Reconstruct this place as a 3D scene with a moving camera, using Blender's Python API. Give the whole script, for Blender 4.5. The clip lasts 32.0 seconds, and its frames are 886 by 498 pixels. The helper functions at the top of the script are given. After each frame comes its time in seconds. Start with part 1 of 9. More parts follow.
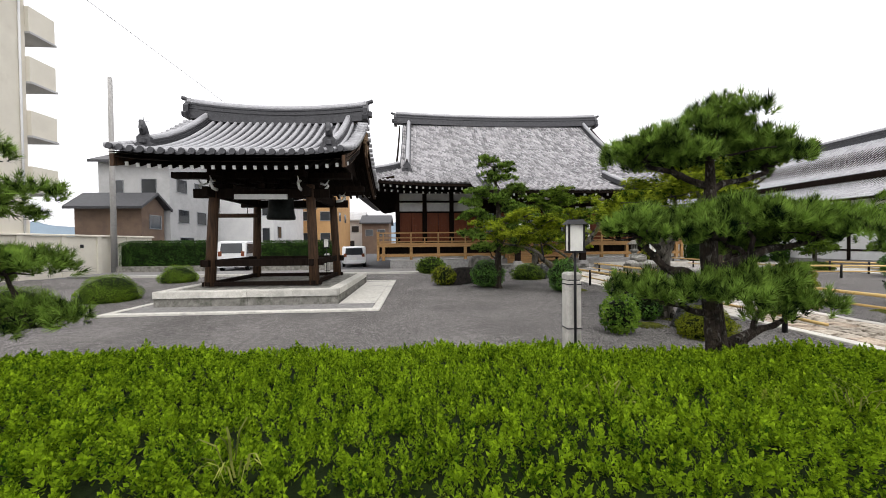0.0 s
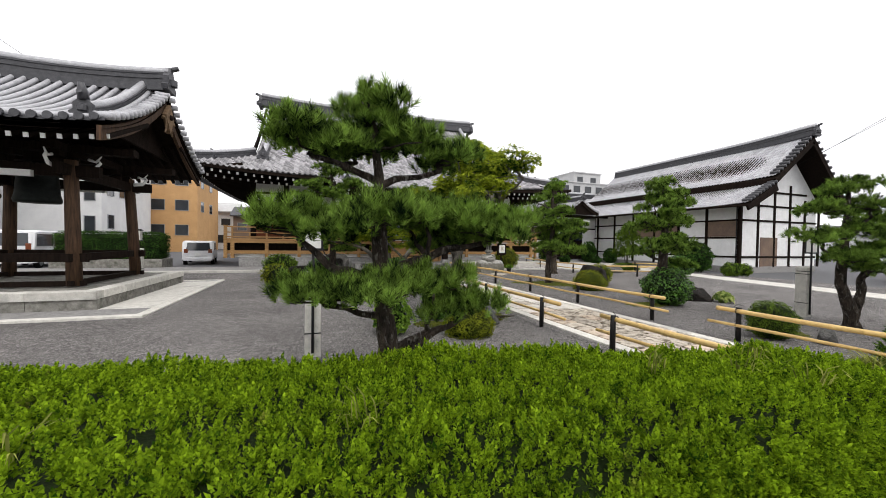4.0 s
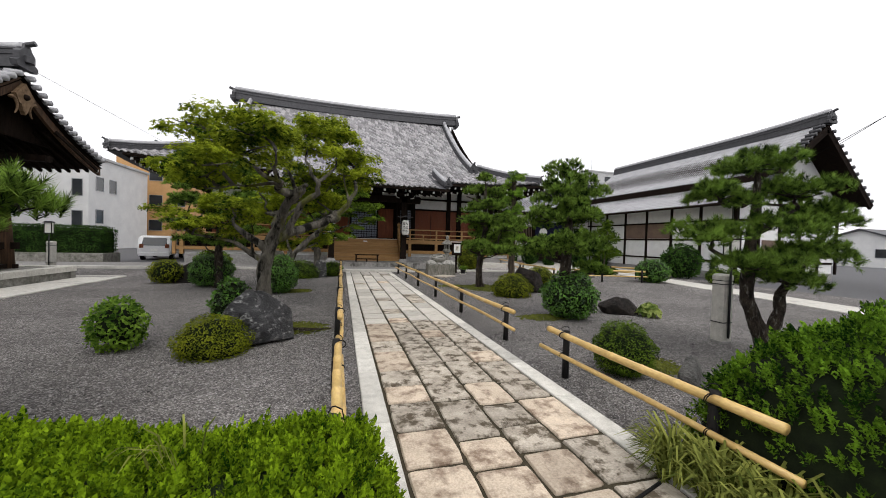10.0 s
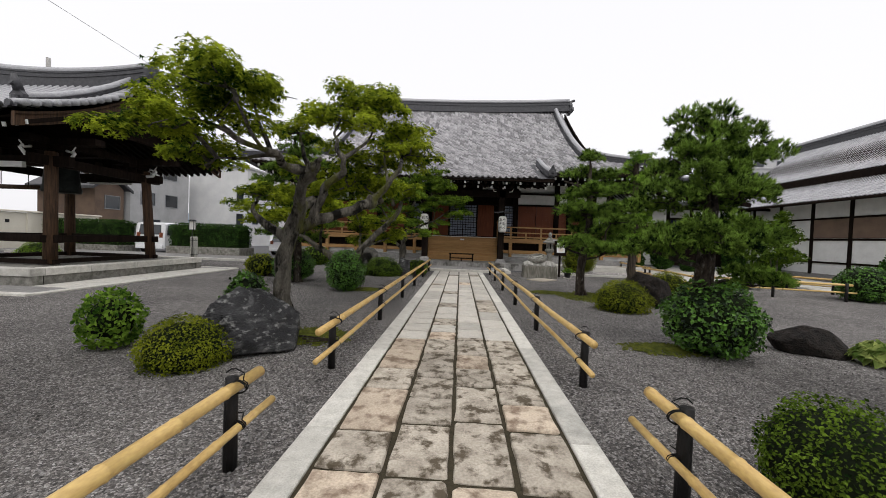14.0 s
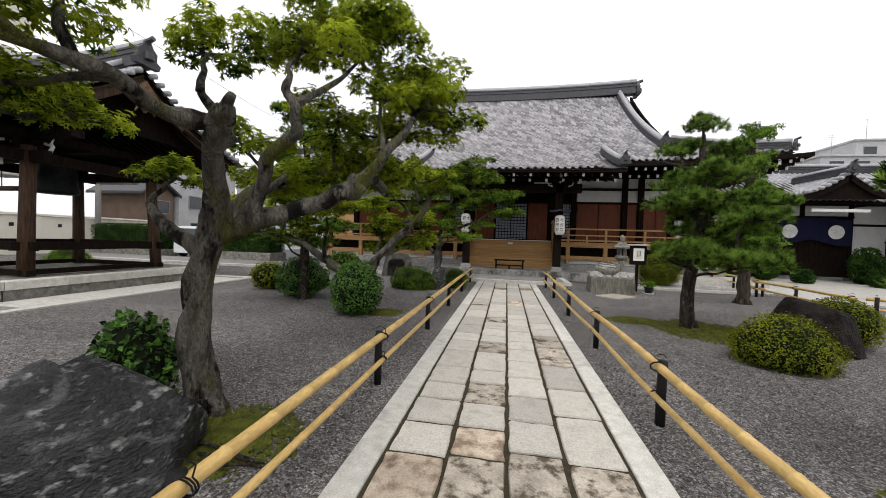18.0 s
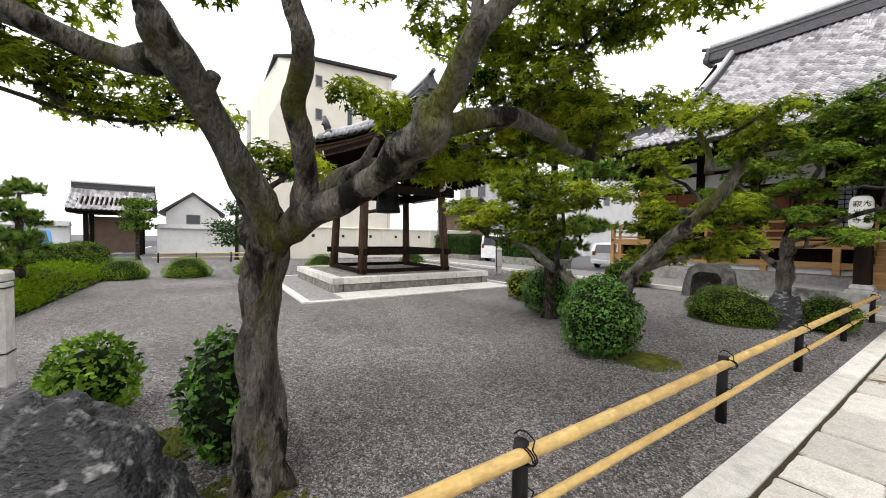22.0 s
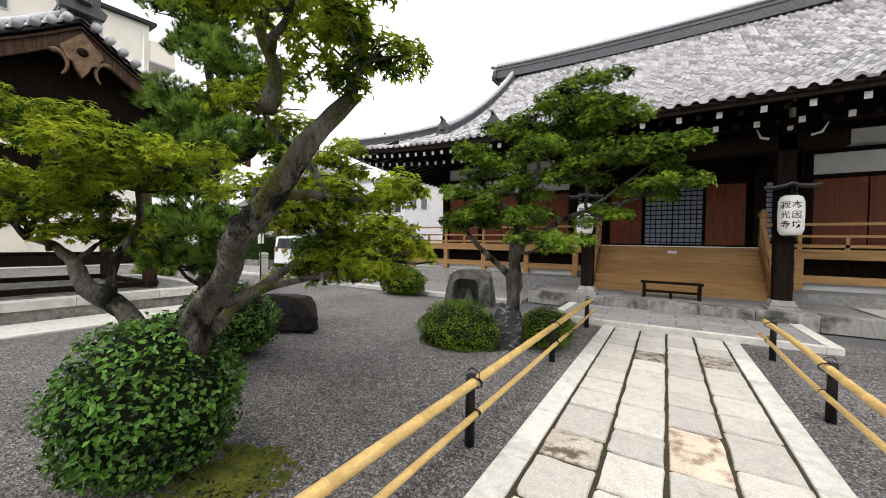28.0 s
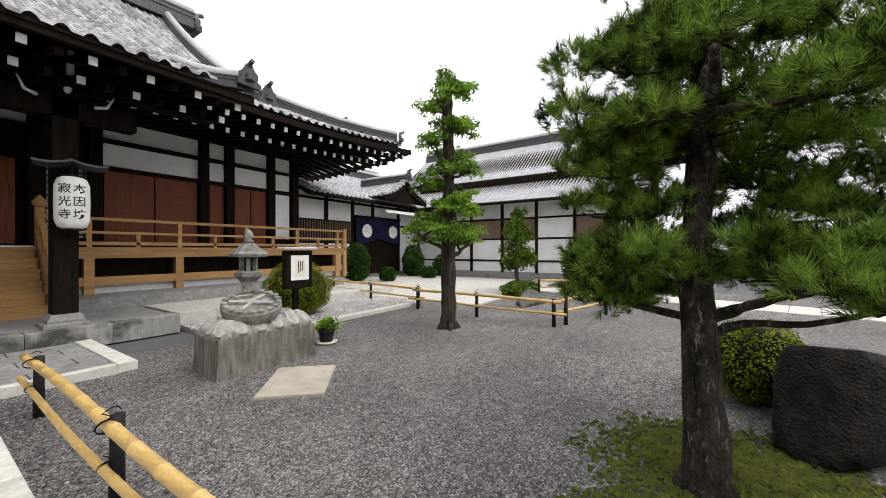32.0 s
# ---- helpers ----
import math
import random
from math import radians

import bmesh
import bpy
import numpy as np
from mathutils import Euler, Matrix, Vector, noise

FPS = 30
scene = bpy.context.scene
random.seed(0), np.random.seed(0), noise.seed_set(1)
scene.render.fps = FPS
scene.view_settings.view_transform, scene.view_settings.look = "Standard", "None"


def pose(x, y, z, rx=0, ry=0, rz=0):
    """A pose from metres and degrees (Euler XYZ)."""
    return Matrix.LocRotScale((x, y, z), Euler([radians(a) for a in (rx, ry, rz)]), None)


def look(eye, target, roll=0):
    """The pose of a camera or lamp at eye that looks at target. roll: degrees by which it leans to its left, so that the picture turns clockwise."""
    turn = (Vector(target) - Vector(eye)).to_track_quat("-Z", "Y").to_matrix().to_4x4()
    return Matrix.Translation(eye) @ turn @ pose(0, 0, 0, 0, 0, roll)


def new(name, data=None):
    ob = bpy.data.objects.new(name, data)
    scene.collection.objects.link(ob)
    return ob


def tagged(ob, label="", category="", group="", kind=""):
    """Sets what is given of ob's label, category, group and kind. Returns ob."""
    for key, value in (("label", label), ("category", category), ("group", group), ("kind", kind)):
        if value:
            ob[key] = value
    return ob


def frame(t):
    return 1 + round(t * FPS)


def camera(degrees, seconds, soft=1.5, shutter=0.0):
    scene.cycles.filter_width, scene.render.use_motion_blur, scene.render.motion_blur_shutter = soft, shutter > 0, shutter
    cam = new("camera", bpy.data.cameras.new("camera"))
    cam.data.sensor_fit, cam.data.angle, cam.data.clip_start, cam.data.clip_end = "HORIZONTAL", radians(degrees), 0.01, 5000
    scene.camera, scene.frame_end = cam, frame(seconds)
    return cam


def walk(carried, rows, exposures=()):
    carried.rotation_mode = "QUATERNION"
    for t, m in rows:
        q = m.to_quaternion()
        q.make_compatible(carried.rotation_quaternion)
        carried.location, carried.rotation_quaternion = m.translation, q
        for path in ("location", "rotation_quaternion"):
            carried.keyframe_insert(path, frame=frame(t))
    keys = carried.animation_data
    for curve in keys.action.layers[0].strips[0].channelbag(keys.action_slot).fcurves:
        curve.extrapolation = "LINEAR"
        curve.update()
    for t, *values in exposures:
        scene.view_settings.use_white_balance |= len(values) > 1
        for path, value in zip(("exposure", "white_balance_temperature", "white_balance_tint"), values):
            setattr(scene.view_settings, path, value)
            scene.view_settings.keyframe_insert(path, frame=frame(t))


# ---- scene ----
cam = camera(102.0, 32.0, 0.9)
PATH = [
    (0, (-7.727, 0.319, 1.630), (-7.583, 2.314, 1.597), -0.57),
    (0.5, (-7.486, 0.395, 1.625), (-7.217, 2.376, 1.584), -0.14),
    (1, (-7.255, 0.417, 1.628), (-6.836, 2.372, 1.584), -0.10),
    (1.5, (-6.975, 0.408, 1.616), (-6.485, 2.347, 1.574), 0.07),
    (2, (-6.694, 0.349, 1.623), (-6.138, 2.270, 1.585), 0.22),
    (2.5, (-6.377, 0.326, 1.595), (-5.755, 2.226, 1.557), 0.45),
    (3, (-6.008, 0.301, 1.617), (-5.353, 2.190, 1.580), 0.58),
    (3.5, (-5.740, 0.334, 1.597), (-5.069, 2.218, 1.557), 0.76),
    (5.5, (-4.254, 0.226, 1.657), (-3.582, 2.110, 1.623), 1.10),
    (6, (-3.916, 0.252, 1.621), (-3.244, 2.136, 1.582), 1.41),
    (6.5, (-3.590, 0.316, 1.609), (-2.901, 2.193, 1.572), 1.40),
    (7, (-3.257, 0.308, 1.599), (-2.565, 2.184, 1.562), 1.58),
    (7.5, (-2.956, 0.350, 1.604), (-2.259, 2.224, 1.562), 1.55),
    (8, (-2.609, 0.418, 1.598), (-1.914, 2.293, 1.558), 1.63),
    (8.5, (-2.264, 0.446, 1.575), (-1.580, 2.325, 1.537), 1.52),
    (9, (-1.915, 0.459, 1.604), (-1.345, 2.375, 1.563), 1.67),
    (9.5, (-1.579, 0.537, 1.592), (-1.020, 2.457, 1.550), 1.72),
    (10, (-1.266, 0.614, 1.590), (-0.721, 2.538, 1.550), 1.67),
    (10.5, (-0.936, 0.662, 1.612), (-0.544, 2.623, 1.568), 1.76),
    (11, (-0.614, 0.827, 1.563), (-0.367, 2.811, 1.517), 1.81),
    (11.5, (-0.366, 1.009, 1.569), (-0.232, 3.004, 1.523), 1.78),
    (12, (-0.175, 1.194, 1.544), (-0.141, 3.194, 1.497), 1.87),
    (12.5, (-0.039, 1.390, 1.534), (-0.106, 3.388, 1.483), 2.03),
    (13, (0.001, 1.605, 1.510), (-0.072, 3.603, 1.457), 2.14),
    (13.5, (0.021, 1.940, 1.502), (-0.054, 3.938, 1.447), 2.09),
    (14, (0.068, 2.290, 1.459), (-0.027, 4.287, 1.405), 2.04),
    (14.5, (0.104, 2.672, 1.476), (-0.009, 4.669, 1.424), 2.03),
    (16.5, (0.090, 3.980, 1.544), (-0.023, 5.976, 1.490), 2.16),
    (17, (0.073, 4.284, 1.573), (-0.042, 6.280, 1.521), 1.87),
    (17.5, (0.048, 4.608, 1.547), (-0.079, 6.603, 1.502), 1.93),
    (18, (0.005, 4.908, 1.560), (-0.344, 6.877, 1.508), 1.86),
    (18.5, (-0.066, 5.166, 1.573), (-0.809, 7.022, 1.509), 1.62),
    (19, (-0.100, 5.434, 1.560), (-1.198, 7.104, 1.491), 1.31),
    (19.5, (-0.032, 5.737, 1.550), (-1.426, 7.169, 1.477), 1.07),
    (20, (0.005, 5.997, 1.541), (-1.487, 7.327, 1.473), 0.97),
    (20.5, (-0.034, 6.310, 1.540), (-1.527, 7.640, 1.475), 1.10),
    (21, (-0.052, 6.578, 1.554), (-1.553, 7.899, 1.498), 1.16),
    (21.5, (-0.052, 6.922, 1.565), (-1.672, 8.094, 1.506), 0.91),
    (22, (-0.072, 7.253, 1.550), (-1.742, 8.352, 1.493), 0.79),
    (22.5, (-0.111, 7.571, 1.575), (-1.785, 8.664, 1.521), 0.77),
    (23, (-0.115, 7.831, 1.568), (-1.810, 8.891, 1.520), 0.81),
    (23.5, (-0.068, 8.139, 1.561), (-1.853, 9.041, 1.514), 0.59),
    (24, (-0.089, 8.429, 1.548), (-1.880, 9.318, 1.499), 0.61),
    (24.5, (-0.118, 8.695, 1.569), (-1.909, 9.584, 1.520), 0.44),
    (26.5, (-0.112, 9.766, 1.621), (-1.877, 10.706, 1.567), 0.57),
    (27, (-0.025, 10.055, 1.633), (-1.672, 11.190, 1.582), 0.72),
    (27.5, (0.033, 10.339, 1.641), (-1.393, 11.741, 1.594), 0.95),
    (28, (0.013, 10.683, 1.627), (-1.042, 12.382, 1.595), 1.09),
    (28.5, (0.083, 10.962, 1.596), (-0.588, 12.846, 1.574), 1.14),
    (29, (0.218, 11.293, 1.570), (-0.170, 13.255, 1.562), 1.16),
    (29.5, (0.269, 11.556, 1.551), (0.222, 13.555, 1.548), 1.04),
    (30, (0.311, 11.790, 1.575), (0.710, 13.750, 1.578), 0.79),
    (30.5, (0.414, 11.976, 1.559), (1.133, 13.842, 1.567), 0.53),
    (31, (0.514, 12.173, 1.575), (1.596, 13.855, 1.581), 0.37),
    (31.5, (0.619, 12.371, 1.563), (2.054, 13.764, 1.573), 0.04),
    (32, (0.642, 12.632, 1.568), (2.314, 13.730, 1.572), -0.17),
]
walk(cam, [(t, look(eye, target, roll)) for t, eye, target, roll in PATH],
     [(0.0, 0.42), (6.0, 0.38), (9.0, 0.22), (13.0, -0.1), (15.0, -0.02), (18.0, 0.12), (20.0, 0.66), (24.0, 0.78), (27.0, 0.65), (28.0, 0.78), (29.0, 0.5), (30.0, 0.42), (31.0, 0.45), (32.0, 0.62)])


# ---- world, sun, exposure ----
world = bpy.data.worlds.new("overcast_sky")
scene.world = world
world.use_nodes = True
wn, wl = world.node_tree.nodes, world.node_tree.links
wn.clear()
sky = wn.new("ShaderNodeTexSky")
sky.sky_type = 'NISHITA'
sky.sun_disc = False
sky.sun_elevation, sky.sun_rotation = radians(58), radians(200)
sky.air_density, sky.dust_density, sky.ozone_density = 1.0, 6.0, 1.0
soft_sky = wn.new("ShaderNodeHueSaturation")
soft_sky.inputs["Saturation"].default_value = 0.22
cloud = wn.new("ShaderNodeMixRGB")
cloud.inputs[0].default_value = 0.72
cloud.inputs[2].default_value = (10.55, 10.45, 10.75, 1)
back = wn.new("ShaderNodeBackground")
back.inputs["Strength"].default_value = 0.125
wout = wn.new("ShaderNodeOutputWorld")
wl.new(sky.outputs[0], soft_sky.inputs["Color"])
wl.new(soft_sky.outputs[0], cloud.inputs[1])
wl.new(cloud.outputs[0], back.inputs["Color"])
wl.new(back.outputs[0], wout.inputs["Surface"])
sun = new("sun", bpy.data.lights.new("sun", 'SUN'))
sun.data.energy, sun.data.angle, sun.data.color = 0.9, radians(25), (1.0, 0.97, 0.93)
sun.matrix_world = look((0, 0, 50), (-10, 26, 0))


# ---- materials ----
def mat(name, c1, c2=None, rough=0.8, scale=8.0, bump=0.3, metal=0.0, fine=90.0, vary=0.0, island=0.0, stain=None, stain_scale=0.7,
        stain_low=0.5, stain_high=0.62, stretch=(1, 1, 1), dist=0.01, detail=6.0, spec=0.2, swirl=0.0, along=False, second=None):
    """A two-scale surface: c1 and c2 mottled at scale, fine grain, optional stains, and a lightness that varies by object or by island."""
    m = bpy.data.materials.new(name)
    m.use_nodes = True
    n, l = m.node_tree.nodes, m.node_tree.links
    b = n["Principled BSDF"]
    c2 = c2 or tuple(v * 0.7 for v in c1)
    tc = n.new("ShaderNodeTexCoord")
    mp = n.new("ShaderNodeMapping")
    mp.inputs["Scale"].default_value = stretch
    l.new(tc.outputs["Object"], mp.inputs["Vector"])
    where = tc.outputs["Object"]
    if vary:
        info = n.new("ShaderNodeObjectInfo")
        far = n.new("ShaderNodeVectorMath")
        far.operation = 'MULTIPLY_ADD'
        l.new(info.outputs["Random"], far.inputs[0])
        far.inputs[1].default_value = (41.0, 23.0, 17.0)
        l.new(tc.outputs["Object"], far.inputs[2])
        where = far.outputs[0]
        l.new(where, mp.inputs["Vector"])
    big = n.new("ShaderNodeTexNoise")
    big.inputs["Scale"].default_value, big.inputs["Detail"].default_value, big.inputs["Roughness"].default_value = scale, detail, 0.6
    small = n.new("ShaderNodeTexNoise")
    small.inputs["Scale"].default_value, small.inputs["Detail"].default_value = fine, 3.0
    for q in (big, small):
        l.new(mp.outputs[0], q.inputs["Vector"])
    ramp = n.new("ShaderNodeValToRGB")
    ramp.color_ramp.elements[0].position, ramp.color_ramp.elements[1].position = 0.32, 0.68
    ramp.color_ramp.elements[0].color, ramp.color_ramp.elements[1].color = (*c2, 1), (*c1, 1)
    l.new(big.outputs["Fac"], ramp.inputs["Fac"])
    col = ramp.outputs["Color"]
    grain = n.new("ShaderNodeMixRGB")
    grain.blend_type = 'OVERLAY'
    grain.inputs[0].default_value = 0.45
    l.new(col, grain.inputs[1])
    l.new(small.outputs["Fac"], grain.inputs[2])
    col = grain.outputs[0]
    if stain:
        sn = n.new("ShaderNodeTexNoise")
        sn.inputs["Scale"].default_value, sn.inputs["Detail"].default_value, sn.inputs["Roughness"].default_value = stain_scale, 8.0, 0.65
        sn.inputs["Distortion"].default_value = swirl
        l.new(mp.outputs[0] if along else where, sn.inputs["Vector"])
        sr = n.new("ShaderNodeValToRGB")
        sr.color_ramp.elements[0].position, sr.color_ramp.elements[1].position = stain_low, stain_high
        l.new(sn.outputs["Fac"], sr.inputs["Fac"])
        mx = n.new("ShaderNodeMixRGB")
        mx.inputs[2].default_value = (*stain, 1)
        l.new(sr.outputs["Color"], mx.inputs[0])
        l.new(col, mx.inputs[1])
        col = mx.outputs[0]
    if second:
        tone, tone_scale, low, high = second
        sn = n.new("ShaderNodeTexNoise")
        sn.inputs["Scale"].default_value, sn.inputs["Detail"].default_value = tone_scale, 7.0
        shift = n.new("ShaderNodeVectorMath")
        shift.inputs[1].default_value = (7.0, 3.0, 11.0)
        l.new(mp.outputs[0] if along else where, shift.inputs[0])
        l.new(shift.outputs[0], sn.inputs["Vector"])
        sr = n.new("ShaderNodeMapRange")
        sr.inputs["From Min"].default_value, sr.inputs["From Max"].default_value, sr.inputs["To Max"].default_value = low, high, 0.85
        l.new(sn.outputs["Fac"], sr.inputs["Value"])
        mx = n.new("ShaderNodeMixRGB")
        mx.inputs[2].default_value = (*tone, 1)
        l.new(sr.outputs[0], mx.inputs[0])
        l.new(col, mx.inputs[1])
        col = mx.outputs[0]
    for amount, src in ((vary, "o"), (island, "i")):
        if amount:
            if src == "o":
                rnd = n.new("ShaderNodeObjectInfo").outputs["Random"]
            else:
                rnd = n.new("ShaderNodeNewGeometry").outputs["Random Per Island"]
            mr = n.new("ShaderNodeMapRange")
            mr.inputs["To Min"].default_value, mr.inputs["To Max"].default_value = 1 - amount, 1 + amount
            l.new(rnd, mr.inputs["Value"])
            hs = n.new("ShaderNodeHueSaturation")
            l.new(mr.outputs[0], hs.inputs["Value"])
            l.new(col, hs.inputs["Color"])
            col = hs.outputs[0]
    l.new(col, b.inputs["Base Color"])
    b.inputs["Roughness"].default_value, b.inputs["Metallic"].default_value = rough, metal
    b.inputs["Specular IOR Level"].default_value = spec
    if bump:
        add = n.new("ShaderNodeMath")
        add.operation = 'ADD'
        l.new(big.outputs["Fac"], add.inputs[0])
        l.new(small.outputs["Fac"], add.inputs[1])
        bp = n.new("ShaderNodeBump")
        bp.inputs["Strength"].default_value, bp.inputs["Distance"].default_value = bump, dist
        l.new(add.outputs[0], bp.inputs["Height"])
        l.new(bp.outputs[0], b.inputs["Normal"])
    return m


def leaf_mat(name, c1, c2, glow=0.35, rough=0.6, clump=2.6, spec=0.03, mottle=2.0, dead=None):
    """Foliage: lightness and hue vary leaf by leaf and by clump, with inner shade put into the dark end, and some light
    comes through.
    """
    m = bpy.data.materials.new(name)
    m.use_nodes = True
    n, l = m.node_tree.nodes, m.node_tree.links
    b, out = n["Principled BSDF"], n["Material Output"]
    geo = n.new("ShaderNodeNewGeometry")
    tc = n.new("ShaderNodeTexCoord")
    nz = n.new("ShaderNodeTexNoise")
    nz.inputs["Scale"].default_value, nz.inputs["Detail"].default_value = clump, 4.0
    l.new(tc.outputs["Object"], nz.inputs["Vector"])
    mean = n.new("ShaderNodeMath")
    mean.operation = 'MULTIPLY_ADD'
    mean.inputs[1].default_value = 0.55
    l.new(geo.outputs["Random Per Island"], mean.inputs[0])
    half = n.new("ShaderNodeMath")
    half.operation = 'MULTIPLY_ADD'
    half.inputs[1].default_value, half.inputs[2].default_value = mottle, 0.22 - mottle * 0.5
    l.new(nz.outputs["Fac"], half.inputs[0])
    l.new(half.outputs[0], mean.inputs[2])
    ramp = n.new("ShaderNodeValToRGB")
    # dark end lowered further: shade within the foliage is part of the colour
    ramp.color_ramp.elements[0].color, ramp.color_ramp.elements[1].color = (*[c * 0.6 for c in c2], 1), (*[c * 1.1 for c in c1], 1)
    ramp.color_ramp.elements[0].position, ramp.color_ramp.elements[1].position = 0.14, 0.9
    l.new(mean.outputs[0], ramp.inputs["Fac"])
    col = ramp.outputs["Color"]
    if dead:
        patch = n.new("ShaderNodeTexNoise")
        patch.inputs["Scale"].default_value, patch.inputs["Detail"].default_value, patch.inputs["Roughness"].default_value = 1.1, 8.0, 0.75
        l.new(tc.outputs["Object"], patch.inputs["Vector"])
        cutoff = n.new("ShaderNodeMapRange")
        cutoff.inputs["From Min"].default_value, cutoff.inputs["From Max"].default_value, cutoff.inputs["To Max"].default_value = 0.62, 0.72, 0.8
        l.new(patch.outputs["Fac"], cutoff.inputs["Value"])
        brown = n.new("ShaderNodeMixRGB")
        brown.inputs[2].default_value = (*dead, 1)
        l.new(cutoff.outputs[0], brown.inputs[0])
        l.new(col, brown.inputs[1])
        col = brown.outputs[0]
    l.new(col, b.inputs["Base Color"])
    b.inputs["Roughness"].default_value = rough
    b.inputs["Specular IOR Level"].default_value = spec
    tr = n.new("ShaderNodeBsdfTranslucent")
    l.new(col, tr.inputs["Color"])
    mix = n.new("ShaderNodeMixShader")
    mix.inputs[0].default_value = glow
    l.new(b.outputs[0], mix.inputs[1])
    l.new(tr.outputs[0], mix.inputs[2])
    l.new(mix.outputs[0], out.inputs["Surface"])
    return m


M = {}


def gravel_mat(name="grey_gravel", gain=1.0, scale=80.0):
    """Pebbles of mixed greys, cell by cell, with dark gaps and broad damp patches."""
    m = bpy.data.materials.new(name)
    m.use_nodes = True
    n, l = m.node_tree.nodes, m.node_tree.links
    b = n["Principled BSDF"]
    tc = n.new("ShaderNodeTexCoord")
    cells = n.new("ShaderNodeTexVoronoi")
    cells.inputs["Scale"].default_value = scale
    edge = n.new("ShaderNodeTexVoronoi")
    edge.inputs["Scale"].default_value = scale
    edge.feature = 'DISTANCE_TO_EDGE'
    wide = n.new("ShaderNodeTexNoise")
    wide.inputs["Scale"].default_value, wide.inputs["Detail"].default_value = 0.6, 5.0
    for q in (cells, edge, wide):
        l.new(tc.outputs["Object"], q.inputs["Vector"])
    grey = n.new("ShaderNodeSeparateColor")
    l.new(cells.outputs["Color"], grey.inputs[0])
    ramp = n.new("ShaderNodeValToRGB")
    e = ramp.color_ramp.elements
    e[0].position, e[0].color = 0.0, (0.06 * gain, 0.056 * gain, 0.054 * gain, 1)
    e[1].position, e[1].color = 1.0, (min(0.8, 0.42 * gain), min(0.8, 0.405 * gain), min(0.8, 0.4 * gain), 1)
    e.new(0.55).color = (0.175 * gain, 0.163 * gain, 0.154 * gain, 1)
    e.new(0.85).color = (0.32 * gain, 0.3 * gain, 0.285 * gain, 1)
    l.new(grey.outputs[0], ramp.inputs["Fac"])
    gap = n.new("ShaderNodeMapRange")
    gap.inputs["From Max"].default_value, gap.inputs["To Min"].default_value = 0.2, 0.38
    l.new(edge.outputs["Distance"], gap.inputs["Value"])
    damp = n.new("ShaderNodeMapRange")
    damp.inputs["From Min"].default_value, damp.inputs["From Max"].default_value, damp.inputs["To Min"].default_value, damp.inputs["To Max"].default_value = 0.35, 0.65, 0.82, 1.2
    l.new(wide.outputs["Fac"], damp.inputs["Value"])
    heap = n.new("ShaderNodeTexNoise")
    heap.inputs["Scale"].default_value, heap.inputs["Detail"].default_value, heap.inputs["Roughness"].default_value = 7.0, 8.0, 0.8
    l.new(tc.outputs["Object"], heap.inputs["Vector"])
    clump = n.new("ShaderNodeMapRange")
    clump.inputs["From Min"].default_value, clump.inputs["From Max"].default_value, clump.inputs["To Min"].default_value, clump.inputs["To Max"].default_value = 0.36, 0.64, 0.66, 1.34
    l.new(heap.outputs["Fac"], clump.inputs["Value"])
    both = n.new("ShaderNodeMath")
    both.operation = 'MULTIPLY'
    l.new(clump.outputs[0], both.inputs[0])
    l.new(damp.outputs[0], both.inputs[1])
    mul = n.new("ShaderNodeMath")
    mul.operation = 'MULTIPLY'
    l.new(gap.outputs[0], mul.inputs[0])
    l.new(both.outputs[0], mul.inputs[1])
    hs = n.new("ShaderNodeHueSaturation")
    l.new(ramp.outputs["Color"], hs.inputs["Color"])
    l.new(mul.outputs[0], hs.inputs["Value"])
    l.new(hs.outputs[0], b.inputs["Base Color"])
    b.inputs["Roughness"].default_value, b.inputs["Specular IOR Level"].default_value = 0.85, 0.2
    bp = n.new("ShaderNodeBump")
    bp.inputs["Strength"].default_value, bp.inputs["Distance"].default_value = 0.9, 0.012
    l.new(edge.outputs["Distance"], bp.inputs["Height"])
    l.new(bp.outputs[0], b.inputs["Normal"])
    return m


M["gravel"] = gravel_mat()
M["white_gravel"] = gravel_mat("white_gravel", 2.6, 45.0)
M["pebble"] = mat("pebble", (0.22, 0.21, 0.203), (0.11, 0.105, 0.103), 0.85, 30, 0.2, island=0.75)
M["asphalt"] = mat("asphalt", (0.13, 0.13, 0.135), (0.09, 0.09, 0.095), 0.9, 40, 0.4, fine=200)
M["road"] = mat("road_asphalt", (0.07, 0.07, 0.075), (0.045, 0.045, 0.05), 0.9, 40, 0.4, fine=200)
M["slab"] = mat("path_granite", (0.58, 0.55, 0.495), (0.42, 0.395, 0.355), 0.85, 5, 0.9, vary=0.16, stain=(0.33, 0.3, 0.25), stain_scale=5.0, stain_low=0.52, stain_high=0.75, fine=70)
M["slab_worn"] = mat("worn_path_granite", (0.48, 0.43, 0.36), (0.28, 0.245, 0.2), 0.9, 6, 0.6, vary=0.2, stain=(0.09, 0.072, 0.05), stain_scale=6.5, stain_low=0.49, stain_high=0.6, fine=60)
M["slab_warm"] = mat("path_granite_warm", (0.58, 0.485, 0.38), (0.43, 0.355, 0.275), 0.85, 4, 0.5, vary=0.2, stain=(0.2, 0.145, 0.105), stain_scale=6.0, stain_low=0.48, stain_high=0.64, fine=70)
M["kerb"] = mat("pale_granite", (0.62, 0.6, 0.55), (0.46, 0.445, 0.405), 0.85, 9, 0.3, vary=0.14, stain=(0.2, 0.2, 0.18), stain_scale=1.6, stain_low=0.55, stain_high=0.85)
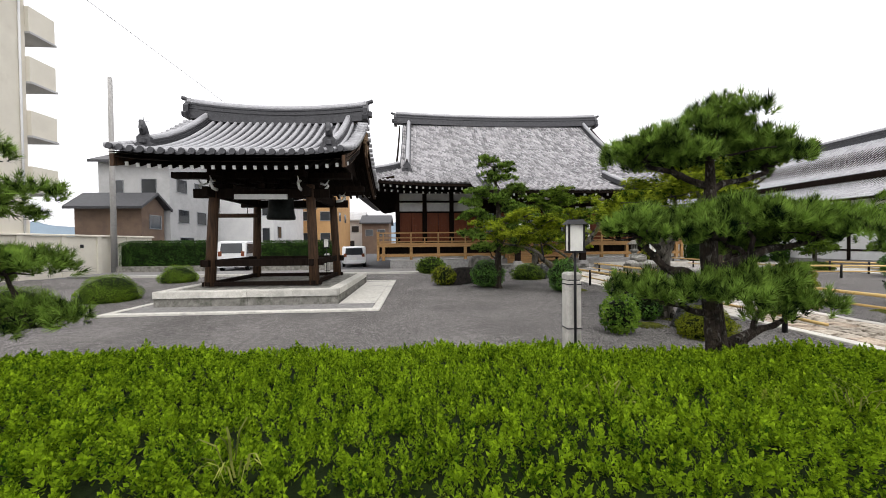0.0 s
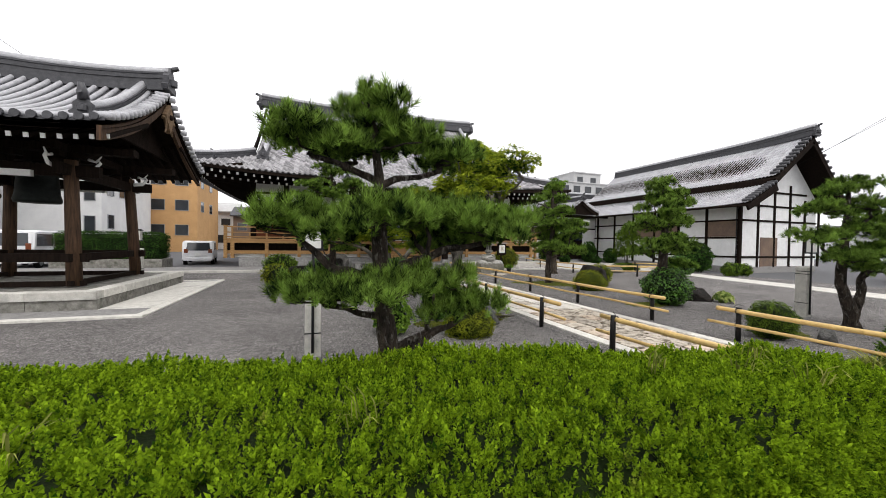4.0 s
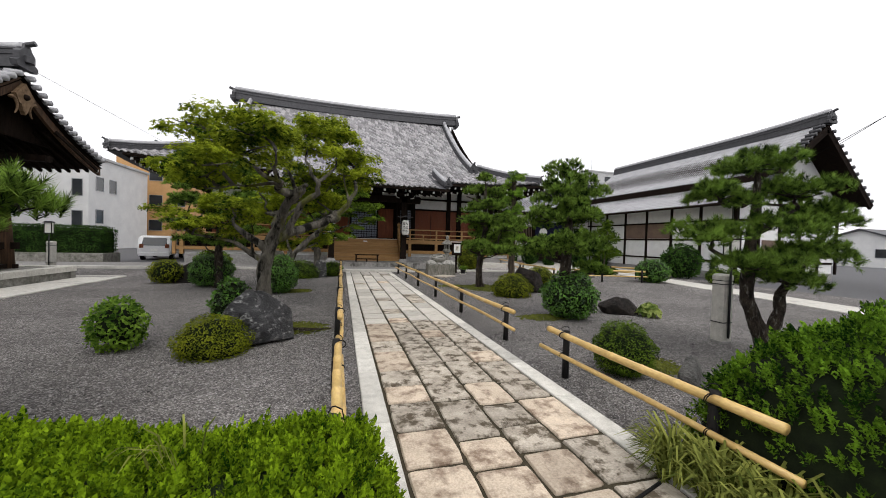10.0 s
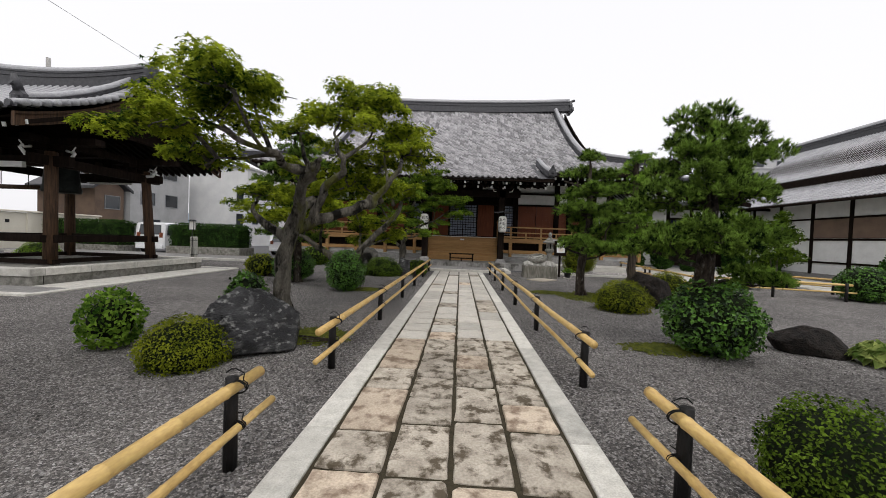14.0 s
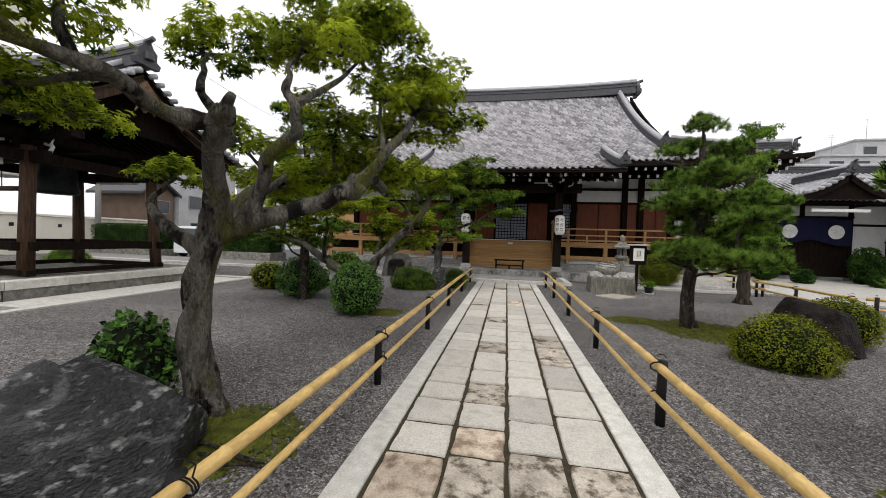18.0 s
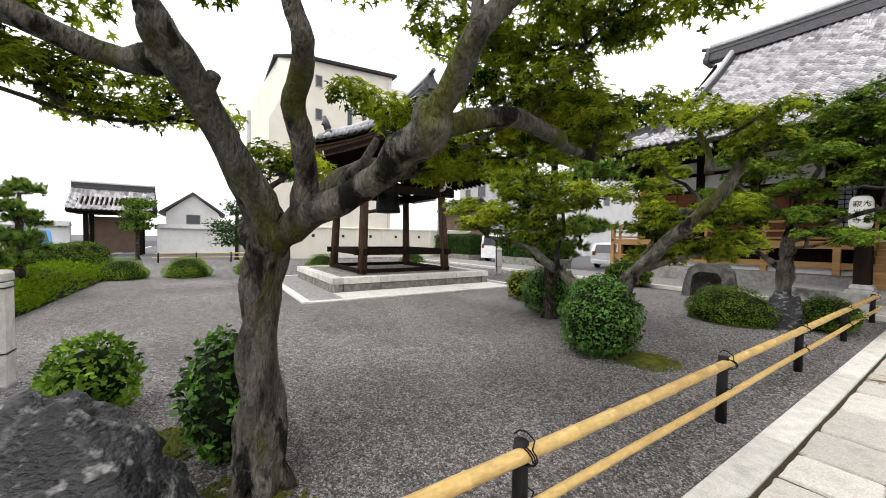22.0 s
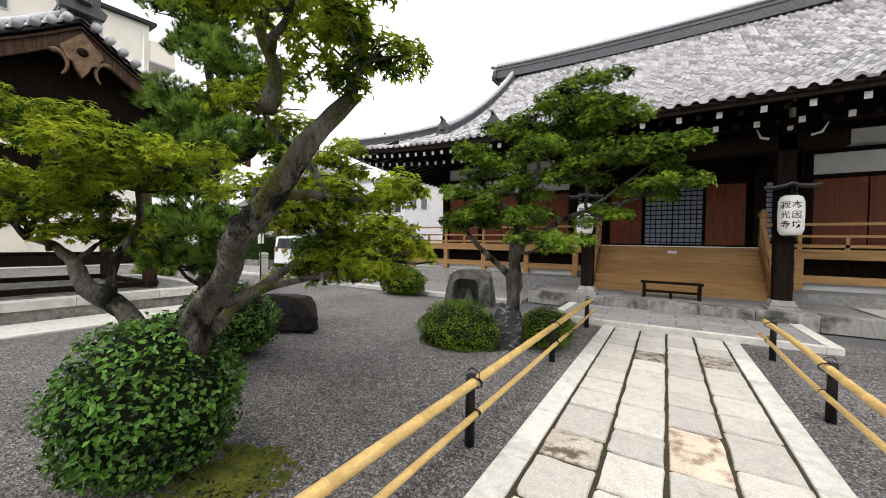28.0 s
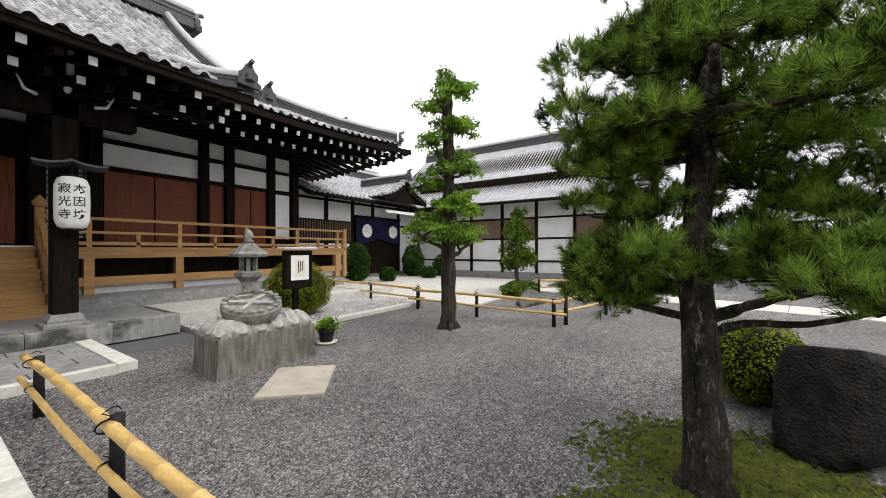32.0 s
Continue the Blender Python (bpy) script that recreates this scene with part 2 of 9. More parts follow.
M["stone"] = mat("grey_granite", (0.32, 0.31, 0.3), (0.2, 0.195, 0.19), 0.85, 10, 0.4, vary=0.15, stain=(0.1, 0.1, 0.09), stain_scale=1.4, stain_low=0.56, stain_high=0.8)
M["old_stone"] = mat("weathered_stone", (0.3, 0.29, 0.26), (0.13, 0.125, 0.11), 0.9, 7, 0.6, stain=(0.06, 0.065, 0.045), stain_scale=2.6, stain_low=0.5, stain_high=0.72)
M["edge"] = mat("streaked_edge_granite", (0.34, 0.33, 0.315), (0.2, 0.195, 0.185), 0.9, 6, 0.3, vary=0.12, stretch=(3, 3, 0.6), stain=(0.07, 0.068, 0.06), stain_scale=1.8, stain_low=0.46, stain_high=0.62)
M["petal_stone"] = mat("pale_carved_granite", (0.42, 0.41, 0.38), (0.24, 0.235, 0.21), 0.9, 12, 0.4, stain=(0.09, 0.09, 0.075), stain_scale=4.0, stain_low=0.52, stain_high=0.72)
M["tan_slab"] = mat("tan_stone_slab", (0.4, 0.355, 0.29), (0.29, 0.26, 0.215), 0.9, 4, 0.4, fine=120)
M["joint"] = mat("dark_joint_earth", (0.06, 0.048, 0.03), (0.03, 0.027, 0.016), 0.95, 20, 0.5)
M["rock"] = mat("dark_rock", (0.032, 0.032, 0.034), (0.006, 0.006, 0.007), 0.5, 3.5, 0.9, dist=0.03, fine=30, stretch=(1.0, 1.0, 1.8), stain=(0.19, 0.19, 0.187), stain_scale=4.5, stain_low=0.53, stain_high=0.8, swirl=0.5, spec=0.35, along=True, second=((0.3, 0.3, 0.29), 11.0, 0.57, 0.72))
M["lava"] = mat("brown_black_lava_rock", (0.03, 0.024, 0.02), (0.006, 0.005, 0.005), 0.8, 9, 1.0, dist=0.04, fine=45)
M["rock_grey"] = mat("grey_rock", (0.17, 0.165, 0.155), (0.06, 0.06, 0.058), 0.9, 4, 0.8, dist=0.04, fine=40)
M["bamboo"] = mat("yellow_bamboo", (0.62, 0.43, 0.16), (0.52, 0.34, 0.115), 0.38, 3, 0.08, stretch=(1, 0.35, 1), fine=60, stain=(0.3, 0.2, 0.08), stain_scale=3.0, stain_low=0.66, stain_high=0.85, spec=0.5)
M["bamboo_cut"] = mat("cut_bamboo", (0.62, 0.5, 0.28), (0.45, 0.35, 0.18), 0.7, 30, 0.1)
M["char"] = mat("charred_post", (0.018, 0.016, 0.016), (0.006, 0.006, 0.006), 0.6, 20, 0.6, stretch=(1, 1, 0.2))
M["rope"] = mat("black_rope", (0.012, 0.012, 0.012), (0.004, 0.004, 0.004), 0.9, 80, 0.3)
M["dark_wood"] = mat("dark_stained_wood", (0.018, 0.012, 0.009), (0.007, 0.005, 0.004), 0.85, 4, 0.3, stretch=(4, 4, 0.5), fine=60, spec=0.05)
M["post_wood"] = mat("weathered_post_wood", (0.1, 0.055, 0.03), (0.025, 0.016, 0.011), 0.75, 5, 0.4, stretch=(5, 5, 0.4), fine=70)
M["carved_wood"] = mat("carved_brown_wood", (0.22, 0.145, 0.085), (0.09, 0.055, 0.03), 0.8, 9, 0.4)
M["new_wood"] = mat("fresh_cypress", (0.44, 0.26, 0.11), (0.3, 0.17, 0.065), 0.55, 2.5, 0.15, stretch=(0.5, 5, 6), fine=60, vary=0.12)
M["red_wood"] = mat("reddish_wood_door", (0.2, 0.055, 0.02), (0.11, 0.03, 0.011), 0.5, 3, 0.2, stretch=(6, 6, 0.6), fine=60)
M["plaster"] = mat("white_plaster", (0.78, 0.78, 0.77), (0.68, 0.68, 0.67), 0.9, 3, 0.1)
M["cream"] = mat("cream_plaster", (0.74, 0.7, 0.6), (0.67, 0.63, 0.54), 0.9, 1.2, 0.1, stain=(0.55, 0.5, 0.42), stain_scale=0.5, stain_low=0.6, stain_high=0.9)
M["white_wall"] = mat("white_house_wall", (0.72, 0.72, 0.71), (0.62, 0.62, 0.62), 0.85, 1.0, 0.1)
M["grey_wall"] = mat("grey_house_wall", (0.5, 0.5, 0.5), (0.4, 0.4, 0.4), 0.85, 1.0, 0.1)
M["orange_wall"] = mat("ochre_building_wall", (0.55, 0.33, 0.15), (0.46, 0.27, 0.12), 0.85, 1.0, 0.1)
M["brown_wall"] = mat("brown_house_wall", (0.2, 0.14, 0.1), (0.14, 0.1, 0.08), 0.85, 1.5, 0.1)
M["tile"] = mat("silver_grey_roof_tile", (0.36, 0.348, 0.352), (0.2, 0.195, 0.205), 0.4, 8, 0.25, island=0.62, fine=60, stain=(0.14, 0.14, 0.145), stain_scale=1.1, stain_low=0.58, stain_high=0.95, spec=0.5)
M["tile_bright"] = mat("pale_roof_tile", (0.4, 0.4, 0.415), (0.29, 0.29, 0.305), 0.4, 9, 0.2, island=0.2, fine=60, spec=0.5)
M["tile_dark"] = mat("dark_ridge_tile", (0.06, 0.06, 0.066), (0.024, 0.024, 0.028), 0.5, 9, 0.3, vary=0.2, fine=60, spec=0.5)
M["glass"] = mat("dark_window_glass", (0.03, 0.035, 0.04), (0.02, 0.022, 0.026), 0.08, 1, 0.0, spec=0.6)
M["paper"] = mat("lattice_paper", (0.3, 0.34, 0.42), (0.22, 0.26, 0.34), 0.5, 3, 0.0)
M["white_paint"] = mat("white_paint", (0.8, 0.8, 0.78), (0.7, 0.7, 0.68), 0.6, 6, 0.05)
M["lantern"] = mat("lantern_paper", (0.82, 0.81, 0.76), (0.75, 0.74, 0.7), 0.6, 8, 0.05)
M["ink"] = mat("black_ink", (0.012, 0.012, 0.012), (0.01, 0.01, 0.01), 0.7, 8, 0)
M["metal"] = mat("grey_metal", (0.35, 0.36, 0.37), (0.26, 0.27, 0.28), 0.45, 10, 0.05, metal=0.6)
M["dark_metal"] = mat("dark_metal", (0.03, 0.03, 0.032), (0.02, 0.02, 0.021), 0.5, 10, 0.05, metal=0.3)
M["bronze"] = mat("dark_bronze", (0.02, 0.024, 0.022), (0.01, 0.012, 0.011), 0.6, 9, 0.2, metal=0.5)
M["navy"] = mat("navy_cloth", (0.012, 0.014, 0.045), (0.008, 0.009, 0.03), 0.9, 9, 0.1)
M["concrete"] = mat("pole_concrete", (0.42, 0.41, 0.4), (0.33, 0.325, 0.31), 0.9, 8, 0.2)
# near-black stain: dark streaks, plus shade of bark hollows painted in; second tone is moss
M["bark"] = mat("grey_bark", (0.2, 0.182, 0.152), (0.035, 0.031, 0.025), 0.9, 4, 1.0, stretch=(2.2, 2.2, 0.7), dist=0.06, fine=28, stain=(0.01, 0.009, 0.007), stain_scale=2.6, stain_low=0.525, stain_high=0.6, along=True, second=((0.085, 0.09, 0.013), 1.7, 0.54, 0.64))
M["bark_brown"] = mat("rough_brown_bark", (0.12, 0.095, 0.07), (0.025, 0.02, 0.015), 0.95, 6, 1.0, stretch=(3, 3, 0.5), dist=0.06, fine=40)
M["bark_dark"] = mat("dark_pine_bark", (0.075, 0.058, 0.045), (0.008, 0.007, 0.006), 0.95, 9, 1.0, stretch=(1.5, 1.5, 0.6), dist=0.06, fine=40, stain=(0.2, 0.185, 0.165), stain_scale=14.0, stain_low=0.56, stain_high=0.68, along=True)
M["moss"] = mat("moss", (0.15, 0.16, 0.022), (0.05, 0.065, 0.012), 0.95, 9, 0.9, dist=0.03, fine=120)
M["mountain"] = mat("hazy_mountain", (0.2, 0.26, 0.31), (0.17, 0.22, 0.27), 1.0, 0.01, 0)
# near-black dark ends paint the shade inside the pine pads
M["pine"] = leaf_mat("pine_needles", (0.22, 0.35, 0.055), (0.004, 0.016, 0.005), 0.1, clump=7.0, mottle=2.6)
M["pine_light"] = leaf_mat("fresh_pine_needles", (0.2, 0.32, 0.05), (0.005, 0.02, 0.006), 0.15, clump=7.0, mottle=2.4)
M["maple"] = leaf_mat("maple_leaves", (0.4, 0.47, 0.035), (0.028, 0.08, 0.01), 0.55)
M["maple_dark"] = leaf_mat("dark_maple_leaves", (0.19, 0.29, 0.03), (0.008, 0.03, 0.007), 0.35)
M["box"] = leaf_mat("glossy_dark_leaves", (0.12, 0.27, 0.035), (0.005, 0.02, 0.005), 0.12, 0.35, clump=6.0, spec=0.25)
M["hedge_box"] = leaf_mat("boxwood_leaves", (0.2, 0.36, 0.028), (0.016, 0.06, 0.008), 0.25, clump=5.0)
M["box_yellow"] = leaf_mat("yellow_green_leaves", (0.25, 0.28, 0.02), (0.05, 0.08, 0.008), 0.3, clump=5.0, mottle=1.5)
M["azalea"] = leaf_mat("clipped_azalea_leaves", (0.14, 0.22, 0.022), (0.01, 0.03, 0.006), 0.2, clump=5.0)
M["dome"] = leaf_mat("bright_dome_leaves", (0.2, 0.32, 0.025), (0.05, 0.11, 0.012), 0.3)
M["fresh"] = leaf_mat("fresh_green_leaves", (0.25, 0.4, 0.05), (0.06, 0.15, 0.02), 0.4)
M["juniper"] = leaf_mat("juniper_sprays", (0.28, 0.42, 0.016), (0.03, 0.09, 0.005), 0.22, clump=9.0, mottle=1.3, dead=(0.17, 0.11, 0.045))
# near-black under the sprays: shade in their gaps is put into this colour
M["juniper_core"] = mat("juniper_inner_shade", (0.012, 0.022, 0.003), (0.004, 0.008, 0.001), 1.0, 14, 0.5)
M["hedge"] = leaf_mat("hedge_leaves", (0.055, 0.12, 0.02), (0.012, 0.035, 0.008), 0.25)
M["hosta"] = leaf_mat("variegated_leaves", (0.45, 0.5, 0.16), (0.15, 0.25, 0.05), 0.35)
M["grass"] = leaf_mat("grass_blades", (0.32, 0.34, 0.08), (0.11, 0.14, 0.025), 0.35)
# twig mass coloured near-black: inner shade of bushes and firebox put into colour
M["core"] = mat("inner_shade", (0.012, 0.018, 0.006), (0.005, 0.008, 0.003), 1.0, 10, 0.3)


# ---- builders ----
class Shape:
    """Collects boxes, tubes and other pieces into the vertices and faces of one mesh."""

    def __init__(self):
        self.v, self.f, self.smooth = [], [], []

    def add(self, verts, faces, smooth=False):
        o = len(self.v)
        self.v += [tuple(p) for p in verts]
        self.f += [tuple(i + o for i in q) for q in faces]
        self.smooth += [smooth] * len(faces)
        return self

    def box(self, x0, x1, y0, y1, z0, z1, c=0.0, m=None):
        """A box; c chamfers its top edges."""
        if c:
            vs = [(x0, y0, z0), (x1, y0, z0), (x1, y1, z0), (x0, y1, z0), (x0, y0, z1 - c), (x1, y0, z1 - c), (x1, y1, z1 - c), (x0, y1, z1 - c),
                  (x0 + c, y0 + c, z1), (x1 - c, y0 + c, z1), (x1 - c, y1 - c, z1), (x0 + c, y1 - c, z1)]
            fs = [(3, 2, 1, 0)] + [(i, (i + 1) % 4, 4 + (i + 1) % 4, 4 + i) for i in range(4)] + [(4 + i, 4 + (i + 1) % 4, 8 + (i + 1) % 4, 8 + i) for i in range(4)] + [(8, 9, 10, 11)]
        else:
            vs = [(x, y, z) for z in (z0, z1) for x, y in ((x0, y0), (x1, y0), (x1, y1), (x0, y1))]
            fs = [(3, 2, 1, 0), (4, 5, 6, 7)] + [(i, (i + 1) % 4, 4 + (i + 1) % 4, 4 + i) for i in range(4)]
        if m is not None:
            vs = [m @ Vector(p) for p in vs]
        return self.add(vs, fs)

    def beam(self, p, q, w, h, up=(0, 0, 1)):
        """A straight timber of width w and height h from p to q."""
        p, q = Vector(p), Vector(q)
        d = (q - p).normalized()
        s = d.cross(Vector(up))
        s = s.normalized() if s.length > 1e-4 else Vector((1, 0, 0))
        u = s.cross(d)
        vs = [e + s * (a * w / 2) + u * (b * h / 2) for e in (p, q) for a, b in ((-1, -1), (1, -1), (1, 1), (-1, 1))]
        return self.add(vs, [(3, 2, 1, 0), (4, 5, 6, 7)] + [(i, (i + 1) % 4, 4 + (i + 1) % 4, 4 + i) for i in range(4)])

    def tube(self, pts, radii, n=8, rough=0.0, caps=True):
        """A tube through pts with a radius at each; rough makes it knobbly."""
        pts = [Vector(p) for p in pts]
        if isinstance(radii, (int, float)):
            radii = [radii] * len(pts)
        vs, fs = [], []
        side = None
        for i, p in enumerate(pts):
            d = (pts[min(i + 1, len(pts) - 1)] - pts[max(i - 1, 0)]).normalized()
            if side is None:
                side = d.cross(Vector((0.31, 0.95, 0.05))).normalized()
            side = (side - d * side.dot(d)).normalized()
            w = d.cross(side)
            for k in range(n):
                a = 2 * math.pi * k / n
                r = radii[i]
                if rough:
                    e = p + (side * math.cos(a) + w * math.sin(a)) * r
                    r *= 1 + rough * (0.8 * noise.noise(e * 5.0) + 0.7 * noise.noise(e * 13.0))
                vs.append(p + (side * math.cos(a) + w * math.sin(a)) * r)
        for i in range(len(pts) - 1):
            for k in range(n):
                a, b = i * n + k, i * n + (k + 1) % n
                fs.append((a, b, b + n, a + n))
        if caps:
            fs += [tuple(range(n))[::-1], tuple(range((len(pts) - 1) * n, len(pts) * n))]
        return self.add(vs, fs, True)

    def lathe(self, prof, n=16, at=(0, 0, 0), flat=False):
        """A turned shape: prof is (radius, height) from the bottom up."""
        vs, fs = [], []
        for r, z in prof:
            for k in range(n):
                a = 2 * math.pi * (k + 0.5) / n
                vs.append((at[0] + r * math.cos(a), at[1] + r * math.sin(a), at[2] + z))
        for i in range(len(prof) - 1):
            for k in range(n):
                a, b = i * n + k, i * n + (k + 1) % n
                fs.append((a, b, b + n, a + n))
        fs += [tuple(range(n))[::-1], tuple(range((len(prof) - 1) * n, len(prof) * n))]
        return self.add(vs, fs, not flat)

    def prism(self, poly, axis, lo, hi):
        """A polygon drawn in the plane across an axis ('x' or 'y'), pushed from lo to hi."""
        put = (lambda a, b, t: (t, a, b)) if axis == 'x' else (lambda a, b, t: (a, t, b)) if axis == 'y' else (lambda a, b, t: (a, b, t))
        n = len(poly)
        vs = [put(a, b, t) for t in (lo, hi) for a, b in poly]
        return self.add(vs, [tuple(range(n))[::-1], tuple(range(n, 2 * n))] + [(i, (i + 1) % n, n + (i + 1) % n, n + i) for i in range(n)])

    def mesh(self, name, material):
        me = bpy.data.meshes.new(name)
        me.from_pydata(self.v, [], self.f)
        me.materials.append(material)
        me.polygons.foreach_set("use_smooth", self.smooth)
        bm = bmesh.new()
        bm.from_mesh(me)
        bmesh.ops.recalc_face_normals(bm, faces=bm.faces)
        bm.to_mesh(me)
        bm.free()
        return me


def part(name, shape, material, parent=None, label="", loc=None):
    ob = new(name, shape.mesh(name, material))
    if parent is not None:
        ob.parent = parent
    if loc is not None:
        ob.location = loc
    if label:
        ob["label"] = label
    return ob


def thing(name, label, category, at=(0, 0, 0), group="", kind=""):
    ob = new(name)
    ob.location = at
    ob.empty_display_size = 0.1
    return tagged(ob, label, category, group, kind)


def single(name, shape, material, label, category, group="", kind="", loc=None):
    return tagged(part(name, shape, material, None, "", loc), label, category, group, kind)


def raw_mesh(name, verts, faces, material, smooth=False):
    """A mesh from arrays of alike faces."""
    me = bpy.data.meshes.new(name)
    k = faces.shape[1]
    me.vertices.add(len(verts))
    me.vertices.foreach_set("co", np.asarray(verts, np.float32).ravel())
    me.loops.add(faces.size)
    me.loops.foreach_set("vertex_index", faces.ravel().astype(np.int32))
    me.polygons.add(len(faces))
    me.polygons.foreach_set("loop_start", np.arange(0, faces.size, k, dtype=np.int32))
    me.polygons.foreach_set("use_smooth", np.full(len(faces), smooth))
    me.update(calc_edges=True)
    me.materials.append(material)
    return me


RNG = np.random.default_rng(7)


def turns(n, up=None, lean=1.0):
    """Random turns; with up, each turn's z leans from random towards up."""
    z = RNG.normal(size=(n, 3)) * lean
    if up is not None:
        z = z + up
    z /= np.linalg.norm(z, axis=1, keepdims=True) + 1e-9
    x = np.cross(RNG.normal(size=(n, 3)), z)
    x /= np.linalg.norm(x, axis=1, keepdims=True) + 1e-9
    return np.stack([x, np.cross(z, x), z], axis=2)


def scatter(name, proto, pts, rot, size, material, parent=None, label=""):
    """Copies of a small proto (verts, faces) at pts, as one mesh."""
    pv, pf = np.array(proto[0], float), np.array(proto[1])
    n = len(pts)
    v = np.einsum("nij,kj->nki", rot, pv) * np.asarray(size, float).reshape(-1, 1, 1) + pts[:, None]
    f = pf[None] + (np.arange(n) * len(pv))[:, None, None]
    ob = new(name, raw_mesh(name, v.reshape(-1, 3), f.reshape(-1, pf.shape[1]), material))
    ob.parent = parent
    if label:
        ob["label"] = label
    return ob


def lobed(lobes, notch=0.36, spread=250):
    """A palmate leaf, flat with drooping tips, as kites from its base."""
    v, f = [(0, 0, 0)], []
    for i in range(lobes):
        a = radians(90 - spread / 2 + spread * (i + 0.5) / lobes)
        h = spread / lobes / 2
        ln = 1 - 0.28 * abs(i - (lobes - 1) / 2) / max(1, (lobes - 1) / 2)
        o = len(v)
        for da, r, z in ((-h, notch, 0.02), (0, ln, -0.16), (h, notch, 0.02)):
            v.append((r * math.cos(a + radians(da)), r * math.sin(a + radians(da)), z))
        f.append((0, o, o + 1, o + 2))
    return v, f


MAPLE5 = lobed(5)
LEAF = ([(0, 0, 0), (0.32, 0.45, 0.1), (0, 1, -0.05), (-0.32, 0.45, 0.1)], [(0, 1, 2, 3)])


def needles(n, spread, width=0.03):
    """A bottle-brush shoot: needles leave a short upright twig at steep angles."""
    v, f = [], []
    r = random.Random(4)
    for i in range(n):
        q = (i + 0.5) / n
        a, t = 2 * math.pi * i * 0.618, spread * (0.25 + 0.75 * q) * r.uniform(0.8, 1.1)
        b = Vector((0, 0, 0.5 * (1 - q)))
        d = Vector((math.sin(t) * math.cos(a), math.sin(t) * math.sin(a), math.cos(t)))
        s = d.cross(Vector((r.uniform(-1, 1), r.uniform(-1, 1), 0.3))).normalized() * width
        o = len(v)
        v += [tuple(b - s), tuple(b + s), tuple(b + d * r.uniform(0.5, 0.7))]
        f.append((o, o + 1, o + 2))
    return v, f


TUFT = needles(28, 1.15, 0.028)
TUFT_NEAR = needles(32, 1.2, 0.019)
TUFT_FAR = needles(12, 0.95, 0.06)


def plume(n=22):
    """A feathery juniper spray: short fine shoots leave an upright twig all the way up."""
    v, f = [], []
    r = random.Random(8)
    for k in range(n):
        q = (k + 0.5) / n
        a, t = k * 2.4, 1.05 - 0.75 * q + r.uniform(-0.15, 0.15)
        b = Vector((0, 0, -0.35 + 1.15 * q))
        e = b + Vector((math.sin(t) * math.cos(a), math.sin(t) * math.sin(a), math.cos(t))) * (0.58 - 0.26 * q) * r.uniform(0.75, 1.15)
        w = (e - b).cross(Vector((r.uniform(-1, 1), r.uniform(-1, 1), r.uniform(-0.5, 0.5)))).normalized() * 0.125
        o = len(v)
        v += [tuple(b.lerp(e, 0.25) - w), tuple(b.lerp(e, 0.45) + w), tuple(e)]
        f.append((o, o + 1, o + 2))
    return v, f


PLUME = plume()


def tag_stuff(ob):
    ob["kind"] = "stuff"
    return ob


def in_pad(n, c, r, low=-0.35):
    """Points in an ellipsoid c, r, most of them near its upper skin, and the way outwards."""
    d = RNG.normal(size=(n, 3))
    d /= np.linalg.norm(d, axis=1, keepdims=True)
    d[:, 2] = np.where(d[:, 2] < low, -d[:, 2] * 0.4, d[:, 2])
    k = RNG.uniform(0.45, 1.0, (n, 1)) ** 0.5
    k *= 1 + 0.16 * np.sin(d[:, :1] * 7 + c[0] * 5) * np.cos(d[:, 1:2] * 6 + c[1] * 3)
    return np.array(c) + d * k * np.array(r), d


def pads_foliage(name, pads, per, proto, size, material, parent, lean=0.5, up=0.8):
    """A crown of clumps: pads are (x, y, z, rx, ry, rz)."""
    ps, us = [], []
    for x, y, z, rx, ry, rz in pads:
        k = max(5, int(9 * rx * ry / 0.4))
        n = int(per * (rx * ry + rx * rz + ry * rz) / 0.4 / k)
        for i in range(k):
            a, q = i * 2.4 + x * 7, math.sqrt((i + 0.3) / k) * 0.8
            c = (x + rx * q * math.cos(a), y + ry * q * math.sin(a), z + rz * (0.45 * math.cos(i * 1.7 + y) - 0.3 * q))
            s = RNG.uniform(0.36, 0.54)
            p, d = in_pad(n, c, (rx * s, ry * s, max(rz * 0.62, 0.14) * RNG.uniform(0.75, 1.2)))
            ps.append(p)
            us.append(d * 0.6 + np.array((0, 0, up)))
    p, u = np.concatenate(ps), np.concatenate(us)
    return scatter(name, proto, p, turns(len(p), u, lean), RNG.uniform(0.7, 1.25, len(p)) * size, material, parent)


def wander(p, q, n, amp, seed):
    """A crooked line from p to q."""
    r = random.Random(seed)
    p, q = Vector(p), Vector(q)
    out = []
    for i in range(n + 1):
        t = i / n
        e = p.lerp(q, t)
        k = amp * math.sin(math.pi * t) if 0 < i < n else 0
        out.append(e + Vector((r.uniform(-1, 1), r.uniform(-1, 1), r.uniform(-0.6, 0.6))) * k)
    return out


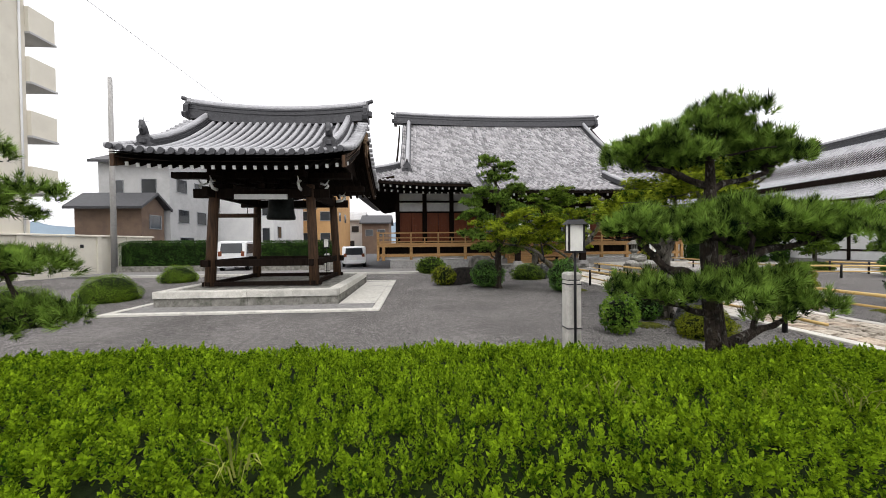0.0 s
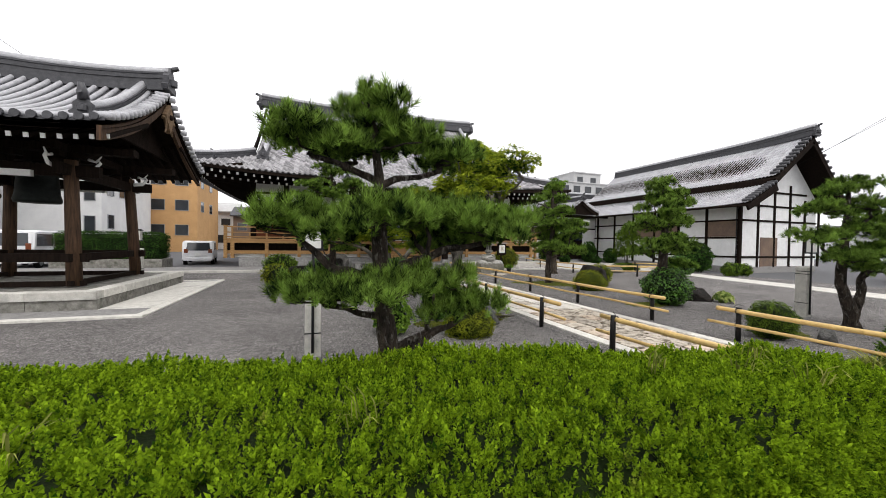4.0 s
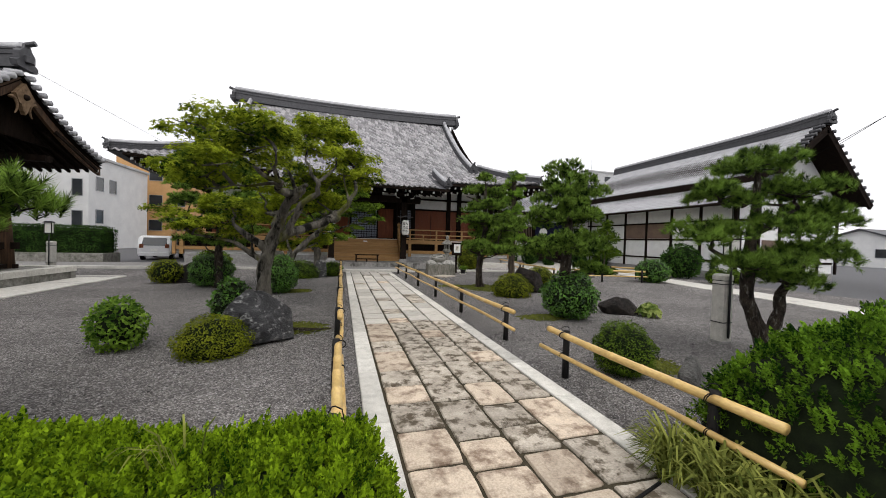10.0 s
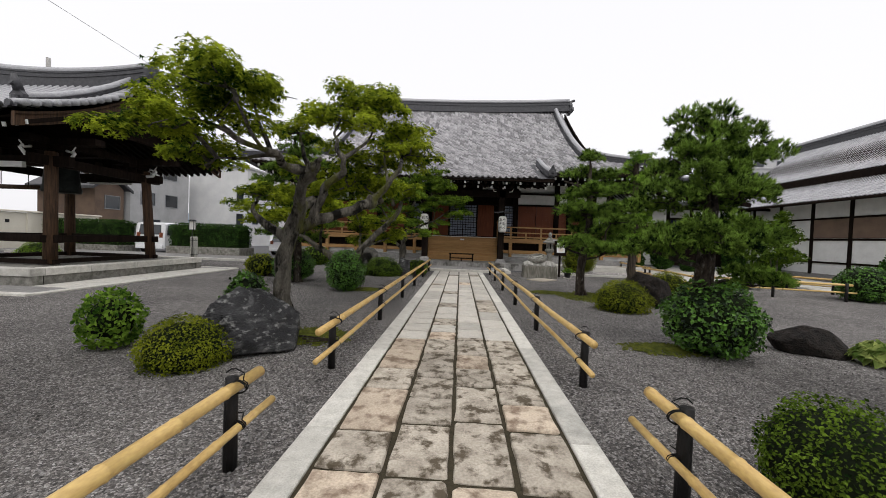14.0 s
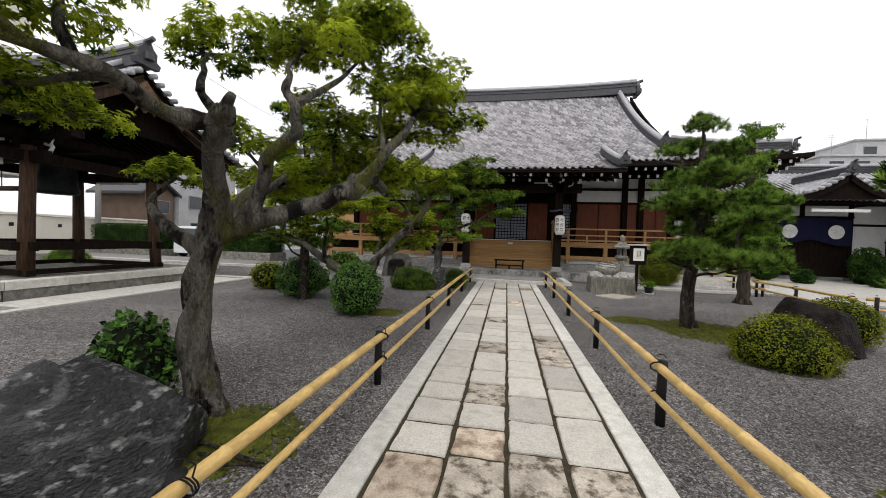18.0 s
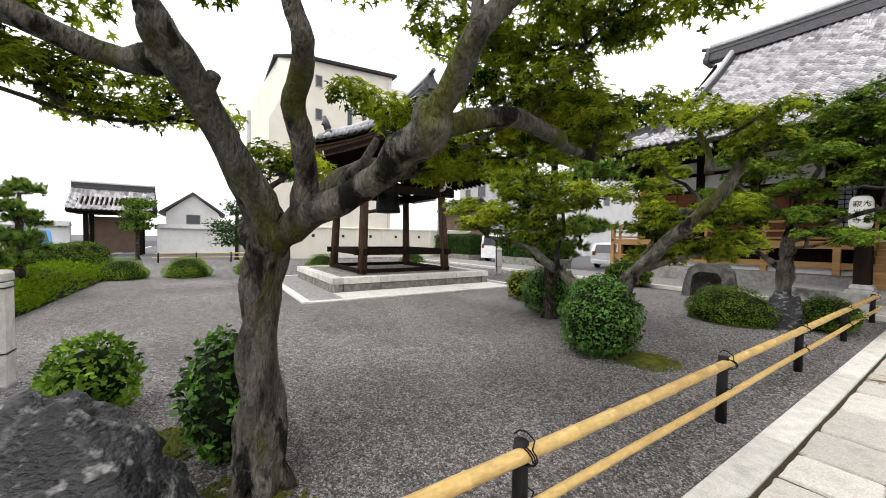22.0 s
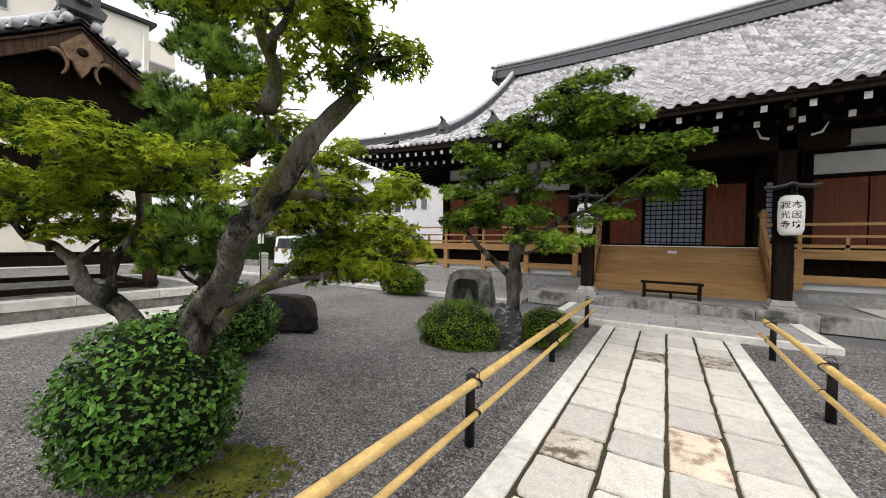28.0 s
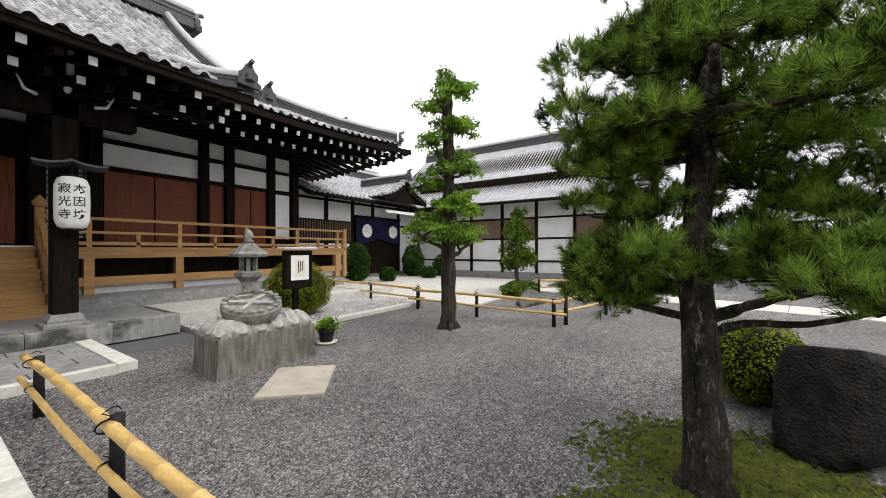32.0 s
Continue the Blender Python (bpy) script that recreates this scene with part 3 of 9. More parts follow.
def tree(name, label, at, trunk, limbs, pads, per, proto, size, leaf, bark, n=9, group="", lean=0.5, twigs=True, seed=1, up=0.8, strands=0):
    """trunk: rows (x, y, z, r) from the foot; limbs: (start, end, r0, r1); pads: clumps. All relative to at."""
    t = thing(name, label, "tree", at, group)
    s = Shape()
    rows = []
    for i in range(len(trunk) - 1):
        a, b = trunk[max(i - 1, 0)], trunk[min(i + 2, len(trunk) - 1)]
        c, d = trunk[i], trunk[i + 1]
        for j in range(4):
            q = j / 4
            rows.append([c[m] + 0.5 * q * (d[m] - a[m] + q * (2 * a[m] - 5 * c[m] + 4 * d[m] - b[m] + q * (3 * (c[m] - d[m]) + b[m] - a[m]))) for m in range(4)])
    rows.append(list(trunk[-1]))
    s.tube([p[:3] for p in rows], [p[3] * (0.8 if strands else 1.0) for p in rows], n + 5, 0.3)
    for k in range(strands):
        line, radii = [], []
        for i, (x, y, z, r) in enumerate(rows):
            a = k * 2 * math.pi / strands + z * 2.2 + 0.5 * math.sin(z * 4 + k)
            q = 0.55 + 0.12 * math.sin(z * 5 + k * 2)
            line.append((x + math.cos(a) * r * q, y + math.sin(a) * r * q, z))
            radii.append(r * (0.5 + 0.1 * math.sin(z * 6 + k * 1.7)))
        part("trunk_strand", Shape().tube(line, radii, 9, 0.35), bark, t)
    flare = trunk[0]
    part("trunk", s, bark, t)
    for k in range(5):
        a = k * 1.26 + seed
        s = Shape()
        s.tube([(flare[0] + math.cos(a) * flare[3] * 0.4, flare[1] + math.sin(a) * flare[3] * 0.4, 0.16),
                (flare[0] + math.cos(a) * flare[3] * 1.35, flare[1] + math.sin(a) * flare[3] * 1.35, -0.05)], [flare[3] * 0.5, flare[3] * 0.25], 6)
        part("root", s, bark, t)
    chains = []
    for a, b, r0, r1 in limbs:
        for ch in chains:
            if (ch[-1][0] - Vector(a)).length < 0.03:
                ch.append((Vector(b), r1))
                break
        else:
            chains.append([(Vector(a), r0), (Vector(b), r1)])
    for i, ch in enumerate(chains):
        rc = random.Random(seed * 31 + i)
        knots = [ch[0]]
        for (a, r0), (b, r1) in zip(ch, ch[1:]):
            ln = (b - a).length
            for q in ((0.33, 0.67) if ln > 0.45 else (0.5,)):
                knots.append((a.lerp(b, q) + Vector((rc.uniform(-1, 1), rc.uniform(-1, 1), rc.uniform(-0.6, 0.6))) * ln * 0.07, r0 + (r1 - r0) * q))
            knots.append((b, r1))
        line, radii = [], []
        for j in range(len(knots) - 1):
            a, c, d, b = knots[max(j - 1, 0)], knots[j], knots[j + 1], knots[min(j + 2, len(knots) - 1)]
            for q in (0, 0.34, 0.67):
                line.append(c[0] + (d[0] - a[0] + (2 * a[0] - 5 * c[0] + 4 * d[0] - b[0] + (3 * (c[0] - d[0]) + b[0] - a[0]) * q) * q) * 0.5 * q)
                radii.append(c[1] + (d[1] - c[1]) * q)
        line.append(knots[-1][0])
        radii.append(knots[-1][1])
        part("limb", Shape().tube(line, radii, 10, 0.3), bark, t)
    if twigs and pads:
        tw = Shape()
        axis = [Vector(p[:3]) for p in trunk] + [Vector(b) for _, b, _, _ in limbs] + [(Vector(a) + Vector(b)) / 2 for a, b, _, _ in limbs]
        r = random.Random(seed)
        for x, y, z, rx, ry, rz in pads:
            c = Vector((x, y, z - rz * 0.3))
            near = min(axis, key=lambda v: (v - c).length + max(0, v.z - c.z) * 0.6)
            tw.tube(wander(near, c, 4, (near - c).length * 0.12, r.random()), [0.03, 0.026, 0.022, 0.018, 0.012], 5, 0.1)
            for _ in range(5):
                e = c + Vector((r.uniform(-rx, rx), r.uniform(-ry, ry), r.uniform(0, rz * 0.6))) * 0.75
                tw.tube(wander(c, e, 3, 0.05, r.random()), [0.013, 0.011, 0.008, 0.005], 4)
        tag_stuff(part("twig_mass", tw, bark, t))
    if pads:
        pads_foliage("crown", pads, per, proto, size, leaf, t, lean, up)
    return t


def ball(name, label, at, r, leaf, size=0.055, per=900, category="bush", group="", lean=0.55, core=0.86, kind="", sit=0.92):
    """A clipped bush: leaves on a core of inner twigs, coloured dark for the shade between leaves. r: three radii; its
    foot is at at.
    """
    t = thing(name, label, category, at, group, kind)
    s = Shape()
    n, vs, fs = 14, [], []
    for i in range(9):
        th = math.pi * i / 8
        for k in range(n):
            a = 2 * math.pi * k / n
            d = Vector((math.sin(th) * math.cos(a), math.sin(th) * math.sin(a), -math.cos(th)))
            w = core * (1 + 0.08 * noise.noise(d * 3 + Vector(at)))
            vs.append((d.x * r[0] * w, d.y * r[1] * w, max(0.0, r[2] * sit + d.z * r[2] * w)))
    for i in range(8):
        for k in range(n):
            a, b = i * n + k, i * n + (k + 1) % n
            fs.append((a, b, b + n, a + n))
    s.add(vs, fs, True)
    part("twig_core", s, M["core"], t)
    cnt = int(per * 4 * (r[0] * r[1] + r[0] * r[2] + r[1] * r[2]) / 3 * 3.2)
    d = RNG.normal(size=(cnt, 3))
    d /= np.linalg.norm(d, axis=1, keepdims=True)
    lump = 1 + 0.06 * np.sin(d[:, :1] * 5 + at[0]) * np.sin(d[:, 1:2] * 6 + at[1]) + 0.05 * np.sin(d[:, 2:] * 9)
    p = d * np.array(r) * lump * RNG.uniform(0.86, 1.02, (cnt, 1)) + np.array((0, 0, r[2] * sit))
    keep = p[:, 2] > 0.01
    p, d = p[keep], d[keep]
    scatter("leaves", LEAF, p, turns(len(p), d * 0.9 + np.array((0, 0, 0.5)), lean), RNG.uniform(0.7, 1.3, len(p)) * size, leaf, t)
    return t


def boulder(name, label, at, r, material, seed=1, rot=0, detail=0.22, category="rock", cut=(0.55, 0.85)):
    bm = bmesh.new()
    bmesh.ops.create_icosphere(bm, subdivisions=5, radius=1)
    rc = random.Random(seed)
    cuts = [(Vector((rc.gauss(0, 1), rc.gauss(0, 1), rc.gauss(0.3, 0.8))).normalized(), rc.uniform(*cut)) for _ in range(16)]
    for v in bm.verts:
        d = v.co.normalized()
        k = 1 + detail * noise.noise(d * 1.3 + Vector((seed, 0, 0))) * 1.6 + detail * 0.5 * noise.noise(d * 3.1 + Vector((0, seed, 0))) + detail * 0.6 * noise.noise(d * 7 + Vector((0, 0, seed))) + detail * 0.2 * noise.noise(d * 17 + Vector((seed, 0, seed)))
        q = noise.cell(d * 1.9 + Vector((seed, seed, 0)))
        k *= 1 - 0.14 * q
        for side, off in cuts:
            reach = d.dot(side) * k
            if reach > off:
                k *= 0.1 + 0.9 * off / reach
        v.co = Vector((d.x * r[0], d.y * r[1], max(-0.25, d.z) * r[2])) * k
    bmesh.ops.rotate(bm, verts=bm.verts, matrix=Matrix.Rotation(rot, 3, 'Z'))
    lo = min(v.co.z for v in bm.verts)
    for v in bm.verts:
        v.co.z -= lo + 0.04
    me = bpy.data.meshes.new(name)
    bm.to_mesh(me)
    bm.free()
    me.materials.append(material)
    me.polygons.foreach_set("use_smooth", [True] * len(me.polygons))
    ob = new(name, me)
    ob.location = at
    return tagged(ob, label, category)


# ---- ground, road, paths ----
s = Shape()
s.box(-900, 900, -900, 1500, -0.6, -0.05)
single("ground", s, M["asphalt"], "grey asphalt and earth ground", "ground", kind="structure")
s = Shape()
s.box(-120, 120, -30, 0.97, -0.3, -0.02)
single("road", s, M["road"], "dark asphalt road in front of the garden", "road", kind="structure")
s = Shape()
s.box(-60, 60, 0.97, 1.25, -0.2, 0.04, 0.01)
single("road_kerb", s, M["kerb"], "pale stone kerb along the road", "kerb", kind="structure")
gx, gy = np.meshgrid(np.linspace(-27, 16.5, 88), np.linspace(1.25, 19.6, 60), indexing="ij")
gz = np.array([[0.012 * noise.noise(Vector((x * 0.7, y * 0.7, 0))) for y in gy[0]] for x in gx[:, 0]])
gz[np.abs(gx) < 1.5] = np.minimum(gz[np.abs(gx) < 1.5], -0.008)
gi = np.arange(gx.size).reshape(gx.shape)
gf = np.stack([gi[:-1, :-1], gi[1:, :-1], gi[1:, 1:], gi[:-1, 1:]], -1).reshape(-1, 4)
gravel = tagged(new("gravel_bed", raw_mesh("gravel_bed", np.stack([gx, gy, gz], -1).reshape(-1, 3), gf, M["gravel"], True)),
                "raked grey gravel of the temple garden", "gravel", kind="structure")
n = 90000
px = RNG.uniform(-8, 8, n) * RNG.uniform(0.15, 1, n)
py = RNG.uniform(2.5, 18.8, n)
keep = np.abs(px) > 1.12
pp = np.stack([px, py, np.full(n, 0.002)], 1)[keep]
PEB = ([(1, 0, 0), (0.2, 0.8, 0), (-0.9, 0.3, 0), (-0.3, -0.8, 0), (0.1, 0.05, 0.6)], [(0, 1, 4), (1, 2, 4), (2, 3, 4), (3, 0, 4)])
pr = turns(len(pp), np.array((0, 0, 2.5)), 0.4)
peb = scatter("gravel_stones", PEB, pp, pr, RNG.uniform(0.006, 0.02, len(pp)), M["pebble"])
tagged(peb, "loose grey gravel stones beside the path", "gravel", kind="stuff")

# hall forecourt pavement on either side and the parking lane
s = Shape()
s.box(-26, -3.4, 20.4, 23.1, -0.04, 0.06)
single("forecourt_pavement_west", s, M["stone"], "grey stone paving before the hall", "pavement", kind="structure")
s = Shape()
s.box(-24, -3.4, 20.1, 20.4, -0.04, 0.075, 0.01)
s.box(3.8, 10.3, 21.1, 21.45, -0.04, 0.3, 0.012)
s.box(3.8, 10.3, 21.45, 23.03, -0.04, 0.29)
s.box(3.8, 8.5, 18.85, 19.05, -0.04, 0.085, 0.01)
s.box(9.3, 17.2, 17.3, 17.5, -0.04, 0.06, 0.01)
single("garden_kerb", s, M["kerb"], "long pale granite kerb of the gravel garden", "kerb", kind="structure")
s = Shape()
s.box(3.8, 9.4, 19.05, 21.1, -0.04, 0.05)
single("white_gravel_bed", s, M["white_gravel"], "white gravel strip under the eaves", "gravel", kind="structure")
s = Shape()
s.box(9.4, 18, 17.5, 29, -0.04, 0.05)
single("entrance_paving", s, M["kerb"], "pale stone paving before the entrance", "pavement", kind="structure")
s = Shape()
for i in range(26):
    a = Vector((11.9 + i * 0.12, 4.4 + i * 0.56, 0))
    s.box(-0.75, 0.75, -0.28, 0.28, -0.03, 0.03, 0.01, Matrix.Translation(a) @ Matrix.Rotation(-0.21, 4, 'Z'))
single("side_path", s, M["kerb"], "pale stone slab path towards the parking place", "path", kind="structure")

# ---- stone path with bamboo rails ----
path = thing("stone_path", "long straight path of worn granite slabs with pale kerbs", "path", kind="structure")
s = Shape()
s.box(-1.02, 1.1, 1.26, 18.64, -0.1, -0.002)
part("bedding", s, M["joint"], path, "dark mossy joints")
rp = random.Random(11)
edges = [-0.81, -0.36, 0.06, 0.47, 0.9]
slabs_at = []
for c in range(4):
    y = 1.27 + rp.uniform(0, 0.2)
    while y < 18.55:
        ln = rp.choice((0.42, 0.5, 0.58, 0.66, 0.5, 0.75)) + rp.uniform(-0.04, 0.04)
        slabs_at.append((edges[c] + 0.014, edges[c + 1] - 0.014, y, min(y + ln, 18.63) - (0.034 if y < 13 else 0.026)))
        y += ln
# kerb stones
kerbs_at = []
for sx in (-1, 1):
    y = 1.27
    while y < 18.55:
        ln = rp.uniform(0.85, 1.35)
        kerbs_at.append((-1.04, -0.825, y, min(y + ln, 18.63) - 0.008) if sx < 0 else (0.915, 1.12, y, min(y + ln, 18.63) - 0.008))
        y += ln


def bamboo_rail(x, y0, y1, posts, side):
    rail = thing("bamboo_rail", "low rail of two yellow bamboo poles on charred posts", "railing", (x, 0, 0), "bamboo rails along the path")
    for y in posts:
        p = Shape()
        p.tube([(0, y, -0.05), (0, y, 0.3), (0.004, y, 0.57)], [0.042, 0.04, 0.038], 9, 0.06)
        part("post", p, M["char"], rail, "charred black wooden post")
        for z, r, tail in ((0.515, 0.05, 0.05), (0.275, 0.04, 0.03)):
            k = Shape()
            loop = [(side * 0.035 + math.cos(a) * (r + 0.018), y - 0.02 + 0.03 * i / 26, z + math.sin(a) * (r - 0.008)) for i, a in [(i, i * math.pi / 6) for i in range(27)]]
            k.tube(loop + [(side * 0.06, y + 0.035, z + r + 0.02), (side * 0.02, y + 0.02, z + r + tail), (0, y - 0.005, z + r + tail * 1.15), (-side * 0.015, y - 0.03, z + r + tail * 0.8)], 0.0042, 5)
            part("rope_tie", k, M["rope"], rail, "black hemp rope tie")
    for z, r, off, e in ((0.515, 0.037, 0.03, 0.0), (0.275, 0.026, 0.065, 0.12)):
        b = Shape()
        ys, ya = [], y0 - e
        while ya < y1 + e:
            ys.append(ya)
            ya += 0.36
        ys.append(y1 + e)
        pts, rad = [], []
        for i, ya in enumerate(ys):
            w = 0.008 * math.sin(ya * 1.7 + z * 9)
            for dy, k in ((-0.012, 1.0), (-0.004, 1.09), (0.004, 1.09), (0.012, 0.97)) if 0 < i < len(ys) - 1 else ((0, 1.0),):
                pts.append((side * off + w, ya + dy, z + w * 0.6))
                rad.append(r * k)
        b.tube(pts, rad, 12, 0, True)
        part("bamboo_pole", b, M["bamboo"], rail)
    return rail


bamboo_rail(-1.3, 2.5, 4.66, (2.75, 4.4), 1)
bamboo_rail(-1.3, 5.66, 18.7, (6.15, 8.53, 10.97, 13.26, 15.75, 18.3), 1)
bamboo_rail(1.36, 2.1, 4.66, (2.55, 4.33), -1)
bamboo_rail(1.38, 5.7, 18.1, (6.0, 8.3, 10.6, 13.05, 15.5, 17.7), -1)


# ---- roofs ----
def tiled(name, grid, nu, nv, u0, u1, d0, d1, keep, material, parent, hump=0.05, lip=0.03, over=1.18):
    """Rows of curved tiles on grid(u, d), each tile a piece; keep(u, d) says where."""
    prof = np.array([(0.0, 0.0), (0.14, 0.7), (0.3, 1.0), (0.46, 0.7), (0.6, 0.0), (1.0, -0.1)])
    du, dd = (u1 - u0) / nu, (d1 - d0) / nv
    i, j = np.meshgrid(np.arange(nu), np.arange(nv), indexing="ij")
    i, j = i.ravel(), j.ravel()
    ok = keep(u0 + (i + 0.5) * du, d0 + (j + 0.5) * dd)
    i, j = i[ok], j[ok]
    k = len(prof)
    U = u0 + (i[:, None] + prof[None, :, 0]) * du
    rows = []
    for a, lift in ((0.0, 0.0), (0.0, lip), (over, 0.0)):
        D = np.broadcast_to(np.minimum(d0 + (j[:, None] + a) * dd, d1), U.shape)
        P = grid(U, D)
        P[..., 2] += prof[None, :, 1] * hump + lift
        if a == 0.0 and lift == 0.0:
            P[..., 2] -= lip * 0.6
        rows.append(P)
    V = np.stack(rows, 1).reshape(-1, 3)
    q = []
    for r in range(2):
        for c in range(k - 1):
            a = r * k + c
            q.append((a, a + 1, a + 1 + k, a + k))
    F = np.array(q)[None] + (np.arange(len(i)) * 3 * k)[:, None, None]
    ob = new(name, raw_mesh(name, V, F.reshape(-1, 4), material))
    ob.parent = parent
    ob["kind"] = "stuff"
    return ob


def ridge_end(parent, at, size, face):
    """An ogre-tile ornament: a shouldered plate with a knob, horns and a tail tile. face: yaw in degrees."""
    s = Shape()
    m = Matrix.Translation(at) @ Matrix.Rotation(radians(face), 4, 'Z') @ Matrix.Scale(size, 4)
    o = Shape()
    o.prism([(-0.5, 0), (0.5, 0), (0.56, 0.2), (0.38, 0.32), (0.4, 0.62), (0.22, 0.8), (0.1, 1.06), (0, 0.9), (-0.1, 1.06), (-0.22, 0.8), (-0.4, 0.62), (-0.38, 0.32), (-0.56, 0.2)], 'y', -0.12, 0.12)
    o.lathe([(0.05, -0.2), (0.2, -0.16), (0.2, 0.1), (0.05, 0.16)], 10, (0, -0.14, 0.42))
    o.tube([(0, 0.1, 0.7), (0, -0.1, 1.02), (0, -0.38, 1.12)], [0.12, 0.11, 0.1], 8)
    s.add([m @ Vector(p) for p in o.v], o.f)
    return part("ridge_end_tile", s, M["tile_dark"], parent, "dark ornamental ridge-end tile")


def sweep(line, prof):
    """One closed profile (across, up) carried along a line."""
    s = Shape()
    vs, n = [], len(prof)
    for i, p in enumerate(line):
        d = Vector(line[min(i + 1, len(line) - 1)]) - Vector(line[max(i - 1, 0)])
        side = d.cross(Vector((0, 0, 1))).normalized()
        vs += [Vector(p) + side * a + Vector((0, 0, b)) for a, b in prof]
    fs = [(i * n + k, i * n + (k + 1) % n, (i + 1) * n + (k + 1) % n, (i + 1) * n + k) for i in range(len(line) - 1) for k in range(n)]
    fs += [tuple(range(n))[::-1], tuple(range((len(line) - 1) * n, len(line) * n))]
    return s.add(vs, fs)


def ridge(parent, line, w, h, name="ridge"):
    """Stacked ridge tiles along a line, with a round cap."""
    half = [(0.62, -0.1), (0.62, 0.26), (0.5, 0.28), (0.5, 0.46), (0.57, 0.48), (0.57, 0.56), (0.46, 0.58), (0.46, 0.7), (0.52, 0.72), (0.52, 0.8), (0.4, 0.84)]
    prof = [(a * w, b * h) for a, b in half] + [(-a * w, b * h) for a, b in half[::-1]]
    part(name, sweep(line, prof), M["tile_dark"], parent, "stacked dark ridge tiles")
    c = Shape()
    c.tube([Vector(p) + Vector((0, 0, h * 0.9)) for p in line], w * 0.42, 8)
    return part(name + "_cap", c, M["tile_bright"], parent, "round pale cap tiles")


# ---- main hall ----
XC = 0.18
hall = thing("main_hall", "large wooden temple hall with a curved grey tiled hip-and-gable roof", "temple hall", (XC, -1.35, 0))
EY, EZ, RY, HW, GW = 22.8, 5.2, 33.5, 11.65, 8.4


def prof_z(d):
    t = d / (RY - EY)
    return EZ + 6.85 * (0.58 * t + 0.42 * t * t)


def upturn(x):
    return 0.36 * np.clip((np.abs(x) - 5.0) / 6.5, 0, 1) ** 2.2


def front(u, d):
    lift = upturn(u) * np.clip(1 - d / 5.0, 0, 1)
    return np.stack([u, EY + d, prof_z(d) + lift], -1)


def side_of(sx):
    def grid(u, d):
        edge = np.clip((np.abs(u - RY) - (RY - EY - 6.5)) / 6.5, 0, 1) ** 2.2 * 0.36
        return np.stack([sx * (HW - d), u, prof_z(d) + edge * np.clip(1 - d / 5.0, 0, 1)], -1)
    return grid


SD = HW - GW
roof = Shape()
nd = 16
ds = [i * (RY - EY) / nd for i in range(nd + 1)]
for sgn in (1, -1):
    vs, fs = [], []
    for d in ds:
        w = max(HW - d, GW)
        for k in range(13):
            x = w * (k / 6 - 1)
            y = EY + d if sgn > 0 else 2 * RY - EY - d
            vs.append((x, y, float(prof_z(d) + upturn(x) * max(0, 1 - d / 5)) - 0.07))
    for i in range(nd):
        for k in range(12):
            a = i * 13 + k
            fs.append((a, a + 1, a + 14, a + 13))
    roof.add(vs, fs, True)
for sx in (-1, 1):
    vs, fs = [], []
    for i in range(7):
        d = SD * i / 6
        for k in range(15):
            y = EY + d + (2 * (RY - EY) - 2 * d) * k / 14
            e = max(0, min(1, (abs(y - RY) - (RY - EY - 6.5)) / 6.5)) ** 2.2 * 0.36 * max(0, 1 - d / 5)
            vs.append((sx * (HW - d), y, float(prof_z(d)) + e - 0.07))
    for i in range(6):
        for k in range(14):
            a = i * 15 + k
            fs.append((a, a + 1, a + 16, a + 15))
    roof.add(vs, fs, True)
roof_top = part("roof_deck", roof, M["tile_dark"], hall, "curved grey tiled hip-and-gable roof", (-0.66, 0, 0))
tiled("roof_tiles_front", front, 84, 46, -HW, HW, 0.0, RY - EY, lambda u, d: np.abs(u) < np.maximum(HW - d, GW) - 0.02, M["tile"], roof_top, 0.075, 0.032)
for sx in (-1, 1):
    tiled("roof_tiles_side", side_of(sx), 72, 16, EY, 2 * RY - EY, 0.0, SD, lambda u, d: np.abs(u - RY) < RY - EY - d, M["tile"], roof_top, 0.075, 0.032)
    g = Shape()
    g.prism([(EY + SD, float(prof_z(SD)) - 0.1), (2 * RY - EY - SD, float(prof_z(SD)) - 0.1), (RY, float(prof_z(RY - EY)) - 0.2)], 'x', sx * (GW - 0.6), sx * (GW - 0.45))
    part("gable_wall", g, M["dark_wood"], roof_top)
    line = [(sx * (GW - 0.55), EY + d, float(prof_z(d)) + 0.02) for d in [2.6 + i * (RY - EY - 2.6) / 12 for i in range(13)]]
    ridge(roof_top, line, 0.34, 0.42, "descending_ridge")
    ridge_end(roof_top, (sx * (GW - 0.55), EY + 2.5, float(prof_z(2.55)) + 0.05), 0.62, 0)
    corner = [(sx * (HW - d), EY + d, float(prof_z(d) + upturn(HW - d) * max(0, 1 - d / 5)) + 0.02) for d in (0.1, 0.8, 1.6, 2.5, SD)]
    ridge(roof_top, corner, 0.3, 0.36, "hip_ridge")
    ridge_end(roof_top, (sx * (HW - 0.02), EY + 0.02, EZ + 0.38), 0.42, sx * 45)
    ridge_end(roof_top, (sx * (HW - 1.5), EY + 1.5, EZ + 0.78), 0.42, sx * 45)
    ridge_end(roof_top, (sx * (GW + 0.62), RY, float(prof_z(RY - EY)) - 0.05), 0.95, sx * 90)
    barge = sweep([(sx * (GW + 0.25), EY + SD + (RY - EY - SD) * k / 12, float(prof_z(SD + (RY - EY - SD) * k / 12)) - 0.3) for k in range(13)], [(-0.05, -0.21), (0.05, -0.21), (0.05, 0.21), (-0.05, 0.21)])
    part("bargeboard", barge, M["dark_wood"], roof_top)
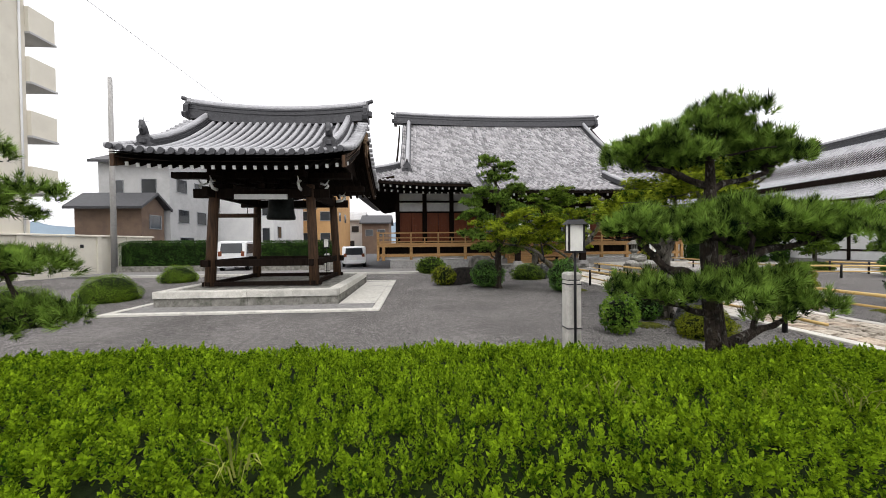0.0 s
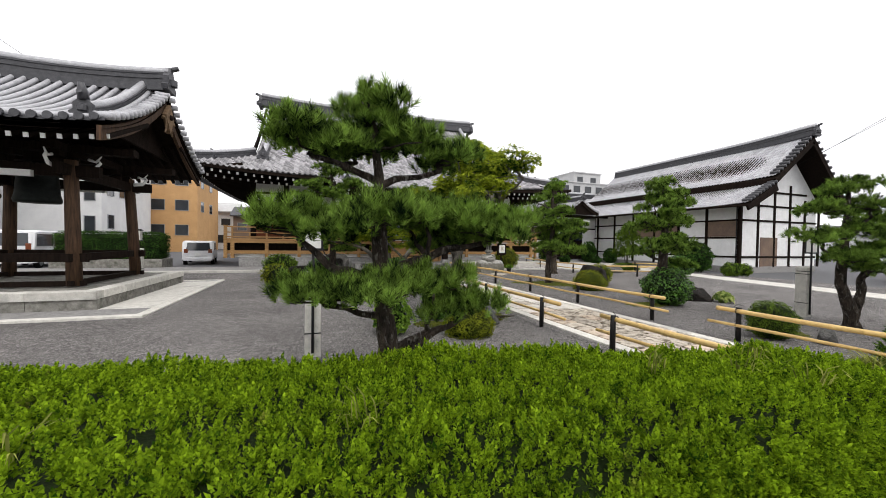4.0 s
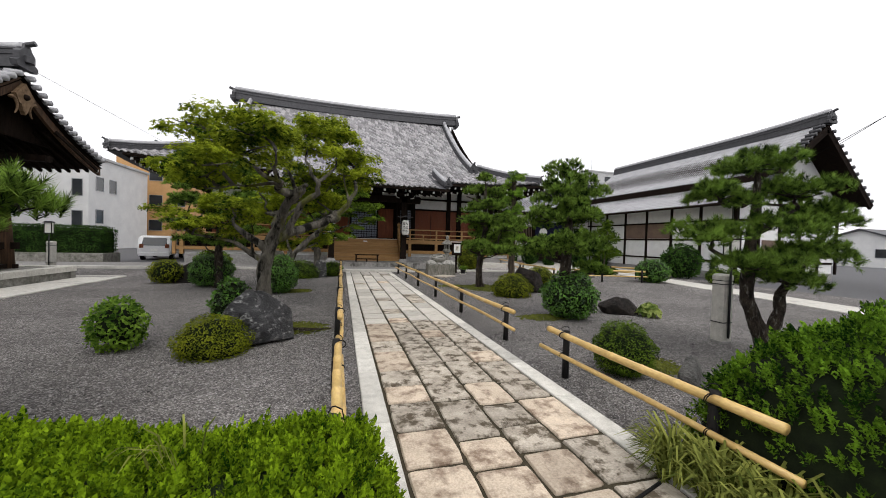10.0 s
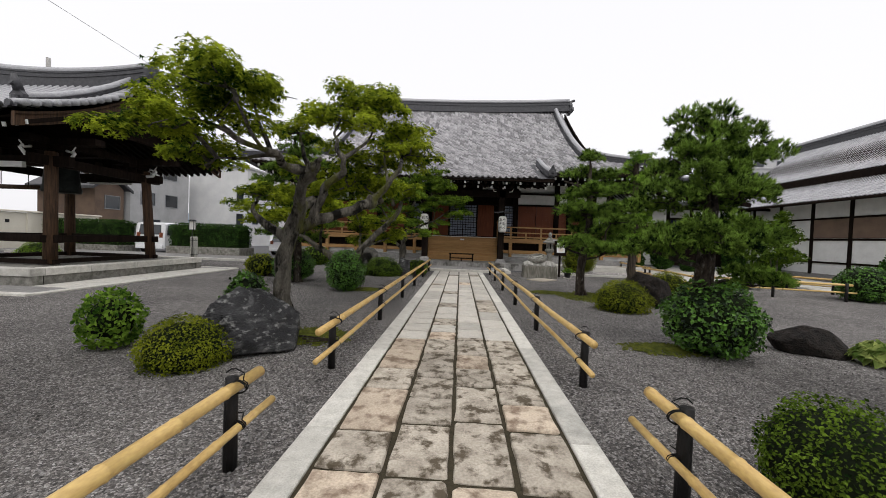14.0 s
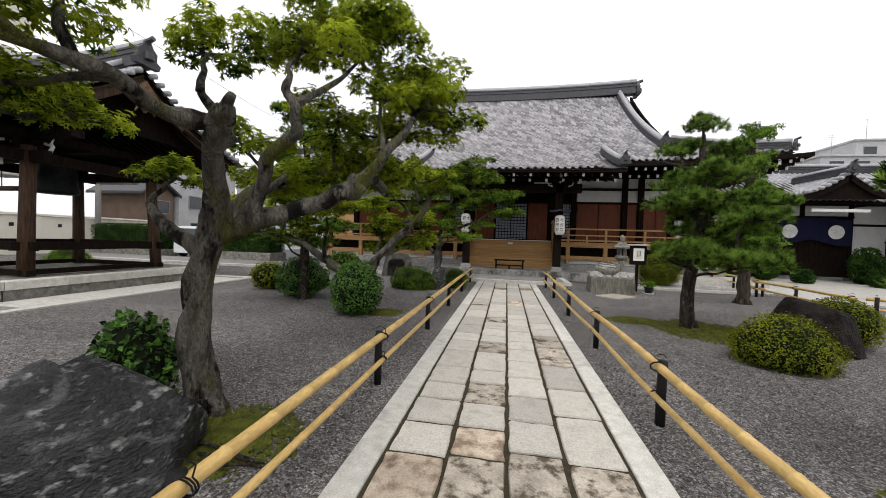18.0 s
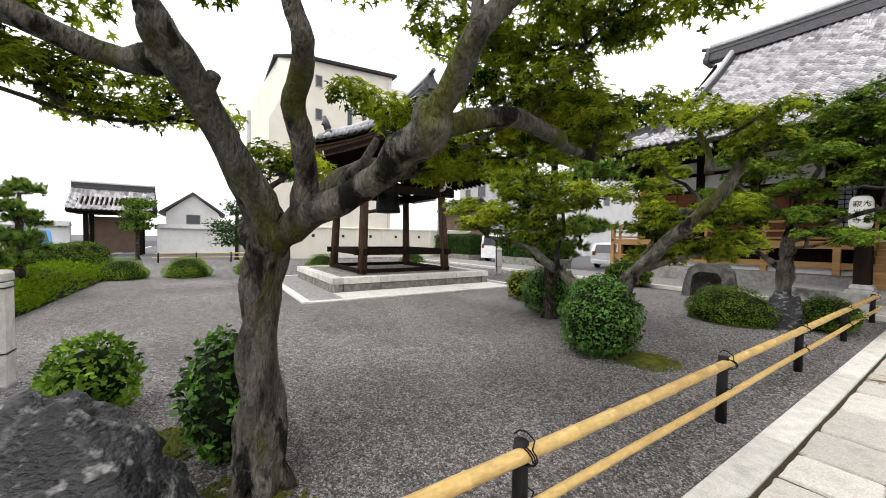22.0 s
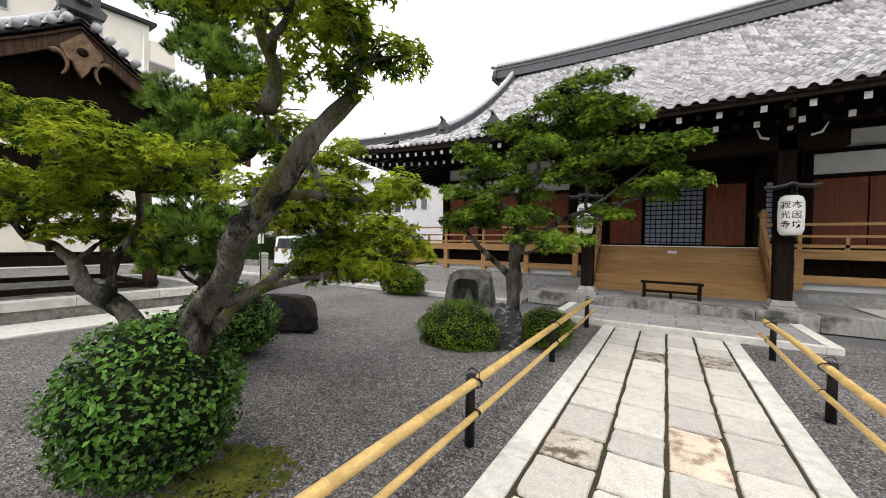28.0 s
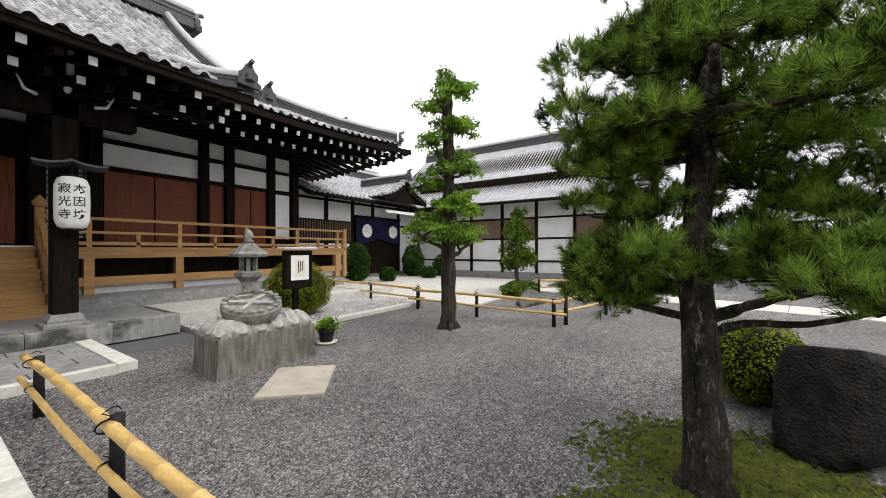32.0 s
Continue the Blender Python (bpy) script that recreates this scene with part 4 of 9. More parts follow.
ridge(roof_top, [(-GW - 0.55 + i * (2 * GW + 1.1) / 10, RY, float(prof_z(RY - EY)) - 0.05 + 0.22 * abs(i / 5 - 1) ** 2.2) for i in range(11)], 0.5, 0.85, "main_ridge")

# porch roof
PY, PW = 20.6, 4.15


def porch(u, d):
    t = d / 3.4
    return np.stack([u, PY + d, 4.45 + 1.35 * (0.75 * t + 0.25 * t * t) + 0.12 * np.clip((np.abs(u) - 2.6) / 2, 0, 1) ** 2], -1)


pd = Shape()
vs, fs = [], []
for i in range(5):
    for k in range(9):
        p = porch(np.array(PW * (k / 4 - 1)), np.array(i * 3.4 / 4))
        vs.append((p[0], p[1], p[2] - 0.07))
for i in range(4):
    for k in range(8):
        a = i * 9 + k
        fs.append((a, a + 1, a + 10, a + 9))
pd.add(vs, fs, True)
part("porch_deck", pd, M["tile_dark"], hall)
tiled("porch_tiles", porch, 30, 15, -PW, PW, 0.0, 3.4, lambda u, d: u < 99, M["tile"], roof_top, 0.075, 0.032)
for sx in (-1, 1):
    ridge(hall, [tuple(porch(np.array(sx * (PW - 0.1)), np.array(d)) + np.array((0, 0, 0.02))) for d in (0.15, 1.1, 2.2, 3.3)], 0.26, 0.26, "porch_edge_ridge")
    ridge_end(hall, (sx * (PW - 0.1), PY + 0.05, 4.6), 0.4, 0)

# eaves: fascia, soffit, two rows of rafters with white tips
fas, sof = Shape(), Shape()


def put_rafter(a, b, w, h, name="rafter", material=M["dark_wood"]):
    part(name, Shape().beam(a, b, w, h), material, hall)


def put_tip(a, b, w, h):
    put_rafter(a, b, w, h, "rafter_end", M["white_paint"])


for k in range(24):
    x0, x1 = -HW + k * HW / 12, -HW + (k + 1) * HW / 12
    z0, z1 = EZ + float(upturn(np.array(x0))) - 0.14, EZ + float(upturn(np.array(x1))) - 0.14
    part("eave_fascia", Shape().beam((x0, EY + 0.06, z0), (x1, EY + 0.06, z1), 0.09, 0.16), M["dark_wood"], hall)
for sx in (-1, 1):
    for k in range(20):
        y0, y1 = EY + k * (RY - EY) / 10, EY + (k + 1) * (RY - EY) / 10
        e = [max(0, min(1, (abs(y - RY) - (RY - EY - 6.5)) / 6.5)) ** 2.2 * 0.36 for y in (y0, y1)]
        part("eave_fascia", Shape().beam((sx * (HW - 0.06), y0, EZ + e[0] - 0.14), (sx * (HW - 0.06), y1, EZ + e[1] - 0.14), 0.09, 0.16), M["dark_wood"], hall)
fas.beam((-PW, PY + 0.08, 4.37), (PW, PY + 0.08, 4.37), 0.09, 0.15)
part("eave_fascia", fas, M["dark_wood"], hall)
for k in range(60):
    x = -HW + 0.3 + k * (2 * HW - 0.6) / 59
    z = EZ + float(upturn(np.array(x)))
    if abs(x) > PW + 0.1:
        put_rafter((x, EY + 0.22, z - 0.32), (x, 26.9, z + 0.35), 0.09, 0.12)
        put_tip((x, EY + 0.2, z - 0.325), (x, EY + 0.225, z - 0.32), 0.095, 0.125)
    put_rafter((x, EY + 1.0, z - 0.5), (x, 26.9, z + 0.06), 0.09, 0.12)
    put_tip((x, EY + 0.98, z - 0.503), (x, EY + 1.005, z - 0.5), 0.095, 0.125)
for k in range(25):
    x = -PW + 0.2 + k * (2 * PW - 0.4) / 24
    for y, z, e in ((PY + 0.25, 4.23, 0.8), (PY + 0.85, 4.12, 0.7)):
        put_rafter((x, y, z), (x, y + 2.6, z + e), 0.09, 0.11)
        if k % 2 == 0:
            put_tip((x, y - 0.02, z - 0.002), (x, y + 0.004, z), 0.095, 0.115)
for sx in (-1, 1):
    for k in range(50):
        y = EY + 0.3 + k * 2 * (RY - EY - 0.3) / 49
        e = max(0, min(1, (abs(y - RY) - (RY - EY - 6.5)) / 6.5)) ** 2.2 * 0.36
        put_rafter((sx * (HW - 0.22), y, EZ + e - 0.32), (sx * 9.2, y, EZ + e + 0.05), 0.09, 0.12)
        put_tip((sx * (HW - 0.2), y, EZ + e - 0.325), (sx * (HW - 0.225), y, EZ + e - 0.32), 0.095, 0.125)
sof.box(-9.6, 9.6, 24.3, 40.0, 5.5, 5.54)
part("soffit", sof, M["dark_wood"], hall)

# body: base, columns, walls, doors
WY = 26.9
b = Shape()
b.box(-9.6, 9.6, 24.4, 41.0, -0.05, 0.55, 0.02)
part("stone_base", b, M["stone"], hall)
b = Shape()
b.box(-9.2, 9.2, WY + 0.12, WY + 0.3, 1.6, 5.75)
b.box(-9.2, -9.0, WY + 0.3, 40.8, 0.5, 5.75)
b.box(9.0, 9.2, WY + 0.3, 40.8, 0.5, 5.75)
b.box(-9.2, 9.2, 40.6, 40.8, 0.5, 5.75)
part("wall", b, M["dark_wood"], hall)
BAYS = {1: ([9.25, 8.25, 6.75, 5.95, 3.35, 2.3], ((3.52, 5.8), (6.1, 6.6), (6.92, 8.1))), -1: ([9.25, 7.35, 5.45, 3.35, 2.3], ((3.52, 5.3), (5.6, 7.2), (7.5, 9.1)))}
for sx in (-1, 1):
    for x in BAYS[sx][0]:
        c = Shape()
        c.box(sx * x - 0.13, sx * x + 0.13, WY - 0.1, WY + 0.16, 0.5, 5.75)
        part("column", c, M["dark_wood"], hall)
    for x0, x1 in BAYS[sx][1]:
        for z0, z1 in ((3.86, 4.48), (4.6, 5.12)):
            p = Shape()
            p.box(min(sx * x0, sx * x1), max(sx * x0, sx * x1), WY + 0.05, WY + 0.13, z0, z1)
            part("plaster_panel", p, M["plaster"], hall)
        nd2 = 2 if x1 - x0 > 1 else 1
        for k in range(nd2):
            a, c = x0 + (x1 - x0) * k / nd2, x0 + (x1 - x0) * (k + 1) / nd2
            p = Shape()
            lo, hi = min(sx * a, sx * c) + 0.02, max(sx * a, sx * c) - 0.02
            p.box(lo, hi, WY + 0.06, WY + 0.12, 1.7, 3.75)
            leaf = part("louvred_door", p, M["red_wood"], hall, "reddish louvred wooden door")
            slat = Shape().box(lo + 0.06, hi - 0.06, WY + 0.045, WY + 0.06, 1.75, 1.825).mesh("slat", M["red_wood"])
            for q in range(15):
                ob = new("slat", slat)
                ob.parent, ob.location = leaf, (0, 0, q * 0.125)
    for z0, z1 in ((2.0, 3.72), (3.88, 5.12)) if sx > 0 else ():
        p = Shape()
        p.box(min(sx * 8.4, sx * 9.05), max(sx * 8.4, sx * 9.05), WY + 0.05, WY + 0.13, z0, z1)
        part("plaster_panel", p, M["plaster"], hall)
    for x0, x1 in ((-2.95, -2.45),):
        p = Shape()
        p.box(min(sx * 2.45, sx * 3.2), max(sx * 2.45, sx * 3.2), WY + 0.06, WY + 0.12, 1.9, 3.8)
        part("shoji", p, M["paper"], hall, "blue-grey lattice paper screen")
b = Shape()
for z in (1.68, 3.8, 4.54, 5.2):
    b.box(-9.3, 9.3, WY - 0.06, WY + 0.14, z - 0.05, z + 0.06)
part("tie_beam", b, M["dark_wood"], hall)
for x0, x1 in ((-0.85, -0.02), (0.02, 0.85)):
    p = Shape()
    p.box(x0, x1, WY + 0.08, WY + 0.12, 1.75, 3.75)
    part("shoji", p, M["paper"], hall, "blue-grey lattice paper screen")
for x0, x1 in ((-0.85, 0.85), (2.45, 3.2), (-3.2, -2.45)):
    lat = Shape()
    for k in range(13):
        z = 1.8 + k * 0.16
        lat.box(x0, x1, WY + 0.05, WY + 0.08, z, z + 0.035)
    k = 0
    while x0 + k * 0.17 <= x1:
        lat.box(x0 + k * 0.17, x0 + k * 0.17 + 0.025, WY + 0.045, WY + 0.08, 1.75, 3.75)
        k += 1
    part("lattice", lat, M["dark_wood"], hall)
for sx in (-1, 1):
    p = Shape()
    p.box(min(sx * 0.95, sx * 1.98), max(sx * 0.95, sx * 1.98), WY + 0.06, WY + 0.12, 1.7, 3.8)
    part("louvred_door", p, M["red_wood"], hall, "reddish wooden door")
    for x0, x1 in ((-2.15, -1.2), (1.2, 2.15)):
        p = Shape()
        p.box(x0, x1, WY + 0.05, WY + 0.1, 4.62, 4.95)
        if sx > 0:
            part("plaster_panel", p, M["plaster"], hall)
# porch beams and brackets
b = Shape()
b.box(-2.9, 2.9, 22.35, 22.65, 3.75, 4.12, 0.03)
b.box(-4.2, 4.2, 22.35, 22.65, 4.3, 4.46)
for sx in (-1, 1):
    b.beam((sx * 1.98, 22.6, 3.95), (sx * 2.3, WY, 4.35), 0.2, 0.34)
    for k, (w, z) in enumerate(((0.5, 4.08), (0.95, 4.2))):
        b.box(sx * 1.98 - w / 2, sx * 1.98 + w / 2, 22.38, 22.62, z, z + 0.12)
        b.box(sx * 1.98 - 0.13, sx * 1.98 + 0.13, 22.5 - w / 2, 22.5 + w / 2, z, z + 0.12)
part("porch_beam", b, M["dark_wood"], hall)
for sx in (-1, 1):
    for dx, up in ((-0.55, 1), (0.55, 1)):
        part("white_carving", Shape().tube([(sx * 1.98 + dx * 0.6, 22.28, 4.0), (sx * 1.98 + dx * 0.85, 22.2, 4.02), (sx * 1.98 + dx, 22.16, 4.2)], [0.03, 0.025, 0.012], 6), M["white_paint"], hall, "white-tipped carved beam end")
    part("white_carving", Shape().tube([(sx * 1.98, 22.28, 4.15), (sx * 1.98, 22.12, 4.3), (sx * 1.98, 22.05, 4.75)], [0.05, 0.06, 0.04], 6), M["white_paint"], hall, "white-tipped carved beam end")
for sx in (-1, 1):
    p = Shape()
    p.box(sx * 1.98 - 0.15, sx * 1.98 + 0.15, 22.35, 22.65, 0.45, 4.1)
    part("porch_pillar", p, M["dark_wood"], hall)
    p = Shape()
    p.box(sx * 1.98 - 0.27, sx * 1.98 + 0.27, 22.23, 22.77, 0.33, 0.4, 0.02)
    p.lathe([(0.3, 0.39), (0.31, 0.44), (0.24, 0.54)], 4, (sx * 1.98, 22.5, 0), True)
    part("pillar_base", p, M["stone"], hall, "grey stone pillar base")
# stairs
for k in range(6):
    p = Shape()
    y0 = 23.95 + k * 0.22
    p.box(-2.05, 2.05, y0, y0 + 0.26 if k < 5 else 25.5, 0.33 + (k + 1) * 0.219 - 0.05, 0.33 + (k + 1) * 0.219, 0.01)
    p.box(-2.03, 2.03, y0 + 0.03, y0 + 0.06, 0.31 + k * 0.219, 0.33 + (k + 1) * 0.219 - 0.05)
    part("stair_board", p, M["new_wood"], hall, "fresh cypress stair board")
p = Shape()
p.box(-2.05, 2.05, 25.32, 25.5, 1.648, 1.68)
part("threshold", p, M["white_paint"], hall, "white threshold strip")
p = Shape()
p.box(-0.12, 0.12, 25.055, 25.06, 1.45, 1.53)
part("notice_label", p, M["white_paint"], hall, "small white notice on the stairs")
for sx in (-1, 1):
    p = Shape()
    p.beam((sx * 2.11, 23.9, 0.5), (sx * 2.11, 25.35, 1.72), 0.1, 0.42)
    part("stair_string", p, M["new_wood"], hall)
    p = Shape()
    p.beam((sx * 2.14, 23.95, 1.02), (sx * 2.14, 25.4, 2.3), 0.1, 0.1)
    part("stair_rail", p, M["new_wood"], hall, "cypress stair rail")
    for y, z in ((23.95, 1.2), (24.65, 1.75), (25.4, 2.5)):
        p = Shape()
        p.box(sx * 2.14 - 0.07, sx * 2.14 + 0.07, y - 0.07, y + 0.07, 0.31 if y < 24.2 else z - 1.1, z)
        if y > 25:
            p.lathe([(0.05, 0), (0.11, 0.05), (0.12, 0.12), (0.05, 0.22), (0.01, 0.27)], 10, (sx * 2.14, y, z))
        part("newel_post", p, M["new_wood"], hall)
# veranda
VY = 25.3
for sx in (-1, 1):
    p = Shape()
    lo, hi = min(sx * 2.1, sx * 10.5), max(sx * 2.1, sx * 10.5)
    p.box(lo, hi, VY, WY + 0.1, 1.57, 1.65)
    p.box(lo, hi, VY + 0.03, VY + 0.13, 1.39, 1.57)
    part("veranda_floor", p, M["new_wood"], hall)
    p = Shape()
    p.box(min(sx * 9.0, sx * 10.5), max(sx * 9.0, sx * 10.5), WY + 0.1, 36, 1.57, 1.65)
    part("veranda_floor", p, M["new_wood"], hall)
    for k in range(5):
        x = sx * (2.9 + k * 1.8)
        p = Shape()
        p.box(x - 0.09, x + 0.09, VY + 0.04, VY + 0.22, 0.5, 1.57)
        part("veranda_post", p, M["new_wood"], hall)
        p = Shape()
        p.box(x - 0.045, x + 0.045, VY + 0.03, VY + 0.12, 1.65, 2.29)
        part("rail_post", p, M["new_wood"], hall)
        if k < 4:
            p = Shape()
            p.box(x + sx * 0.9 - 0.04, x + sx * 0.9 + 0.04, VY + 0.035, VY + 0.115, 1.65, 1.98)
            part("rail_post", p, M["new_wood"], hall)
    for z, h in ((2.32, 0.07), (2.0, 0.06), (1.74, 0.08)):
        p = Shape()
        p.box(lo, hi, VY + 0.035, VY + 0.115, z - h / 2, z + h / 2)
        part("veranda_rail", p, M["new_wood"], hall)
    p = Shape()
    p.box(sx * 10.45 - 0.08, sx * 10.45 + 0.08, VY, VY + 0.16, 0.5, 2.36)
    p.box(sx * 10.45 - 0.1, sx * 10.45 + 0.1, VY - 0.02, VY + 0.18, 2.36, 2.41, 0.01)
    part("corner_post", p, M["new_wood"], hall)
    p = Shape()
    p.box(lo, hi, VY + 0.06, VY + 0.12, 0.75, 0.95)
    part("skirt_board", p, M["new_wood"], hall)
    p = Shape()
    p.box(lo, hi, VY + 0.25, VY + 0.3, 0.55, 0.75)
    part("skirt_plaster", p, M["plaster"], hall)
    p = Shape()
    p.box(lo, hi, VY + 0.6, VY + 0.7, 0.55, 1.57)
    part("under_floor_wall", p, M["dark_wood"], hall)

# platform and apron before the stairs
plat = thing("stone_platform", "low grey stone platform before the hall stairs", "platform", (0.18, -0.2, 0), kind="structure")
p = Shape()
p.box(-3.45, 3.45, 21.0, 24.5, -0.02, 0.3)
part("fill", p, M["stone"], plat)
for k in range(7):
    p = Shape()
    x0 = -3.5 + k * 1.0
    p.box(x0 + 0.005, x0 + 0.995, 20.95, 21.28, -0.02, 0.33, 0.012)
    part("edge_stone", p, M["edge"], plat)
for k in range(6):
    for j in range(3):
        p = Shape()
        x0, y0 = -3.44 + k * 1.147, 21.29 + j * 1.05
        p.box(x0 + 0.004, x0 + 1.142, y0, y0 + 1.044, 0.2, 0.322, 0.006)
        part("paving_slab", p, M["stone"], plat)
apron = thing("stone_apron", "grey paved apron where the path meets the hall platform", "pavement", (0.12, -0.24, 0), kind="structure")
p = Shape()
p.box(-2.2, 2.2, 18.92, 20.95, -0.05, 0.085)
part("fill", p, M["joint"], apron)
for j in range(5):
    x0 = -2.08 - (j % 2) * 0.4
    while x0 < 2.08:
        a, c = max(x0, -2.08), min(x0 + 0.86, 2.08)
        if c - a > 0.1:
            p = Shape()
            p.box(a + 0.006, c - 0.006, 18.98 + j * 0.39, 18.98 + (j + 1) * 0.39 - 0.012, 0.0, 0.105, 0.006)
            part("paving_slab", p, M["stone"], apron)
        x0 += 0.86
for sx in (-1, 1):
    p = Shape()
    p.box(sx * 2.18 - 0.1, sx * 2.18 + 0.1, 18.88, 20.93, -0.02, 0.12, 0.01)
    part("edge_stone", p, M["kerb"], apron)
p = Shape()
p.box(-2.07, 2.07, 18.86, 18.975, -0.02, 0.12, 0.01)
part("edge_stone", p, M["kerb"], apron)


# ---- bell tower ----
BX, BY = -12.3, 12.85
bell_base = thing("bell_tower_base", "square stone plinth with a pale kerb under the bell tower", "plinth", (BX + 0.07, BY + 0.03, 0), kind="structure")
bell_base.scale = (1.02, 1.0, 1.0)
p = Shape()
p.box(-2.2, 2.2, -2.65, 2.65, 0, 0.4)
part("fill", p, M["old_stone"], bell_base, "brown earth top")
for sx, sy, ln in ((0, -1, 4.64), (0, 1, 4.64), (-1, 0, 5.5), (1, 0, 5.5)):
    k, cnt = 0, 4
    for k in range(cnt):
        a, c = -ln / 2 + ln * k / cnt, -ln / 2 + ln * (k + 1) / cnt
        p, q = Shape(), Shape()
        if sy:
            y0, y1 = (2.46, 2.76) if sy > 0 else (-2.76, -2.46)
            p.box(a + 0.004, c - 0.004, y0, y1, 0.25, 0.43, 0.012)
            q.box(a + 0.004, c - 0.004, y0 + 0.04, y1 - 0.04, -0.02, 0.25)
        else:
            x0, x1 = (2.02, 2.32) if sx > 0 else (-2.32, -2.02)
            p.box(x0, x1, max(a, -2.45) + 0.004, min(c, 2.45) - 0.004, 0.25, 0.43, 0.012)
            q.box(x0 + 0.04, x1 - 0.04, max(a, -2.45), min(c, 2.45), -0.02, 0.25)
        part("edge_stone", p, M["kerb"], bell_base)
        part("base_stone", q, M["old_stone"], bell_base)
for x0, x1, y0, y1, m in ((-2.8, 3.5, -3.8, -3.6, "kerb"), (-2.8, 3.5, 3.02, 3.2, "kerb"), (-2.8, -2.62, -3.6, 3.02, "kerb"), (3.3, 3.5, -3.6, 3.02, "kerb"),
                          (-2.61, 3.29, -3.59, -2.78, "stone"), (-2.61, 3.29, 2.78, 3.01, "stone"), (-2.61, -2.34, -2.77, 2.77, "stone"), (2.34, 3.29, -2.77, 2.77, "kerb")):
    p = Shape()
    p.box(x0, x1, y0, y1, -0.03, 0.05 if x1 - x0 < 0.2 or y1 - y0 < 0.2 else 0.035, 0.008)
    part("apron_stone", p, M[m], bell_base)
bell = thing("bell_tower", "open timber bell tower with a curved grey tiled roof", "bell tower", (BX, BY, 0))
bell.scale = (1, 1, 1.02)
for sx in (-1, 1):
    for sy in (-1, 1):
        p = Shape()
        p.tube([(sx * 1.5, sy * 1.55, 0.42), (sx * 1.44, sy * 1.49, 1.9), (sx * 1.38, sy * 1.43, 3.35)], [0.15, 0.14, 0.13], 14)
        part("post", p, M["post_wood"], bell, "weathered brown round post")
for sg in (-1, 1):
    for a, b2, w2, h2 in (((-1.75, sg * 1.52, 1.08), (1.75, sg * 1.52, 1.08), 0.11, 0.2), ((-1.95, sg * 1.43, 3.1), (1.95, sg * 1.43, 3.1), 0.15, 0.26), ((-1.7, sg * 1.55, 0.48), (1.7, sg * 1.55, 0.48), 0.13, 0.12),
                          ((sg * 1.47, -1.8, 1.08), (sg * 1.47, 1.8, 1.08), 0.11, 0.19), ((sg * 1.38, -1.95, 3.11), (sg * 1.38, 1.95, 3.11), 0.15, 0.25), ((sg * 1.5, -1.7, 0.49), (sg * 1.5, 1.7, 0.49), 0.13, 0.12)):
        part("tie_beam", Shape().beam(a, b2, w2, h2), M["dark_wood"], bell)
p = Shape()
for sy in (-1, 1):
    p.box(-2.6, 2.6, sy * 1.3 - 0.14, sy * 1.3 + 0.14, 3.55, 3.72)
    for k in range(3):
        x = -1.2 + k * 1.2
        for w, z in ((0.45, 3.26), (0.8, 3.42)):
            p.box(x - w / 2, x + w / 2, sy * 1.3 - 0.11, sy * 1.3 + 0.11, z, z + 0.14)
            p.box(x - 0.1, x + 0.1, sy * 1.3 - w / 2, sy * 1.3 + w / 2, z, z + 0.14)
for sx in (-1, 1):
    p.box(sx * 1.2 - 0.13, sx * 1.2 + 0.13, -1.9, 1.9, 3.55, 3.72)
p.box(-1.3, 1.3, -0.14, 0.14, 3.5, 3.75)
part("bracket", p, M["dark_wood"], bell)
for sx in (-1, 1):
    for sy in (-1, 1):
        for dx, dy in ((sx, 0), (0, sy)):
            a = Vector((sx * 1.2 + dx * 0.35, sy * 1.3 + dy * 0.35, 3.18))
            d = Vector((dx, dy, 0))
            part("white_carving", Shape().tube([a, a + d * 0.22 + Vector((0, 0, 0.02)), a + d * 0.34 + Vector((0, 0, 0.17)), a + d * 0.28 + Vector((0, 0, 0.26))], [0.05, 0.045, 0.035, 0.015], 6), M["white_paint"], bell, "white-tipped carved nosing")
            a = Vector((sx * 1.2 + dx * 0.45, sy * 1.3 + dy * 0.45, 3.42))
            part("white_carving", Shape().tube([a, a + d * 0.15 + Vector((0, 0, -0.05)), a + d * 0.26 + Vector((0, 0, 0.1))], [0.035, 0.03, 0.012], 6), M["white_paint"], bell, "white-tipped carved nosing")
for sy in (-1, 1):
    p = Shape()
    p.box(-0.75, 0.75, sy * 1.55 - 0.05, sy * 1.55 + 0.05, 2.92, 3.06)
    part("light_box", p, M["white_paint"], bell, "white strip lamp casing")
RH, EH = 5.6, 3.8


def bell_roof(sy):
    def grid(u, d):
        t = d / 3.3
        return np.stack([u, sy * (3.3 - d), EH + (RH - EH) * (0.5 * t + 0.5 * t * t) + 0.16 * np.clip((np.abs(u) - 1.2) / 1.9, 0, 1) ** 2 * np.clip(1.2 - t, 0, 1)], -1)
    return grid


